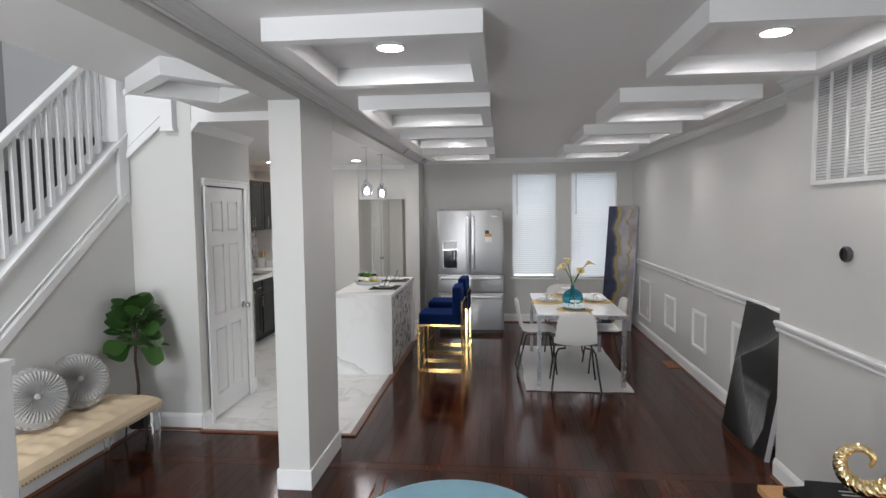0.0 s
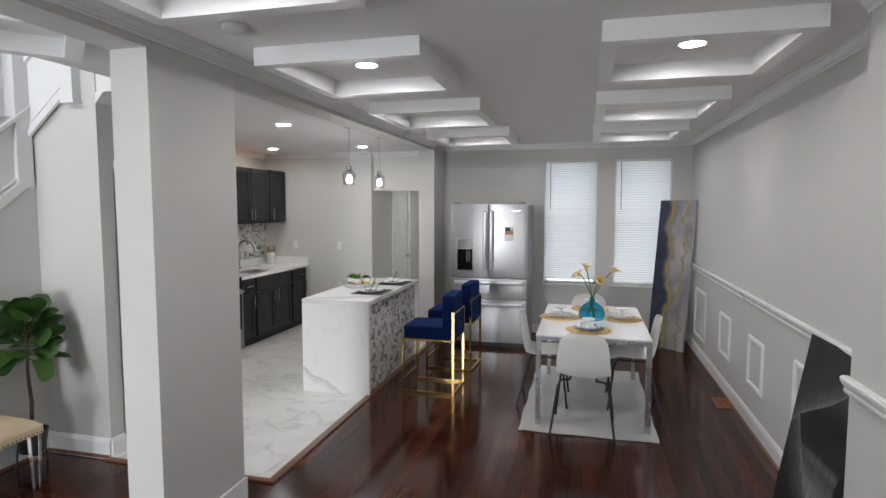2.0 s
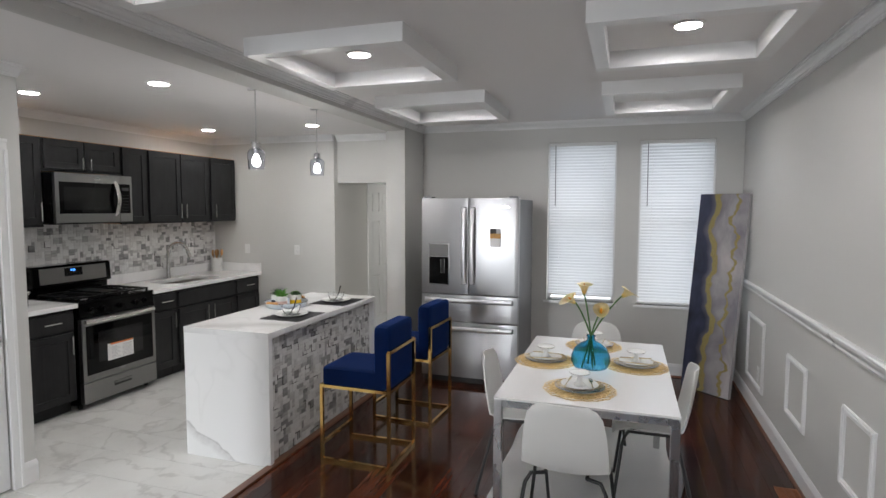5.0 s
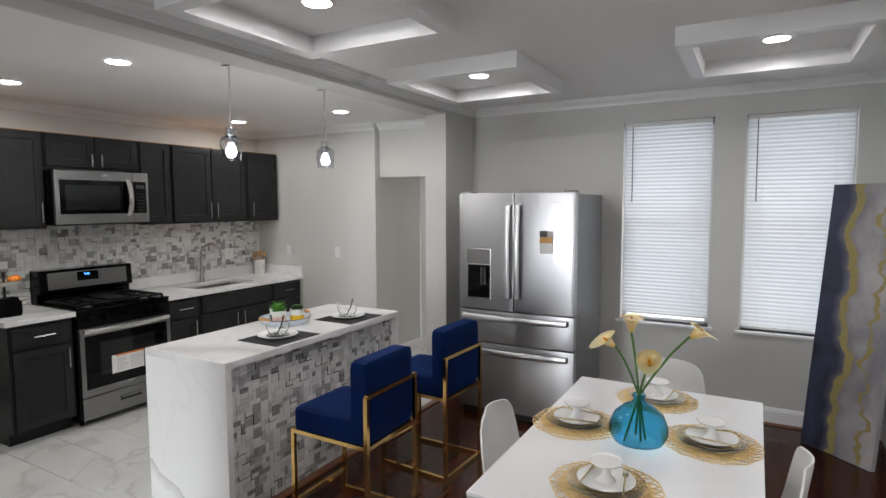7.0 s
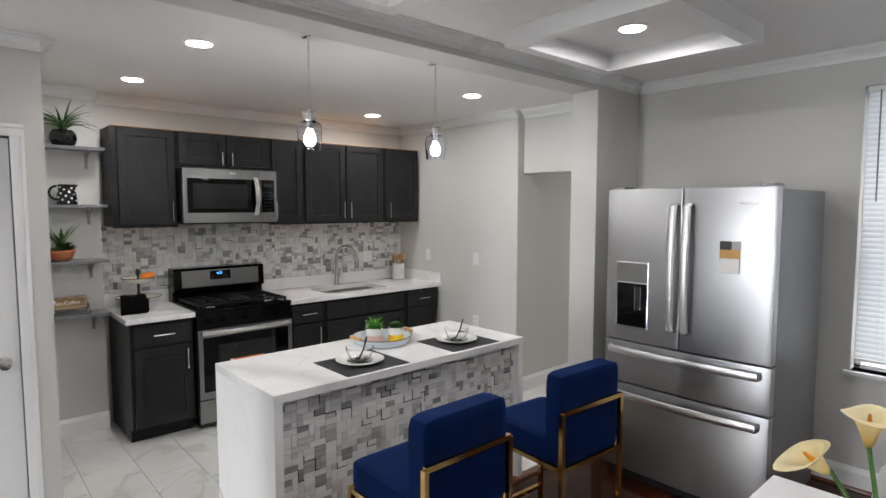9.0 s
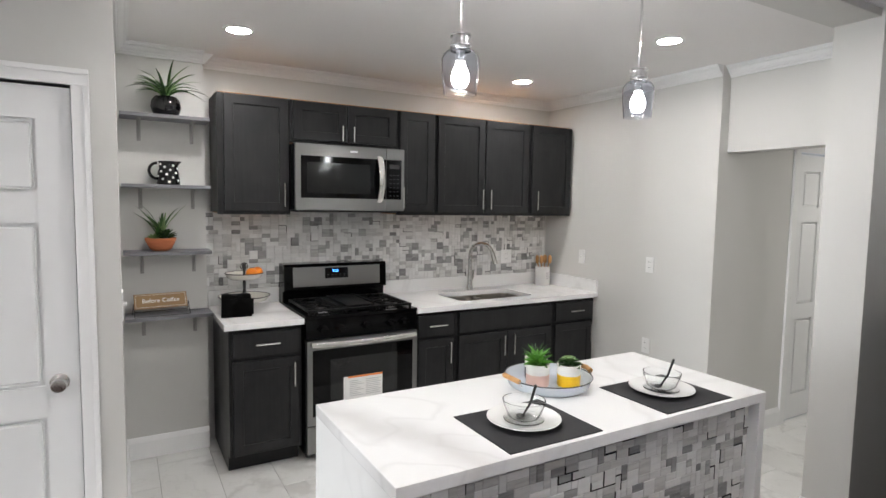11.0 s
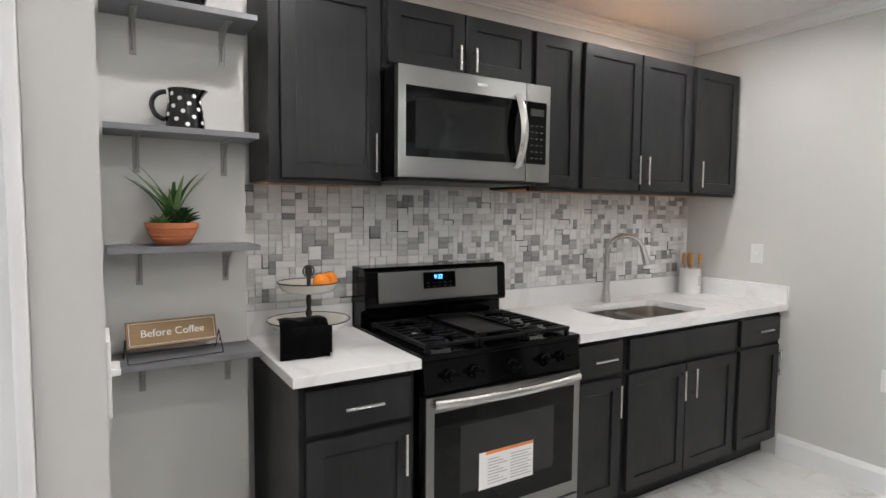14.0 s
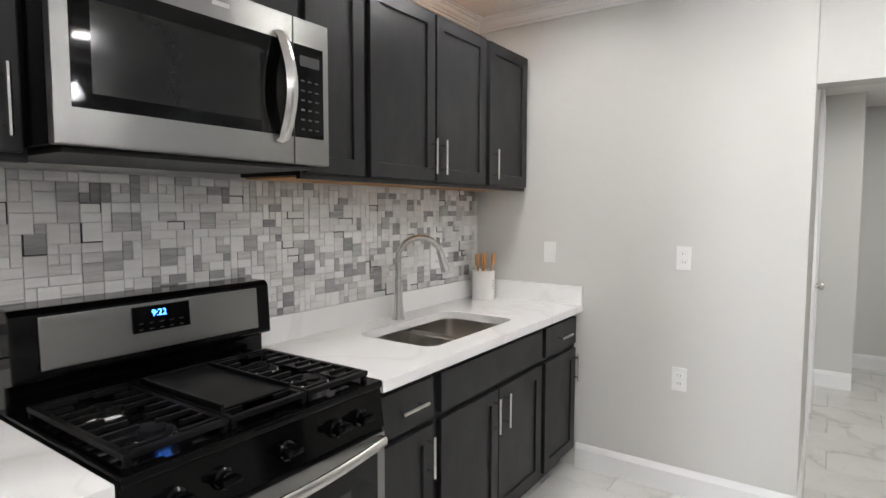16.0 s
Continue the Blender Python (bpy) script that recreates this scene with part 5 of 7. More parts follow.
vt = thing("floor_register", "copper-coloured floor register set in planks", "floor vent", 3.735, 8.64, 0.0)
for bx in ((-0.07, 0.07, -0.14, -0.12), (-0.07, 0.07, 0.12, 0.14), (-0.07, -0.05, -0.12, 0.12), (0.05, 0.07, -0.12, 0.12)):
    part("rim", box(*bx, 0.0, 0.007, 0.002), VENTBRONZE, vt)
part("pan", box(-0.052, 0.052, -0.122, 0.122, 0.0005, 0.0015), BLACKMET, vt)
for i in range(14):
    part("louvre", box(-0.05, 0.05, -0.115 + i * 0.0172, -0.107 + i * 0.0172, 0.001, 0.0055), VENTBRONZE, vt)
for s in (-0.018, 0.018):
    part("bar", box(s - 0.003, s + 0.003, -0.12, 0.12, 0.0045, 0.006), VENTBRONZE, vt)

sd = thing("smoke_detector", "round white smoke detector on the ceiling", "smoke detector", 0.93, 5.60, CEIL_Z)
part("body", lathe([(0, -0.034), (0.04, -0.034), (0.052, -0.026), (0.056, -0.012), (0.056, 0), (0, 0)], 28), PLASTICW, sd, smooth=True)
part("ring", lathe([(0.056, -0.008), (0.064, -0.006), (0.064, 0), (0.056, 0)], 28), PLASTICW, sd, smooth=True)


def pendant(x, y):
    th = thing("pendant_light", "smoked glass pendant on a chrome rod, lit", "pendant light", x, y, 0, group="island pendants")
    part("canopy", box(-0.055, 0.02, -0.012, 0.012, KITCHEN_Z - 0.012, KITCHEN_Z, 0.003), CHROME, th)
    part("rod", tube([(0, 0, 2.145), (0, 0, KITCHEN_Z - 0.01)], 0.005, 10), CHROME, th, smooth=True)
    part("cap", lathe([(0, 2.152), (0.020, 2.158), (0.034, 2.156), (0.035, 2.150), (0.029, 2.148), (0.029, 2.128), (0.035, 2.126), (0.035, 2.119), (0.027, 2.117), (0.026, 2.108), (0, 2.106)], 24), CHROME, th, smooth=True)
    sh_ = part("shade", lathe([(0.028, 2.112), (0.036, 2.108), (0.054, 2.096), (0.061, 2.080), (0.062, 2.06), (0.054, 1.966), (0.0515, 1.966), (0.0595, 2.06), (0.0585, 2.079), (0.052, 2.093), (0.035, 2.105)], 32), SMOKEGLASS, th, "smoked glass shade", True)
    sh_.visible_shadow = False
    part("socket", lathe([(0, 2.106), (0.015, 2.106), (0.015, 2.07), (0, 2.07)], 16), CHROME, th, smooth=True)
    part("bulb", lathe([(0, 2.078), (0.014, 2.076), (0.016, 2.060), (0.026, 2.040), (0.030, 2.022), (0.028, 2.005), (0.018, 1.990), (0, 1.985)], 20), BULB, th, "glowing bulb", True)


pendant(0.262, 8.40)
pendant(0.262, 9.225)


# ---- stools ----
def bar_stool(x, y):
    th = thing("bar_stool", "navy velvet counter stool on a polished gold frame", "stool", x, y, 0, group="stools at the island")
    part("seat", pillow(0.47, 0.43, 0.125, power=14, x=-0.005, z=0.518), VELVET, th, "navy velvet cushion", True)
    part("backrest", pillow(0.105, 0.43, 0.42, power=14, x=0.195, z=0.52), VELVET, th, "navy velvet back", True)
    h, w, r = 0.24, 0.208, 0.0105
    for sx, sy in ((-1, -1), (-1, 1)):
        part("leg", tube([(sx * h, sy * w, 0.0), (sx * h, sy * w, 0.525)], r, square=True), GOLD, th, "polished gold leg")
    for sy in (-1, 1):
        part("leg", tube([(h + 0.012, sy * (w + 0.012), 0.0), (h + 0.012, sy * (w + 0.012), 0.775)], r, square=True), GOLD, th, "polished gold leg")
    part("back_bar", tube([(h + 0.012, -w - 0.012, 0.775), (h + 0.012, w + 0.012, 0.775)], r, square=True), GOLD, th)
    for sy in (-1, 1):
        part("side_bar", tube([(-h, sy * w, 0.515), (h + 0.01, sy * (w + 0.01), 0.515)], r, square=True), GOLD, th)
        part("floor_bar", tube([(-h, sy * w, 0.0107), (h + 0.01, sy * (w + 0.01), 0.0107)], r, square=True), GOLD, th)
    for sx, z in ((h + 0.01, 0.0107), (-h, 0.12), (h + 0.01, 0.515), (-h, 0.515)):
        part("cross_bar", tube([(sx, -w, z), (sx, w, z)], r, square=True), GOLD, th)
    return th


s1 = bar_stool(1.10, 8.445)
copy_thing(s1, pose(1.115, 9.245, 0, 0, 0, -3))

# ---- dining set ----
rug = bmesh.new()
rows = []
rr = random.Random(3)
for i in range(31):
    u = i / 30
    edge = 0.005 * math.sin(i * 0.7)
    rows.append([rug.verts.new((2.03 + 1.05 * j / 20 + (edge if j in (0, 20) else 0), 7.57 + 1.85 * u + (0.005 * math.sin(j * 0.8) if i in (0, 30) else 0), 0.007 + 0.005 * noise.noise((j * 0.45, i * 0.4, 0)) + 0.002)) for j in range(21)])
for p, q in zip(rows, rows[1:]):
    for j in range(20):
        rug.faces.new((p[j], p[j + 1], q[j + 1], q[j]))
bmesh.ops.solidify(rug, geom=rug.faces[:], thickness=-0.006)
bmesh.ops.recalc_face_normals(rug, faces=rug.faces[:])
solo("area_rug", rug, RUGW, "thin white faux-hide rug under the table", "rug", smooth=True)

TX0, TX1, TY0, TY1, TZ = 2.15, 3.03, 7.72, 9.16, 0.745
tb = thing("dining_table", "white glass-topped dining table with chrome legs", "table", (TX0 + TX1) / 2, (TY0 + TY1) / 2, 0)
hw, hd = (TX1 - TX0) / 2, (TY1 - TY0) / 2
part("tabletop", box(-hw, hw, -hd, hd, TZ - 0.012, TZ, 0.002), TABLETOP, tb)
for s in (-1, 1):
    part("apron", box(-hw + 0.04, hw - 0.04, s * (hd - 0.02) - 0.012, s * (hd - 0.02) + 0.012, TZ - 0.05, TZ - 0.0125, 0.001), LEGCHROME, tb)
    part("apron", box(s * (hw - 0.02) - 0.012, s * (hw - 0.02) + 0.012, -hd + 0.04, hd - 0.04, TZ - 0.05, TZ - 0.0125, 0.001), LEGCHROME, tb)
    for q in (-1, 1):
        part("leg", box(s * (hw - 0.021) - 0.02, s * (hw - 0.021) + 0.02, q * (hd - 0.021) - 0.02, q * (hd - 0.021) + 0.02, 0.008, TZ - 0.0125, 0.002), LEGCHROME, tb, "square chrome leg")


def dining_chair(x, y, rz):
    """Faces +y; the back is at -y."""
    th = thing("dining_chair", "white moulded shell chair on black steel legs", "chair", x, y, 0, rz, group="chairs round the table")
    line = [(0.215, 0.425, 0.17), (0.205, 0.445, 0.19), (0.12, 0.448, 0.205), (0.0, 0.440, 0.212), (-0.10, 0.437, 0.212), (-0.155, 0.452, 0.210), (-0.19, 0.50, 0.208), (-0.207, 0.58, 0.204), (-0.222, 0.67, 0.195), (-0.235, 0.75, 0.178), (-0.241, 0.785, 0.150), (-0.244, 0.806, 0.10)]
    b, rows = bmesh.new(), []
    for k, (py, pz, w) in enumerate(line):
        row = []
        for j in range(9):
            u = -1 + j / 4
            seat = k < 6
            row.append(b.verts.new((u * w, py + (0.0 if seat else 0.035 * u * u), pz + (0.03 * u * u if 1 < k < 6 else 0.0))))
        rows.append(row)
    for p, q in zip(rows, rows[1:]):
        for j in range(8):
            b.faces.new((p[j], p[j + 1], q[j + 1], q[j]))
    bmesh.ops.recalc_face_normals(b, faces=b.faces[:])
    bmesh.ops.solidify(b, geom=b.faces[:], thickness=0.009)
    bmesh.ops.smooth_vert(b, verts=b.verts[:], factor=0.3, use_axis_x=True, use_axis_y=True, use_axis_z=True)
    part("shell", b, SHELL, th, "white moulded shell", True)
    for sx in (-1, 1):
        part("leg", tube([(sx * 0.10, 0.13, 0.418), (sx * 0.165, 0.15, 0.415), (sx * 0.19, 0.165, 0.37), (sx * 0.235, 0.21, 0.0)], 0.0095, 10), BLACKMET, th, "black steel leg", True)
        part("leg", tube([(sx * 0.10, -0.10, 0.418), (sx * 0.165, -0.12, 0.415), (sx * 0.19, -0.135, 0.37), (sx * 0.24, -0.225, 0.0)], 0.0095, 10), BLACKMET, th, "black steel leg", True)
        part("seat_rail", tube([(sx * 0.10, -0.10, 0.418), (sx * 0.10, 0.13, 0.418)], 0.009, 8), BLACKMET, th, smooth=True)
    return th


c1 = dining_chair(2.525, 7.76, -2)
copy_thing(c1, pose(2.18, 8.36, 0, 0, 0, -90))
copy_thing(c1, pose(2.94, 8.42, 0, 0, 0, 90))
copy_thing(c1, pose(2.565, 9.31, 0, 0, 0, 180))


def straw_mat(x, y):
    b = lathe([(0, 0.001), (0.155, 0.001), (0.155, 0.0016), (0, 0.0016)], 36)
    r_ = random.Random(int(x * 1000))
    for ring, n in ((0.158, 30), (0.128, 24), (0.095, 18), (0.06, 11), (0.025, 5)):
        for i in range(n):
            a = 2 * math.pi * i / n
            cx, cy, rad = ring * math.cos(a), ring * math.sin(a), 0.030 * (0.85 + 0.3 * r_.random())
            b = tube([(cx + rad * math.cos(q), cy + rad * math.sin(q), 0.0035 + 0.0015 * math.sin(3 * q + i)) for q in [2 * math.pi * k / 12 for k in range(12)]], 0.0022, 5, b, closed=True)
    ob = solo("round_placemat", b, STRAW, "round woven straw placemat", "placemat", group="straw placemats", smooth=True)
    ob.location = (x, y, TZ)
    return ob


def setting(x, y, rz):
    z = TZ + 0.0085
    pl = thing("glass_charger", "clear scalloped glass charger plate", "plate", x, y, z, rz, group="glass chargers")
    part("dish", lathe([(0, 0.0), (0.075, 0.0), (0.10, 0.006), (0.128, 0.012), (0.129, 0.015), (0.10, 0.010), (0.075, 0.004), (0, 0.004)], 36), CLEARGLASS, pl, smooth=True)
    part("rim_line", tube([(0.128 * math.cos(2 * math.pi * k / 36), 0.128 * math.sin(2 * math.pi * k / 36), 0.0145) for k in range(36)], 0.0012, 5, closed=True), CHROME, pl, "thin silver rim")
    wp = solo("dinner_plate", lathe([(0, 0.0), (0.06, 0.0), (0.082, 0.006), (0.098, 0.012), (0.097, 0.014), (0.08, 0.009), (0.058, 0.004), (0, 0.004)], 36), CERAMICW, "round white porcelain dinner plate", "plate", group="white plates", smooth=True)
    wp.location = (x, y, z + 0.0128)
    cup = thing("dessert_dish", "small white pedestal dish with a glass top", "dish", x, y, z + 0.0168, rz, group="pedestal dishes")
    part("foot", lathe([(0, 0), (0.032, 0), (0.03, 0.006), (0.016, 0.02), (0.013, 0.045), (0.02, 0.062), (0, 0.062)], 24), CERAMICW, cup, smooth=True)
    part("top", lathe([(0, 0.062), (0.05, 0.062), (0.056, 0.068), (0.055, 0.072), (0.05, 0.067), (0, 0.066)], 28), CERAMICW, cup, smooth=True)
    for s, nm, lab in ((-0.062, "dinner_knife", "pale gold table knife resting on a plate"), (0.062, "dinner_fork", "pale gold table fork resting on a plate")):
        b = tube([(0, -0.09, 0), (0, -0.02, 0.001), (0, 0.03, 0.0015)], 0.0035, 6)
        if nm == "dinner_knife":
            b = box(-0.006, 0.006, 0.03, 0.105, 0.0, 0.0018, 0.0007, bm=b)
        else:
            b = box(-0.010, 0.010, 0.03, 0.055, 0.0, 0.002, 0.0007, bm=b)
            for q in (-0.008, -0.0027, 0.0027, 0.008):
                b = box(q - 0.0013, q + 0.0013, 0.055, 0.092, 0.0, 0.0018, bm=b)
        ob = solo(nm, b, surface("pale_gold", (0.78, 0.66, 0.42), 0.22, metal=1.0, relief=0.0) if "pale_gold" not in bpy.data.materials else bpy.data.materials["pale_gold"], lab, "cutlery", group="cutlery", smooth=True)
        ob.matrix_basis = pose(x, y, z + 0.0275, 0, 0, rz) @ pose(s, 0, 0, 0, 0, 8 if s > 0 else -5)


for px, py, rz in ((2.555, 7.975, 0), (2.31, 8.48, -90), (2.845, 8.53, 90), (2.575, 8.96, 180)):
    straw_mat(px, py)
    setting(px, py, rz)

vs_ = thing("glass_vase", "round teal glass vase with lilies", "vase", 2.585, 8.40, TZ)
outer = [(0.0, 0.0), (0.07, 0.0), (0.098, 0.012), (0.115, 0.045), (0.113, 0.08), (0.094, 0.122), (0.058, 0.153), (0.028, 0.168), (0.022, 0.180), (0.023, 0.194), (0.028, 0.198)]
inner = [(r - 0.004 if r > 0.006 else 0.0, h + (0.006 if h < 0.1 else -0.001)) for r, h in outer]
g = part("glass_body", lathe(outer + [(0.023, 0.203)] + inner[::-1], 40), TEALGLASS, vs_, smooth=True)
g.visible_shadow = False


def lily(name_xyz, head, tilt, size):
    """A calla lily: a stem from the vase and a rolled trumpet petal at its head."""
    x, y, z = name_xyz
    th = thing("calla_lily", "cream-yellow calla lily on a green stem", "flower", 2.585, 8.40, TZ, group="lilies in the vase")
    dx, dy, dz = x - 2.585, y - 8.40, z - TZ
    base = Vector((-dx * 0.28, -dy * 0.28, 0.012))
    pts = [base.lerp(Vector((0, 0, 0.195)), k / 3) for k in range(4)] + [Vector((dx, dy, dz)) * s + Vector((0, 0, 0.195)) * (1 - s) + Vector((0, 0, 0.02 * math.sin(math.pi * s))) for s in (0.3, 0.6, 0.85, 0.97)]
    part("stem", tube(pts, 0.0048, 8), STEMG, th, smooth=True)
    b, rows = bmesh.new(), []
    n = 22
    for i in range(9):
        s = i / 8
        row = []
        for j in range(n):
            a = 2 * math.pi * j / n
            flare = 0.006 + size * (0.40 * s ** 0.8 + 0.36 * s ** 4)
            tip = (max(0, math.cos(a)) ** 3) * s ** 2
            row.append(b.verts.new((flare * math.cos(a) * (1 + 0.38 * tip), flare * math.sin(a) * 0.92, size * 1.25 * s + size * 0.30 * tip - size * 0.30 * (s ** 4) * (1 - math.cos(a)) * 0.5 - size * 0.14 * s ** 9 * (1 + 0.6 * math.sin(2 * a + 1)))))
        rows.append(row)
    for p, q in zip(rows, rows[1:]):
        for j in range(n):
            b.faces.new((p[j], p[(j + 1) % n], q[(j + 1) % n], q[j]))
    bmesh.ops.solidify(b, geom=b.faces[:], thickness=0.0012)
    m = pose(dx * 0.98, dy * 0.98, dz - 0.012) @ pose(0, 0, 0, 0, 0, head) @ pose(0, 0, 0, 0, tilt, 0)
    part("petal", b, LILY, th, "cream-yellow trumpet petal", True, m)
    part("spadix", lathe([(0, 0), (0.005, 0.002), (0.006, size * 0.7), (0.003, size * 1.05), (0, size * 1.08)], 10), LILYCORE, th, "orange spadix", True, m)


lily((2.49, 8.36, 1.15), 215, 50, 0.058)
lily((2.535, 8.47, 1.185), 100, 14, 0.068)
lily((2.645, 8.27, 1.115), 272, 52, 0.056)
lily((2.755, 8.56, 1.17), 10, 48, 0.060)

# ---- leaning canvases ----


def leaning_canvas(w, h, m, material, label):
    th = thing("canvas_print", label, "painting")
    th.matrix_basis = m
    part("canvas", box(0, w, -0.001, 0.0, 0, h), material, th)
    part("stretcher", box(0.0005, w - 0.0005, 0.0, 0.038, 0.0005, h - 0.0005, 0.001), CANVASEDGE, th, "pale canvas sides")
    return th


leaning_canvas(0.49, 1.84, pose(3.305, 10.745, 0.004, 0, 0, -43) @ pose(0, 0, 0, -6.2, 0, 0), AGATE, "tall navy, lilac and gold abstract canvas leaning in a corner")
dk = leaning_canvas(0.70, 1.055, pose(3.605, 6.82, 0.003, 0, 0, -88) @ pose(0, 0, 0, -9.5, 0, 0), DARKART, "black and grey abstract canvas leaning on the wall")


# ---- bench corner ----
bn = thing("tufted_bench", "cream tufted bench with nailheads and acrylic legs", "bench", -0.989, 5.30, 0)
BL, BW = 1.32, 0.47
seat = bmesh.new()
nx, ny = 20, 52
rows = []
buttons = [(-0.11 + 0.22 * i, -0.52 + 0.26 * j + (0.13 if i % 2 else 0)) for i in range(2) for j in range(5)]
for i in range(ny + 1):
    v = -1 + 2 * i / ny
    row = []
    for j in range(nx + 1):
        u = -1 + 2 * j / nx
        px, py = u * BW / 2, v * BL / 2
        dome = (1 - abs(u) ** 6) * (1 - abs(v) ** 14)
        dip = sum(math.exp(-((px - bx) ** 2 + (py - by) ** 2) / 0.0011) for bx, by in buttons)
        fold = 0.011 * math.sin(py * 24 + px * 26) * math.sin(py * 24 - px * 26)
        row.append(seat.verts.new((px, py, 0.40 + 0.062 * dome ** 0.5 - 0.034 * dip + fold * dome)))
    rows.append(row)
for p, q in zip(rows, rows[1:]):
    for j in range(nx):
        seat.faces.new((p[j], p[j + 1], q[j + 1], q[j]))
seat = box(-BW / 2, BW / 2, -BL / 2, BL / 2, 0.350, 0.401, 0.006, bm=seat)
part("seat", seat, LEATHER, bn, smooth=True)
nail = lathe([(0.0065, 0), (0.005, 0.003), (0, 0.0045)], 8)
me = mesh_of("nailhead", nail, surface("aged_nail", (0.20, 0.16, 0.11), 0.35, metal=1.0, relief=0.0))
for i in range(50):
    ob = new("nailhead", me)
    ob.parent = bn
    ob.matrix_basis = pose(BW / 2, -BL / 2 + 0.015 + i * (BL - 0.03) / 49, 0.363, 0, 90, 0)
for i in range(17):
    ob = new("nailhead", me)
    ob.parent = bn
    ob.matrix_basis = pose(-BW / 2 + 0.015 + i * (BW - 0.03) / 16, BL / 2, 0.363, -90, 0, 0)
for sx in (-1, 1):
    for sy in (-1, 1):
        lg = part("leg", prism([(-0.028, -0.028), (0.028, -0.028), (0.028, 0.028), (-0.028, 0.028)], "z", 0.0, 0.349, bevel=0.004), ACRYLIC, bn, "clear acrylic leg", False, pose(sx * (BW / 2 - 0.035), sy * (BL / 2 - 0.035), 0))
        for v in lg.data.vertices:
            k = 0.6 + 0.4 * v.co.z / 0.349
            v.co.x, v.co.y = v.co.x * k, v.co.y * k


def round_cushion(x, y, z, m):
    th = thing("round_cushion", "pleated silver velvet round cushion with a button", "cushion", group="cushions on the bench")
    th.matrix_basis = pose(x, y, z) @ m
    n, b, rows = 84, bmesh.new(), []
    R = 0.185
    prof = [(0.02, 0.045), (0.05, 0.056), (0.09, 0.064), (0.13, 0.063), (0.16, 0.052), (0.178, 0.03), (0.185, 0.0), (0.178, -0.03), (0.16, -0.05), (0.1, -0.062), (0.02, -0.05)]
    for r, h in prof:
        rows.append([b.verts.new(((r * math.cos(2 * math.pi * i / n)), r * math.sin(2 * math.pi * i / n), h + (0.011 * math.copysign(1, h) * (1 if i % 2 else -1) * (1 - abs(r - 0.09) / 0.11) if r < 0.17 and h else 0))) for i in range(n)])
    for p, q in zip(rows, rows[1:]):
        for i in range(n):
            b.faces.new((p[i], p[(i + 1) % n], q[(i + 1) % n], q[i]))
    b.faces.new(rows[0])
    b.faces.new(rows[-1])
    bmesh.ops.recalc_face_normals(b, faces=b.faces[:])
    part("cover", b, SILVERCLOTH, th, smooth=True)
    part("button", lathe([(0, 0.062), (0.012, 0.06), (0.02, 0.05), (0.02, 0.04)], 16), SILVERCLOTH, th, smooth=True)
    part("ruffle", tube([((R + 0.003 * math.sin(40 * q)) * math.cos(q), (R + 0.003 * math.sin(40 * q)) * math.sin(q), 0.006 * math.sin(27 * q)) for q in [2 * math.pi * k / 240 for k in range(240)]], 0.008, 6, closed=True), SILVERCLOTH, th, "ruched edge", True)


round_cushion(-1.104, 5.205, 0.66, pose(0, 0, 0, 0, 68, -28))
round_cushion(-1.125, 5.60, 0.652, pose(0, 0, 0, 0, 66, -35))

fg = thing("fiddle_leaf_fig", "artificial fiddle-leaf fig on a dark trunk in a black stand", "plant", -1.075, 6.14, 0)
part("trunk", tube([(0, 0, 0.24), (0.008, 0.004, 0.45), (-0.006, 0.0, 0.65), (0.004, -0.004, 0.85), (0.0, 0.0, 1.02)], 0.013, 8, r2=0.008), BARK, fg, smooth=True)
lr = random.Random(8)
for i in range(40):
    k = i / 39
    zc, head = 0.76 + 0.24 * k, i * 137.5 + lr.uniform(-18, 18)
    ln, lift = lr.uniform(0.17, 0.215) * (1.0 - 0.2 * k), -0.2 + 1.3 * k + lr.uniform(-0.2, 0.25)
    h = radians(head)
    axis = Vector((math.cos(h) * math.cos(lift), math.sin(h) * math.cos(lift), math.sin(lift)))
    foot = Vector((0, 0, zc)) + axis * 0.055
    lf = leaf(foot, head, ln, lr.uniform(0.135, 0.165), lift, lr.uniform(0.02, 0.16), cup=lr.uniform(-0.1, 0.16), rows=9, shape=1.55)
    bmesh.ops.rotate(lf, cent=foot, matrix=Matrix.Rotation(radians(lr.uniform(-75, 75)), 3, axis), verts=lf.verts[:])
    lf = tube([(0, 0, zc), foot, foot + axis * 0.03], 0.0032, 5, lf)
    part("leaf", lf, FIGLIGHT if lr.random() < 0.45 else LEAFD, fg, "", True)
part("pot", lathe([(0, 0.12), (0.075, 0.12), (0.095, 0.26), (0.098, 0.262), (0.09, 0.262), (0.088, 0.25), (0, 0.25)], 28), BLACKMET, fg, "black pot", True)
part("soil", lathe([(0, 0.256), (0.06, 0.254), (0.088, 0.25)], 20), SOIL, fg)
for k in range(3):
    a = radians(90 + 120 * k)
    part("stand_leg", tube([(0.08 * math.cos(a), 0.08 * math.sin(a), 0.22), (0.10 * math.cos(a), 0.10 * math.sin(a), 0.0)], 0.007, 6), BLACKMET, fg, "black stand leg")

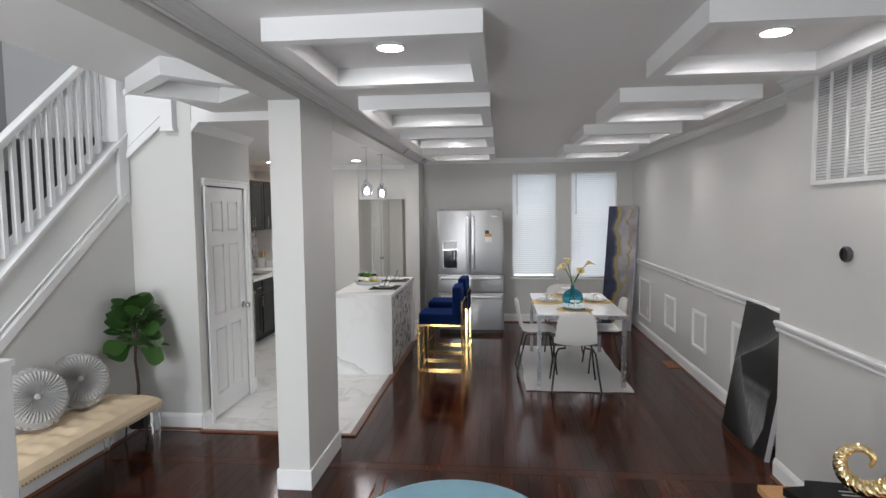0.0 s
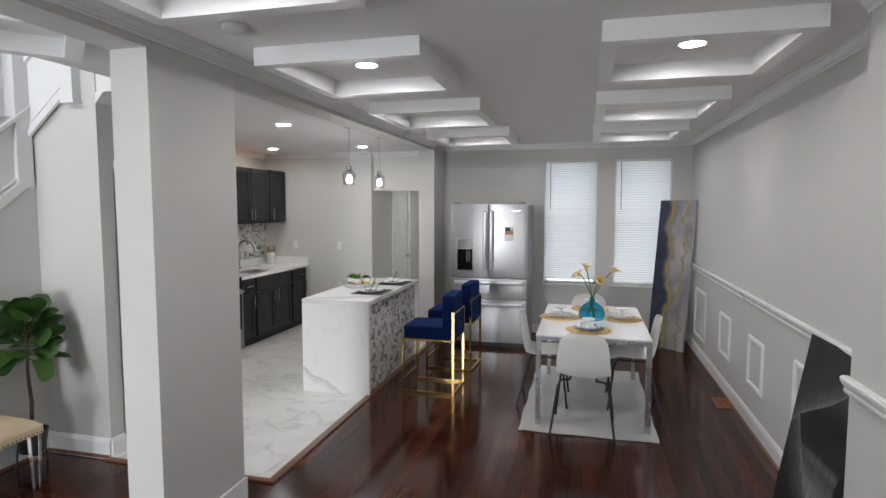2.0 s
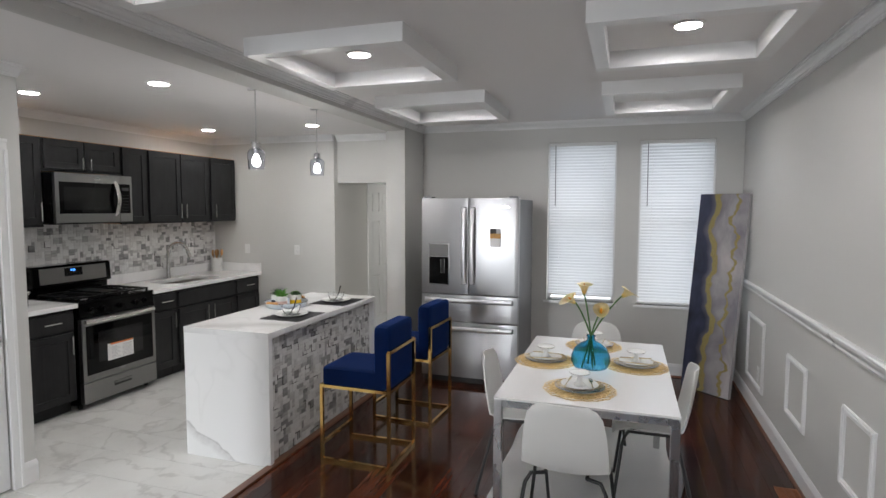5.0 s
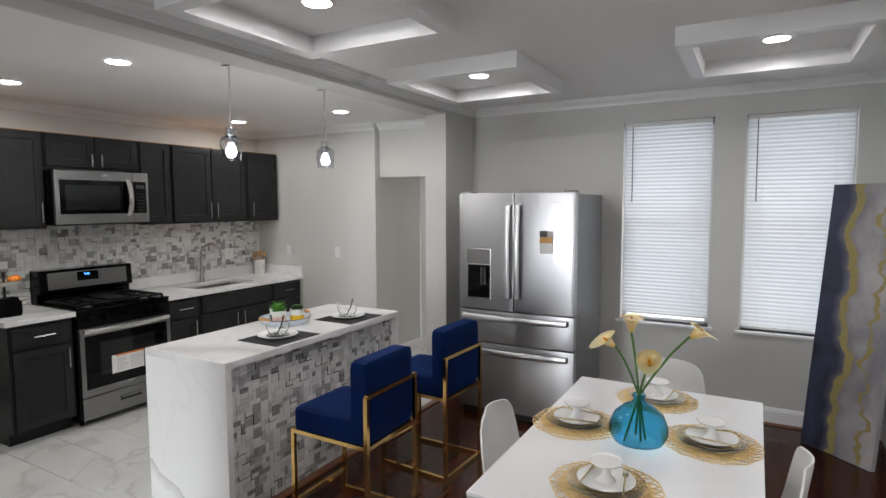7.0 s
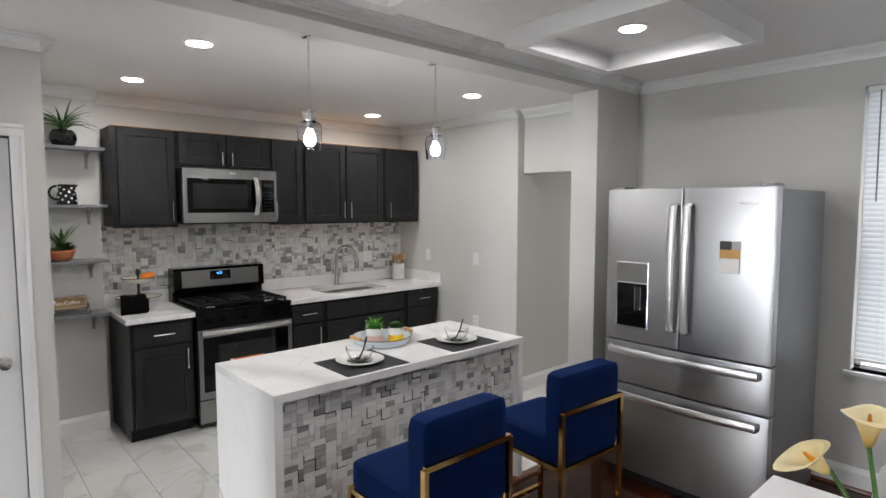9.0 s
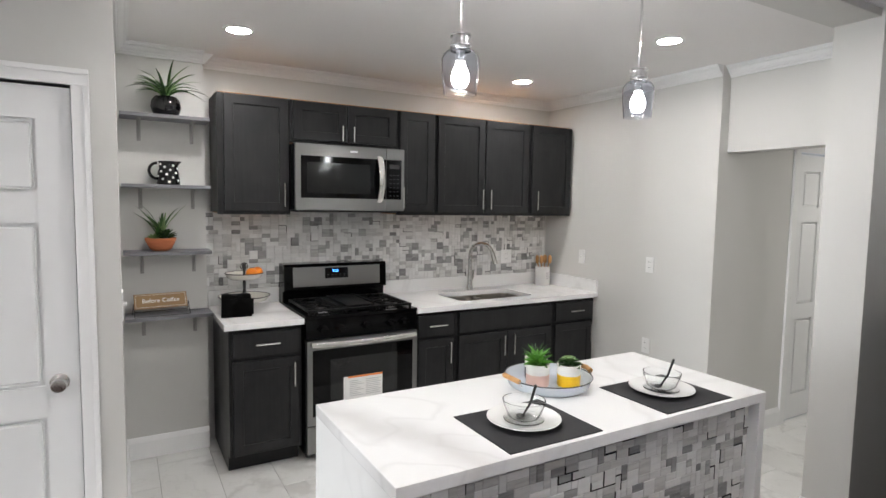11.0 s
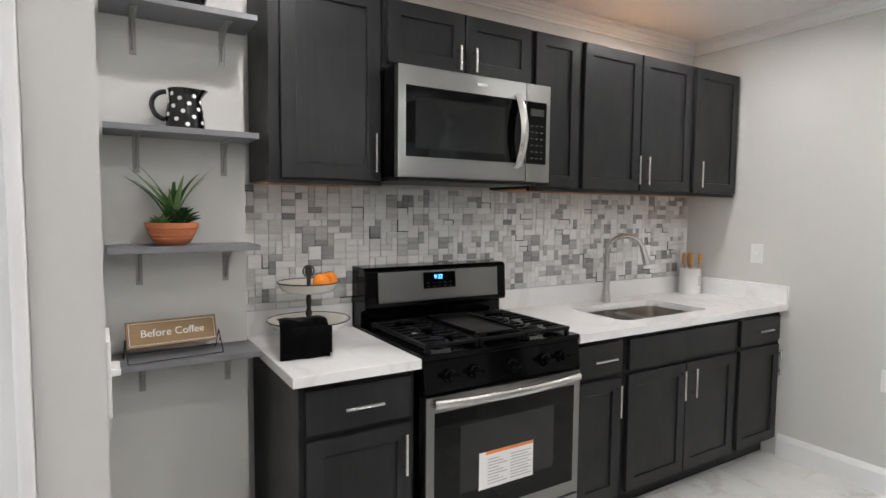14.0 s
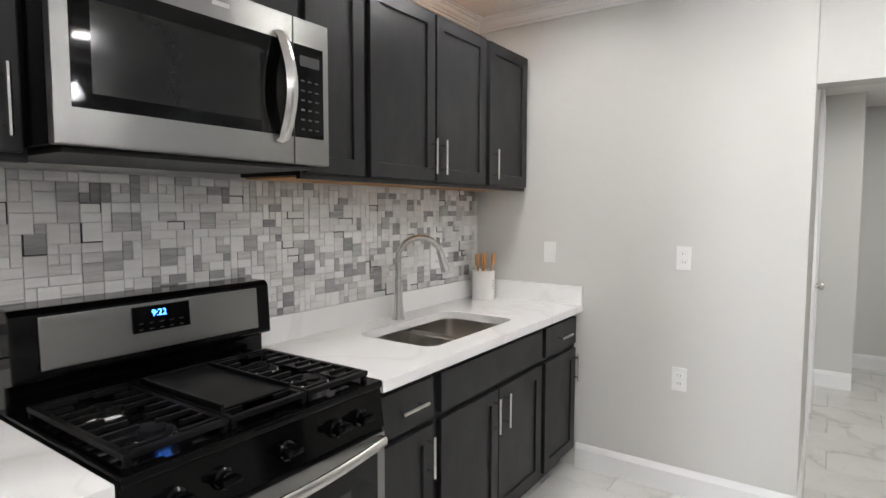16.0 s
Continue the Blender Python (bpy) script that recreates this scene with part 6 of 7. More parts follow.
# ---- living end ----
ot = thing("round_ottoman", "round sky-blue velvet ottoman", "ottoman", 1.565, 4.44, 0)
part("cushion", lathe([(0, 0.05), (0.46, 0.05), (0.50, 0.09), (0.515, 0.2), (0.505, 0.33), (0.46, 0.395), (0.40, 0.41), (0.2, 0.414), (0.03, 0.408), (0, 0.40)], 56), TEALFAB, ot, smooth=True)
part("base_ring", lathe([(0, 0), (0.42, 0), (0.42, 0.05), (0, 0.05)], 40), BLACKMET, ot, smooth=True)
part("button", lathe([(0, 0.414), (0.014, 0.412), (0.018, 0.404)], 14), TEALFAB, ot, smooth=True)

cn = thing("console_table", "light wood topped side table with black legs", "table", 3.186, 4.107, 0)
part("top", box(-0.345, 0.345, -0.335, 0.335, 0.62, 0.65, 0.004), WOODLIGHT, cn)
for sx in (-1, 1):
    for sy in (-1, 1):
        part("leg", box(sx * 0.31 - 0.02, sx * 0.31 + 0.02, sy * 0.30 - 0.02, sy * 0.30 + 0.02, 0, 0.62, 0.003), BLACKMET, cn)
    part("apron", box(sx * 0.31 - 0.012, sx * 0.31 + 0.012, -0.28, 0.28, 0.565, 0.62), BLACKMET, cn)


def black_book(x, y, z, rz, w, d, h):
    th = thing("book", "thick black hardcover book lying flat", "book", x, y, z, rz, group="books on the side table")
    part("cover", box(-w / 2, w / 2, -d / 2, d / 2, 0, 0.003, 0.001), BLACKCLOTH, th)
    part("cover", box(-w / 2, w / 2, -d / 2, d / 2, h - 0.003, h, 0.001), BLACKCLOTH, th)
    part("spine", box(-w / 2, -w / 2 + 0.003, -d / 2 + 0.001, d / 2 - 0.001, 0.003, h - 0.003), BLACKCLOTH, th)
    part("pages", box(-w / 2 + 0.003, w / 2 - 0.006, -d / 2 + 0.004, d / 2 - 0.004, 0.003, h - 0.003), PAPERW, th)
    for k in range(2):
        part("title_bar", box(-0.03, 0.05, 0.015 - 0.03 * k, 0.026 - 0.03 * k, h, h + 0.0004), PRINTGREY, th)


black_book(3.05, 4.29, 0.65, 12, 0.26, 0.20, 0.032)
black_book(3.10, 4.27, 0.682, -6, 0.24, 0.19, 0.026)
sw = thing("gold_sculpture", "hammered gold curling tentacle sculpture on books", "sculpture", 3.135, 4.255, 0.708, -30)
pts, radii = [], []
for i in range(100):
    k = i / 99
    if k < 0.62:
        q = k / 0.62
        a, rr_ = radians(-30 + 375 * q), 0.018 + 0.094 * q
        pts.append(Vector((rr_ * math.cos(a), 0.0, 0.165 + 1.06 * rr_ * math.sin(a))))
        radii.append(0.008 + 0.032 * q ** 1.3)
    else:
        q = (k - 0.62) / 0.38
        pts.append(Vector((0.108 - 0.018 * math.sin(math.pi * q) + 0.05 * q ** 2, 0.0, 0.135 + 0.33 * q)))
        radii.append(0.040 - 0.016 * min(1.0, q * 3) - 0.014 * q ** 4)
sc = bmesh.new()
rings, n = [], 20
for i, p in enumerate(pts):
    d = (pts[min(i + 1, 99)] - pts[max(i - 1, 0)]).normalized()
    side, upv = Vector((0, 1, 0)), d.cross(Vector((0, 1, 0))).normalized()
    rings.append([sc.verts.new(p + (radii[i] * (1 + 0.05 * math.sin(i * 2.1 + 1.9 * j))) * (math.cos(2 * math.pi * j / n) * side + math.sin(2 * math.pi * j / n) * upv)) for j in range(n)])
for p, q in zip(rings, rings[1:]):
    for j in range(n):
        sc.faces.new((p[j], p[(j + 1) % n], q[(j + 1) % n], q[j]))
sc.faces.new(rings[0])
sc.faces.new(rings[-1])
bmesh.ops.recalc_face_normals(sc, faces=sc.faces[:])
zmin = min(v.co.z for v in sc.verts)
bmesh.ops.translate(sc, vec=(0, 0, -zmin), verts=sc.verts[:])
part("body", sc, HAMMERED, sw, "hammered gold metal")


# ---- things on the island ----
def slate_mat(x, y):
    ob = solo("placemat", box(-0.162, 0.162, -0.185, 0.185, 0, 0.003, 0.001), SLATE, "rectangular charcoal placemat on the island", "placemat", group="island placemats")
    ob.location = (x, y, IZ)
    pl = solo("side_plate", lathe([(0, 0), (0.07, 0), (0.098, 0.007), (0.124, 0.018), (0.123, 0.020), (0.096, 0.010), (0.068, 0.004), (0, 0.004)], 36), CERAMICW, "white round plate on a charcoal placemat", "plate", group="island plates", smooth=True)
    pl.location = (x - 0.015, y, IZ + 0.003)
    bw = thing("glass_bowl", "clear ribbed glass bowl on a white plate", "bowl", x - 0.015, y, IZ + 0.0072, group="island bowls")
    part("saucer", lathe([(0, 0), (0.03, 0), (0.068, 0.008), (0.067, 0.010), (0.03, 0.003), (0, 0.003)], 30), CLEARGLASS, bw, smooth=True)
    part("bowl", lathe([(0, 0.004), (0.032, 0.004), (0.056, 0.020), (0.070, 0.060), (0.072, 0.072), (0.069, 0.072), (0.066, 0.058), (0.052, 0.022), (0.031, 0.008), (0, 0.008)], 30), CLEARGLASS, bw, smooth=True)
    sp = thing("spoon", "black spoon standing in a glass bowl", "spoon", x - 0.015, y, IZ + 0.016, 0, group="island spoons")
    part("handle", tube([(-0.005, 0.0, 0.006), (0.020, 0.010, 0.055), (0.036, 0.018, 0.120)], 0.0032, 7, r2=0.0052), BLACKMET, sp, smooth=True)
    part("bowl", lathe([(0, 0), (0.012, 0.002), (0.016, 0.006), (0, 0.004)], 14, -0.012, -0.004, 0.0), BLACKMET, sp, smooth=True)


slate_mat(0.42, 8.585)
slate_mat(0.42, 9.265)

tr = thing("enamel_tray", "round pale enamel tray with wooden handles", "tray", 0.14, 8.915, IZ, 88)
part("dish", lathe([(0, 0), (0.145, 0), (0.158, 0.008), (0.172, 0.042), (0.176, 0.045), (0.170, 0.045), (0.154, 0.012), (0.14, 0.004), (0, 0.004)], 44), surface("pale_blue_enamel", (0.66, 0.71, 0.76), 0.18, var=0.02, relief=0.0), tr, smooth=True)
part("rim", tube([(0.174 * math.cos(2 * math.pi * k / 44), 0.174 * math.sin(2 * math.pi * k / 44), 0.0455) for k in range(44)], 0.0022, 6, closed=True), BLACKMET, tr, "dark rim", True)
for s in (-1, 1):
    hd_ = part("handle", tube([(s * 0.178, -0.05, 0.052), (s * 0.186, -0.02, 0.056), (s * 0.186, 0.02, 0.056), (s * 0.178, 0.05, 0.052)], 0.010, 10), WOODLIGHT, tr, "turned wooden handle", True)
    for q in (-1, 1):
        part("bracket", tube([(s * 0.172, q * 0.06, 0.035), (s * 0.178, q * 0.05, 0.052)], 0.0025, 6), CHROME, tr)


def tray_plant(x, y, band, label, style):
    th = thing("potted_succulent", label, "plant", x, y, IZ + 0.0045, group="succulents on the tray")
    mat = banded("dipped_pot_" + style, band, (0.76, 0.75, 0.71), 0.048)
    part("pot", lathe([(0, 0), (0.043, 0), (0.046, 0.004), (0.047, 0.088), (0.043, 0.088), (0.042, 0.078), (0, 0.078)], 32), mat, th, smooth=True)
    part("soil", lathe([(0, 0.081), (0.025, 0.082), (0.0415, 0.078)], 20), SOIL, th)
    r_ = random.Random(style)
    if style == "spiky":
        for i in range(44):
            part("leaf", leaf((0, 0, 0.08), i * 137.5, r_.uniform(0.055, 0.085), 0.008, 0.25 + 1.2 * i / 44, 0.12, cup=0.4, rows=4), LEAFD, th, "", True)
    elif style == "agave":
        for i in range(26):
            part("leaf", leaf((0, 0, 0.078), i * 137.5, r_.uniform(0.06, 0.085), 0.024, 0.15 + 1.25 * i / 26, 0.05, cup=0.5, rows=5, shape=0.6), LEAFL, th, "", True)
    else:
        for i in range(30):
            part("leaf", leaf((0, 0, 0.078 + 0.022 * i / 30), i * 137.5, 0.062 - 0.038 * i / 30, 0.03 - 0.012 * i / 30, 0.1 + 0.8 * i / 30, 0.05, cup=0.3, rows=4, shape=1.5), LEAFP if i > 18 else LEAFM, th, "", True)


tray_plant(0.125, 8.872, (0.74, 0.50, 0.43), "bright green agave in a pink-dipped white pot", "agave")
tray_plant(0.188, 8.98, (0.85, 0.52, 0.01), "rosette succulent in a yellow-dipped white pot", "rosette")
tray_plant(0.05, 8.925, (0.012, 0.03, 0.06), "dark spiky succulent in a navy-dipped white pot", "spiky")

# ---- things on the counters ----
jr = thing("utensil_jar", "white ceramic jar of wooden utensils", "jar", -2.03, 10.69, 0.908)
part("jar", lathe([(0, 0), (0.064, 0), (0.067, 0.004), (0.066, 0.162), (0.068, 0.167), (0.062, 0.167), (0.06, 0.012), (0, 0.012)], 32), CERAMICW, jr, smooth=True)
for k in range(4):
    part("print_line", box(0.062, 0.0675, -0.012, 0.012, 0.06 + k * 0.016, 0.067 + k * 0.016), PRINTGREY, jr)
for i, (ux, uy, lx, ly, wd) in enumerate(((0.02, 0.02, 0.03, 0.06, 0.02), (-0.02, -0.02, 0.02, -0.07, 0.018), (0.01, -0.025, 0.05, -0.04, 0.016), (-0.01, 0.025, -0.02, 0.03, 0.022), (0.0, 0.0, 0.01, -0.05, 0.014))):
    ut = thing("wooden_spoon", "wooden cooking utensil standing in the jar", "utensil", -2.03, 10.69, 0.922, group="utensils in the jar")
    part("handle", tube([(ux * 0.5, uy * 0.5, 0.0), (ux + lx * 0.4, uy + ly * 0.4, 0.19)], 0.005, 7), WOODLIGHT, ut, smooth=True)
    part("blade", pillow(0.012, wd * 2, 0.075, power=3, n=4, x=ux + lx * 0.5, y=uy + ly * 0.5, z=0.178), WOODLIGHT, ut, smooth=True)

ts = thing("tiered_tray", "two-tier cream enamel tray stand with black rims", "tray stand", -1.90, 8.115, 0.908)


def tier(r, z):
    d = part("plate", lathe([(0, 0), (r * 0.72, 0), (r * 0.86, 0.008), (r, 0.036), (r * 0.985, 0.038), (r * 0.84, 0.012), (r * 0.7, 0.004), (0, 0.004)], 44, 0, 0, z), ENAMEL, ts, "cream enamel plate", True)
    part("rim", tube([(r * math.cos(2 * math.pi * k / 44), r * math.sin(2 * math.pi * k / 44), z + 0.038) for k in range(44)], 0.0028, 6, closed=True), BLACKMET, d, "black rim", True)


tier(0.158, 0.058)
tier(0.118, 0.205)
part("post", lathe([(0, 0), (0.05, 0), (0.048, 0.006), (0.012, 0.014), (0.009, 0.06), (0.008, 0.10), (0.013, 0.12), (0.008, 0.14), (0.011, 0.17), (0.008, 0.20), (0.008, 0.265), (0.015, 0.28), (0.012, 0.30), (0, 0.305)], 18), BLACKMET, ts, "turned black post", True)
part("ring", tube([(0.0, 0.022 * math.cos(2 * math.pi * k / 16), 0.285 + 0.022 * math.sin(2 * math.pi * k / 16)) for k in range(16)], 0.003, 6, closed=True), BLACKMET, ts, "", True)
for ox, oy in ((0.052, 0.035), (0.0, 0.082)):
    og = thing("orange", "fresh orange on the upper tray", "fruit", -1.90 + ox, 8.115 + oy, 0.908 + 0.209, group="oranges on the tray")
    part("peel", lathe([(0.035 * math.sin(math.pi * k / 12), 0.035 - 0.0347 * math.cos(math.pi * k / 12)) for k in range(13)], 22), ORANGE, og, smooth=True)
    part("stem_end", lathe([(0, 0.0702), (0.004, 0.070), (0.005, 0.0685)], 8), STEMG, og)
cl = thing("dish_towel", "folded black cloth hanging over the lower tray", "towel", -1.70, 8.03, 0.908, -4)
b, rows = bmesh.new(), []
path = [(-0.07, 0.132), (-0.03, 0.137), (0.0, 0.135), (0.016, 0.120), (0.022, 0.085), (0.027, 0.042), (0.030, 0.003)]
for i, (px, pz) in enumerate(path):
    rows.append([b.verts.new((px + 0.004 * math.sin(j * 1.1) * i / 6, -0.082 + 0.164 * j / 12 + 0.006 * (i / 6) * (j - 6) / 6, pz + (0.006 * math.sin(j * 0.8) if 0 < i < 6 else 0))) for j in range(13)])
for p, q in zip(rows, rows[1:]):
    for j in range(12):
        b.faces.new((p[j], p[j + 1], q[j + 1], q[j]))
bmesh.ops.solidify(b, geom=b.faces[:], thickness=0.012)
bmesh.ops.recalc_face_normals(b, faces=b.faces[:])
part("front_fold", b, BLACKCLOTH, cl, smooth=True)
part("under_fold", box(0.005, 0.020, -0.07, 0.10, 0.012, 0.112, 0.005), BLACKCLOTH, cl)

# ---- shelves ----
SHELF_Z = (2.105, 1.70, 1.305, 0.92)
for z in SHELF_Z:
    th = thing("wall_shelf", "grey painted wall shelf on metal brackets", "shelf", -2.02, 7.68, z, group="alcove shelves")
    part("board", box(0, 0.20, -0.238, 0.235, -0.02, 0.0, 0.002), SHELFGREY, th)
    for sy in (-0.14, 0.15):
        br = box(0.0, 0.005, sy - 0.011, sy + 0.011, -0.145, -0.02, 0.002)
        br = box(0.0, 0.15, sy - 0.011, sy + 0.011, -0.025, -0.0205, 0.0015, bm=br)
        br = tube([(0.004, sy, -0.13), (0.03, sy, -0.075), (0.08, sy, -0.04), (0.13, sy, -0.024)], 0.0045, 6, br)
        br = disc_cyl(0.004, sy, -0.125, 0.0045, "x", 0.003, 8, br)
        part("bracket", br, BRACKET, th, "grey metal bracket")

p1 = thing("spider_plant", "spiky striped plant in a glossy black round pot", "plant", -1.925, 7.685, SHELF_Z[0])
part("pot", lathe([(0, 0), (0.053, 0), (0.073, 0.018), (0.084, 0.053), (0.078, 0.092), (0.061, 0.114), (0.055, 0.114), (0.053, 0.103), (0, 0.103)], 32), CERAMICB, p1, "glossy black pot", True)
part("soil", lathe([(0, 0.108), (0.054, 0.104)], 16), SOIL, p1)
lr = random.Random(5)
for i in range(58):
    part("leaf", leaf((lr.uniform(-0.015, 0.015), lr.uniform(-0.015, 0.015), 0.106), i * 137.5 + lr.uniform(-15, 15), lr.uniform(0.17, 0.29), lr.uniform(0.012, 0.018), lr.uniform(0.75, 1.35), lr.uniform(0.25, 0.75), cup=0.3, rows=8, shape=0.5), (LEAFM, LEAFP, LEAFD)[i % 3], p1, "", True)

jg = thing("pitcher", "black pitcher with white polka dots", "pitcher", -1.93, 7.69, SHELF_Z[1])
prof = [(k * 1.22, z * 1.22) for k, z in ((0, 0), (0.05, 0), (0.053, 0.004), (0.050, 0.05), (0.042, 0.09), (0.042, 0.108), (0.045, 0.116), (0.041, 0.116), (0.038, 0.10), (0.045, 0.05), (0.047, 0.008), (0, 0.008))]
b = lathe(prof, 36)
for v in b.verts:
    if v.co.z > 0.11 and v.co.y > 0.03:
        v.co.y += 0.02 * (v.co.z - 0.11) / 0.03
part("body", b, CERAMICB, jg, "glossy black glaze", True)
part("handle", tube([(0, -0.058 - 0.045 * math.sin(math.pi * q / 12), 0.083 + 0.047 * math.cos(math.pi * q / 12)) for q in range(13)], 0.0085, 8), CERAMICB, jg, smooth=True)
for k in range(32):
    a, h = k * 2.4, 0.016 + 0.108 * (k + 0.5) / 32
    r = np.interp(h, (0.005, 0.061, 0.110, 0.132), (0.0647, 0.0610, 0.0512, 0.0512))
    dot = lathe([(0, 0.0022), (0.0065, 0.0016), (0.0075, -0.001)], 12)
    part("dot", dot, CERAMICW, jg, "white dot", True, pose(r * math.cos(a), r * math.sin(a), h, 0, 0, math.degrees(a)) @ pose(0, 0, 0, 0, 84, 0))

p2 = thing("terracotta_planter", "small succulents in a round terracotta pot", "plant", -1.92, 7.64, SHELF_Z[2])
part("pot", lathe([(0, 0), (0.042, 0), (0.058, 0.012), (0.066, 0.024), (0.065, 0.027), (0.073, 0.037), (0.072, 0.040), (0.079, 0.052), (0.078, 0.056), (0.084, 0.060), (0.086, 0.078), (0.080, 0.078), (0.076, 0.064), (0, 0.064)], 36), TERRACOTTA, p2, "ribbed terracotta pot", True)
part("soil", lathe([(0, 0.072), (0.076, 0.066)], 20), SOIL, p2)
lr = random.Random(6)
for i in range(18):
    part("blade", leaf((0.0, lr.uniform(-0.02, 0.02), 0.064), lr.uniform(0, 360), lr.uniform(0.15, 0.25), 0.022, lr.uniform(1.1, 1.5), lr.uniform(0.05, 0.35), cup=0.3, rows=7, shape=0.5), LEAFM if i % 3 else LEAFP, p2, "", True)
for i in range(26):
    part("rosette_leaf", leaf((0.02, 0.025, 0.064 + 0.03 * i / 26), i * 137.5, 0.085 - 0.04 * i / 26, 0.026, 0.3 + 0.9 * i / 26, 0.05, cup=0.4, rows=4), LEAFD, p2, "", True)
for i in range(22):
    part("rosette_leaf", leaf((0.025, -0.035, 0.062), i * 137.5, 0.048, 0.019, 0.2 + 1.1 * i / 22, 0.05, cup=0.4, rows=4), LEAFP, p2, "", True)

sg = thing("desk_sign", "wooden sign reading Before Coffee on a black wire stand", "sign", -1.90, 7.635, SHELF_Z[3], 6)
m = pose(0.0, 0, 0.040, 0, -22, 0)
part("board", box(-0.006, 0.006, -0.145, 0.145, 0, 0.092, 0.002), SIGNWOOD, sg, "brown wooden board", False, m)
fr_ = bmesh.new()
for bx in ((-0.137, 0.137, 0.008, 0.0095), (-0.137, 0.137, 0.0825, 0.084), (-0.137, -0.1355, 0.0095, 0.0825), (0.1355, 0.137, 0.0095, 0.0825)):
    fr_ = box(0.006, 0.0066, *bx, bm=fr_)
part("border_line", fr_, PAPERW, sg, "thin white border", False, m)
lettering("lettering", "Before Coffee", 0.036, PAPERW, sg, m @ pose(0.0064, 0, 0.046, 90, 0, 90), "white painted words")
for sy in (-0.15, 0.15):
    part("wire", tube([(0.055, sy, 0.003), (0.0, sy, 0.075), (-0.045, sy, 0.003)], 0.0022, 6), BLACKMET, sg)
part("wire", tube([(0.055, -0.15, 0.003), (0.055, 0.15, 0.003)], 0.0022, 6), BLACKMET, sg)
part("wire", tube([(0.018, -0.15, 0.05), (0.018, -0.143, 0.028), (0.018, 0.143, 0.028), (0.018, 0.15, 0.05)], 0.0022, 6), BLACKMET, sg)


# ---- floors, piece by piece ----
def slab_pieces(floor, name, rects, top, material, thick, chamfer, near, cap=300):
    """Boards or tiles: the nearest are objects, sharing meshes by size, the rest one joined part."""
    ranked = sorted(rects, key=near)
    cache = {}
    for x0, x1, y0, y1 in ranked[:cap]:
        w, d = round(x1 - x0, 3), round(y1 - y0, 3)
        if (w, d) not in cache:
            b, c = bmesh.new(), chamfer
            lo = [b.verts.new(p) for p in ((-w / 2, -d / 2, -thick), (w / 2, -d / 2, -thick), (w / 2, d / 2, -thick), (-w / 2, d / 2, -thick))]
            md = [b.verts.new((v.co.x, v.co.y, -c)) for v in lo]
            hi = [b.verts.new((v.co.x - math.copysign(c, v.co.x), v.co.y - math.copysign(c, v.co.y), 0)) for v in lo]
            b.faces.new(hi)
            for p, q in ((lo, md), (md, hi)):
                for i in range(4):
                    b.faces.new((p[i], p[(i + 1) % 4], q[(i + 1) % 4], q[i]))
            cache[w, d] = mesh_of(name, b, material)
        ob = new(name, cache[w, d])
        ob.parent = floor
        ob.location = ((x0 + x1) / 2, (y0 + y1) / 2, top)
    if ranked[cap:]:
        verts, faces = [], []
        for x0, x1, y0, y1 in ranked[cap:]:
            n, c = len(verts), chamfer
            verts += [(x0, y0, top - c), (x1, y0, top - c), (x1, y1, top - c), (x0, y1, top - c), (x0 + c, y0 + c, top), (x1 - c, y0 + c, top), (x1 - c, y1 - c, top), (x0 + c, y1 - c, top)]
            faces += [(n + 4, n + 5, n + 6, n + 7)] + [(n + i, n + (i + 1) % 4, n + 4 + (i + 1) % 4, n + 4 + i) for i in range(4)]
        me = bpy.data.meshes.new(name + "_rest")
        me.from_pydata(verts, [], faces)
        me.materials.append(material)
        ob = new(name + "_rest", me)
        ob.parent = floor
        tagged(ob, kind="stuff")


rng = random.Random(4)
fl = solo("floor_1", box(-2.42, 3.99, 0.30, 11.2, -0.2, -0.009), SUBFLOOR, "dark cherry plank floor, glossy", "floor", "structure")
planks = []


def lay(x0, x1, y0, y1, width):
    x = x0
    while x < x1 - 0.01:
        xe = min(x + width, x1)
        y = y0 - rng.random() * 0.9
        while y < y1:
            ye = y + rng.choice((0.9, 1.2, 1.5, 1.8, 2.1))
            a, c = max(y, y0), min(ye, y1)
            if c - a > 0.03:
                planks.append((x + 0.0002, xe - 0.0002, a + 0.0002, c - 0.0002))
            y = ye
        x = xe


lay(0.60, 3.82, 5.90, 11.015, 0.092)
lay(-1.26, 3.60, 0.45, 5.80, 0.092)
lay(-1.26, 0.60, 5.90, 6.335, 0.092)
planks.append((-1.26, 3.82, 5.802, 5.898))
slab_pieces(fl, "plank", planks, 0.0, PLANK, 0.009, 0.0013, lambda r: abs((r[0] + r[1]) / 2 - 2.0) + abs((r[2] + r[3]) / 2 - 6.6))

tl = solo("floor_2", box(-2.15, 0.57, 6.37, 14.2, -0.2, -0.006), GROUT, "polished white marble tile floor", "floor", "structure")
tiles = []
y, row = 6.372, 0
while y < 14.1:
    x = -2.15 - 0.61 * (0.0 if row % 2 else 0.5) - 0.03
    while x < 1.1:
        limit = 0.57 if y < 11.0 else 1.1
        a, c = max(x, -2.15), min(x + 0.61, limit)
        if c - a > 0.02 and y < 14.09:
            tiles.append((a + 0.0012, c - 0.0012, y + 0.0012, min(y + 0.305, 14.1) - 0.0012))
        x += 0.61
    y, row = y + 0.305, row + 1
slab_pieces(tl, "tile", tiles, 0.0, TILE, 0.006, 0.001, lambda r: abs((r[0] + r[1]) / 2 + 0.6) + abs((r[2] + r[3]) / 2 - 8.2))
th = bmesh.new()
th = box(0.57, 0.625, 6.335, 10.46, -0.004, 0.013, 0.004, bm=th)
th = box(-0.69, 0.57, 6.335, 6.38, -0.004, 0.012, 0.004, bm=th)
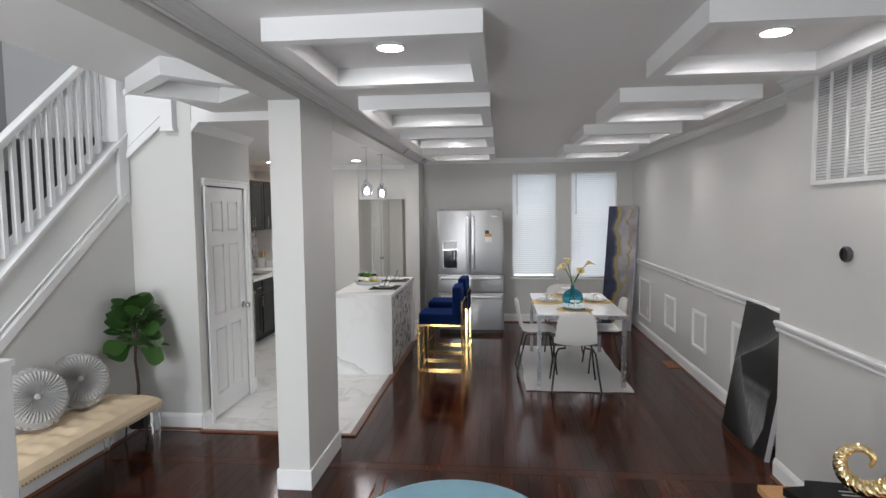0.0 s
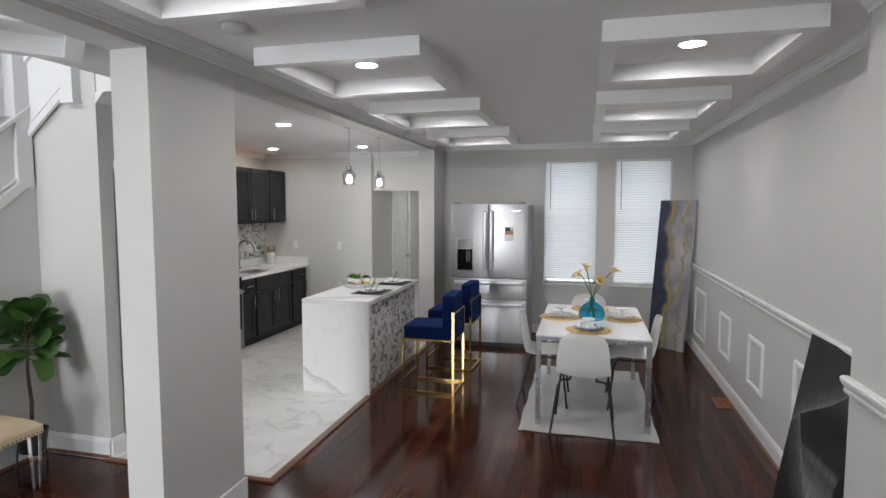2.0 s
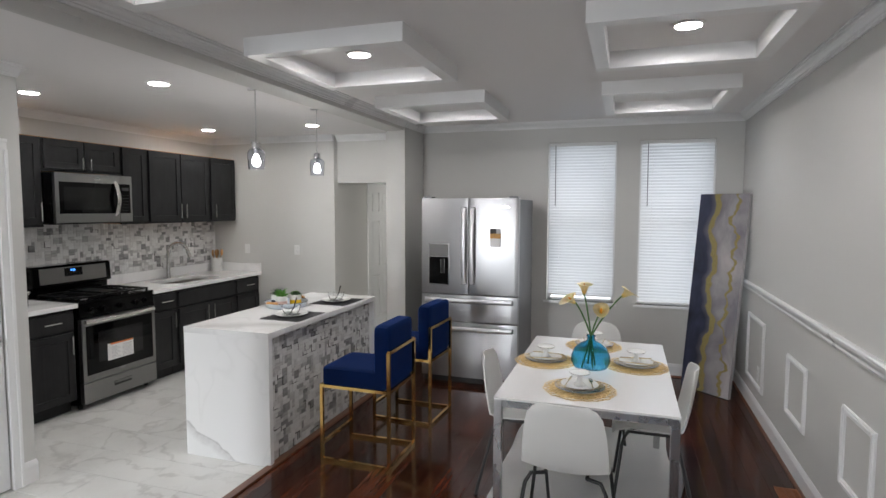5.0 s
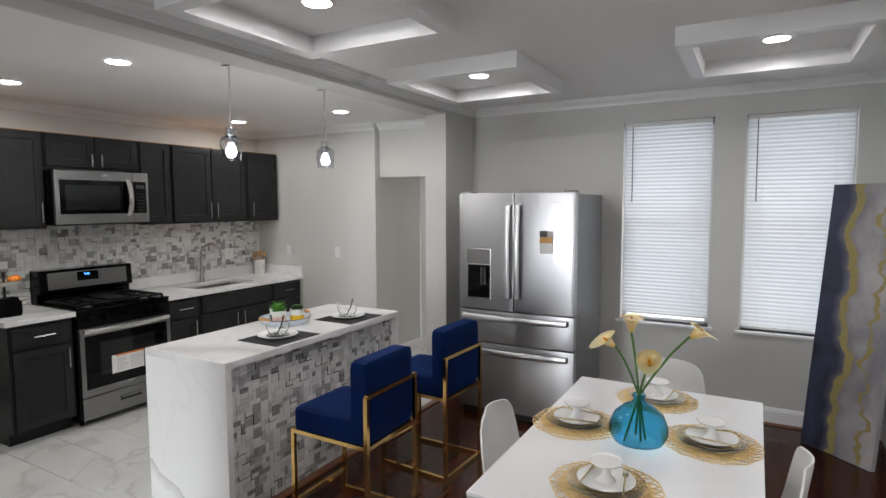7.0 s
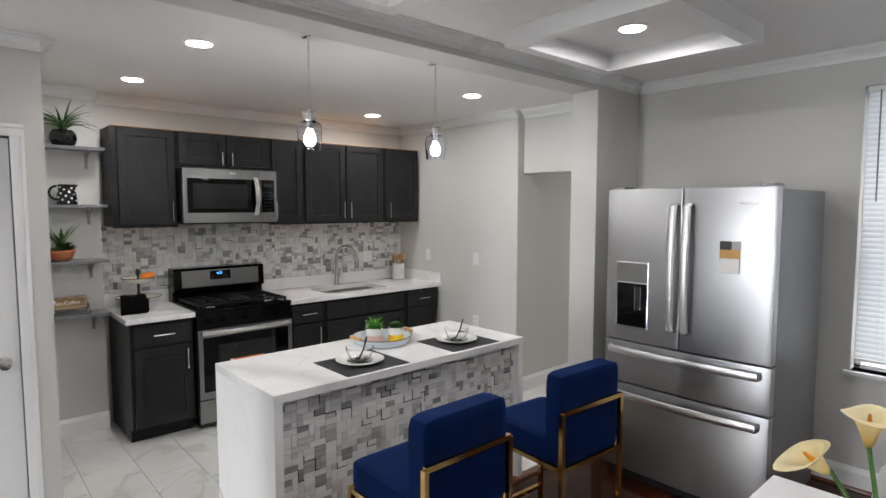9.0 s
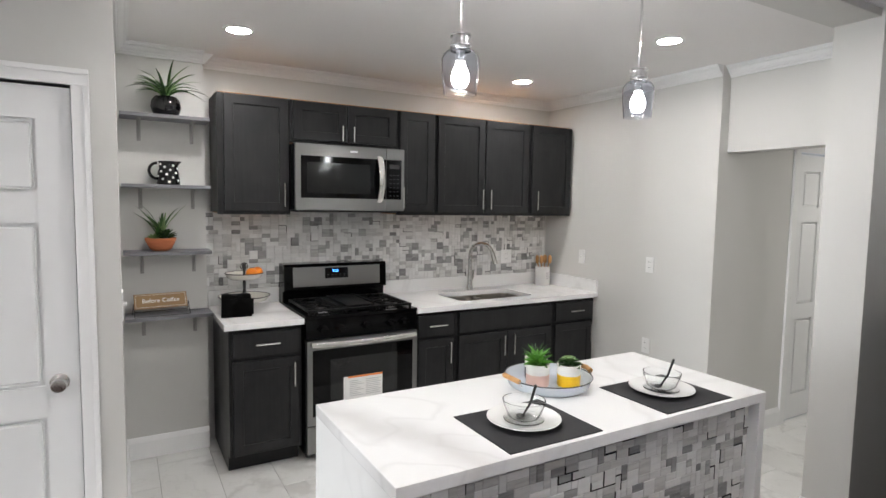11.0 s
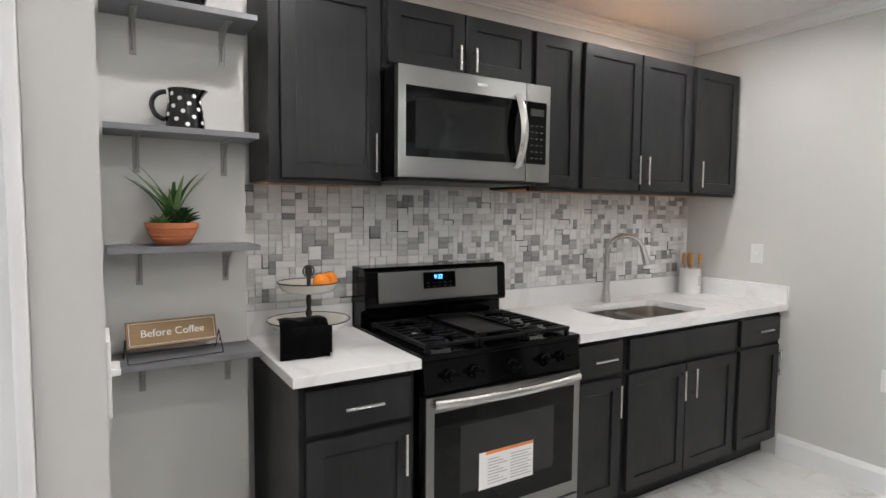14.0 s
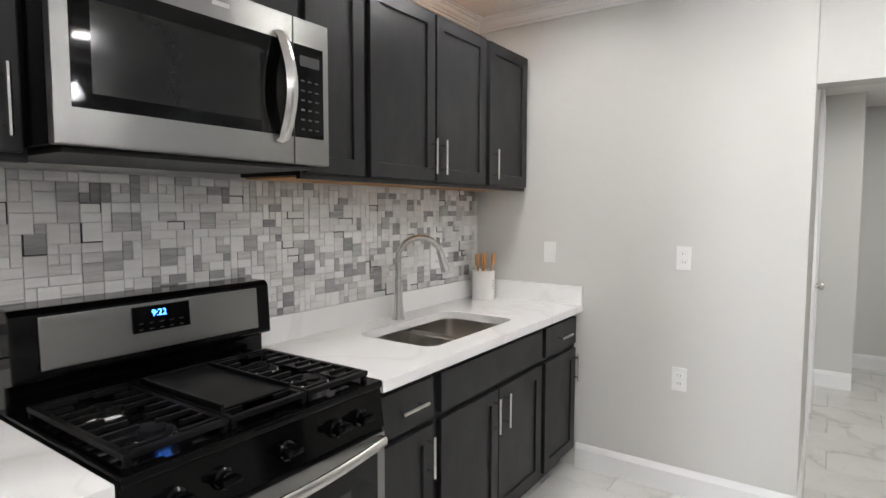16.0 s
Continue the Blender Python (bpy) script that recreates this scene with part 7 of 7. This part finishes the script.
solo("threshold", th, THRESH, "brown wooden threshold strip between floors", "trim", "structure")


# ---- mosaics ----
def mosaic(parent, plane, origin, across, rise, u, v, seed, near_u, cap, dark=0.11):
    """Modular stone mosaic on an upright wall that faces +x: squares, halves and doubles on a module, some pieces sunk."""
    r = random.Random(seed)
    m = 0.0285
    nu, nv = int(round(u / m)), int(round(v / m))
    free = np.ones((nu, nv), bool)
    rects = []
    sizes = [((2, 2), 6), ((2, 1), 11), ((1, 2), 4), ((1, 1), 4), ((3, 1), 3)]
    bag = [s for s, k in sizes for _ in range(k)]
    for j in range(nv):
        for i in range(nu):
            if not free[i, j]:
                continue
            for _ in range(8):
                a, b = r.choice(bag)
                if i + a <= nu and j + b <= nv and free[i : i + a, j : j + b].all():
                    break
            else:
                a = b = 1
            free[i : i + a, j : j + b] = False
            rects.append((i, j, a, b, r.choice((0.0, 0.0, 0.0, 0.0006, 0.0012))))
    mu, mv = u / nu, v / nv
    ranked = sorted(rects, key=lambda q: abs(q[0] * mu - near_u))
    cache, g = {}, 0.0006

    def corners(a, b, lift):
        w, h, t, c = a * mu / 2 - g, b * mv / 2 - g, 0.006 + lift, 0.0012
        return [(0, -w, -h), (0, w, -h), (0, w, h), (0, -w, h), (t - c, -w, -h), (t - c, w, -h), (t - c, w, h), (t - c, -w, h), (t, -w + c, -h + c), (t, w - c, -h + c), (t, w - c, h - c), (t, -w + c, h - c)]

    quads = [(8, 9, 10, 11)] + [(k + i, k + (i + 1) % 4, k + 4 + (i + 1) % 4, k + 4 + i) for k in (0, 4) for i in range(4)]
    verts, faces = [], []
    for n, (i, j, a, b, lift) in enumerate(ranked):
        place = Vector((plane, origin + (i + a / 2) * mu, rise + (j + b / 2) * mv))
        if n < cap:
            if (a, b, lift) not in cache:
                me = bpy.data.meshes.new("tile")
                me.from_pydata(corners(a, b, lift), [], quads)
                me.materials.append(MOSAIC)
                cache[a, b, lift] = me
            ob = new("tile", cache[a, b, lift])
            ob.parent = parent
            ob.location = place
        else:
            k = len(verts)
            verts += [tuple(place + Vector(c)) for c in corners(a, b, lift)]
            faces += [tuple(k + q for q in f) for f in quads]
    if verts:
        me = bpy.data.meshes.new("tile_rest")
        me.from_pydata(verts, [], faces)
        me.materials.append(MOSAIC)
        ob = new("tile_rest", me)
        ob.parent = parent
        tagged(ob, kind="stuff")
    # dark bevelled liners along the edges of some pieces
    sv, sf = [], []
    for i, j, a, b, lift in rects:
        if r.random() < dark and a * b > 1:
            y0, z0, y1, z1 = origin + i * mu, rise + j * mv, origin + (i + a) * mu, rise + (j + b) * mv
            t = 0.0072 + lift
            for bx in ((y0, y1, z0, z0 + 0.0035), (y0, y0 + 0.0035, z0, z1)) if r.random() < 0.6 else ((y1 - 0.0035, y1, z0, z1), (y0, y1, z1 - 0.0035, z1)):
                k = len(sv)
                sv += [(plane + t, bx[0], bx[2]), (plane + t, bx[1], bx[2]), (plane + t, bx[1], bx[3]), (plane + t, bx[0], bx[3]), (plane, bx[0], bx[2]), (plane, bx[1], bx[2]), (plane, bx[1], bx[3]), (plane, bx[0], bx[3])]
                sf += [(k, k + 1, k + 2, k + 3)] + [(k + q, k + (q + 1) % 4, k + 4 + (q + 1) % 4, k + 4 + q) for q in range(4)]
    me = bpy.data.meshes.new("liner")
    me.from_pydata(sv, [], sf)
    me.materials.append(MOSAICDARK)
    ob = new("liner", me)
    ob.parent = parent
    tagged(ob, kind="stuff")


edges = (7.908, 8.62, 9.33, 10.06, 10.792)
for k, (a, c) in enumerate(zip(edges, edges[1:])):
    bs = solo(f"backsplash_{k + 1}", box(-2.15, -2.1445, a, c, 1.0, 1.535), MOSAICGROUT, "grey and white stone mosaic backsplash", "backsplash", "structure")
    mosaic(bs, -2.1445, a, 0, 1.012, c - a, 0.52, 11 + k, 0.4, 300, 0.05)
bs = solo("backsplash_5", box(-2.15, -2.1445, 8.388, 9.154, 0.88, 0.9995), MOSAICGROUT, "stone mosaic behind the range", "backsplash", "structure")
mosaic(bs, -2.1445, 8.388, 0, 0.895, 0.766, 0.104, 21, 0.4, 300, 0.05)
mosaic(ISLAND, IX1 - 0.0495, IY0 + 0.041, 0, 0.002, IY1 - IY0 - 0.082, IZ - 0.043, 12, 0.0, 300, 0.12)
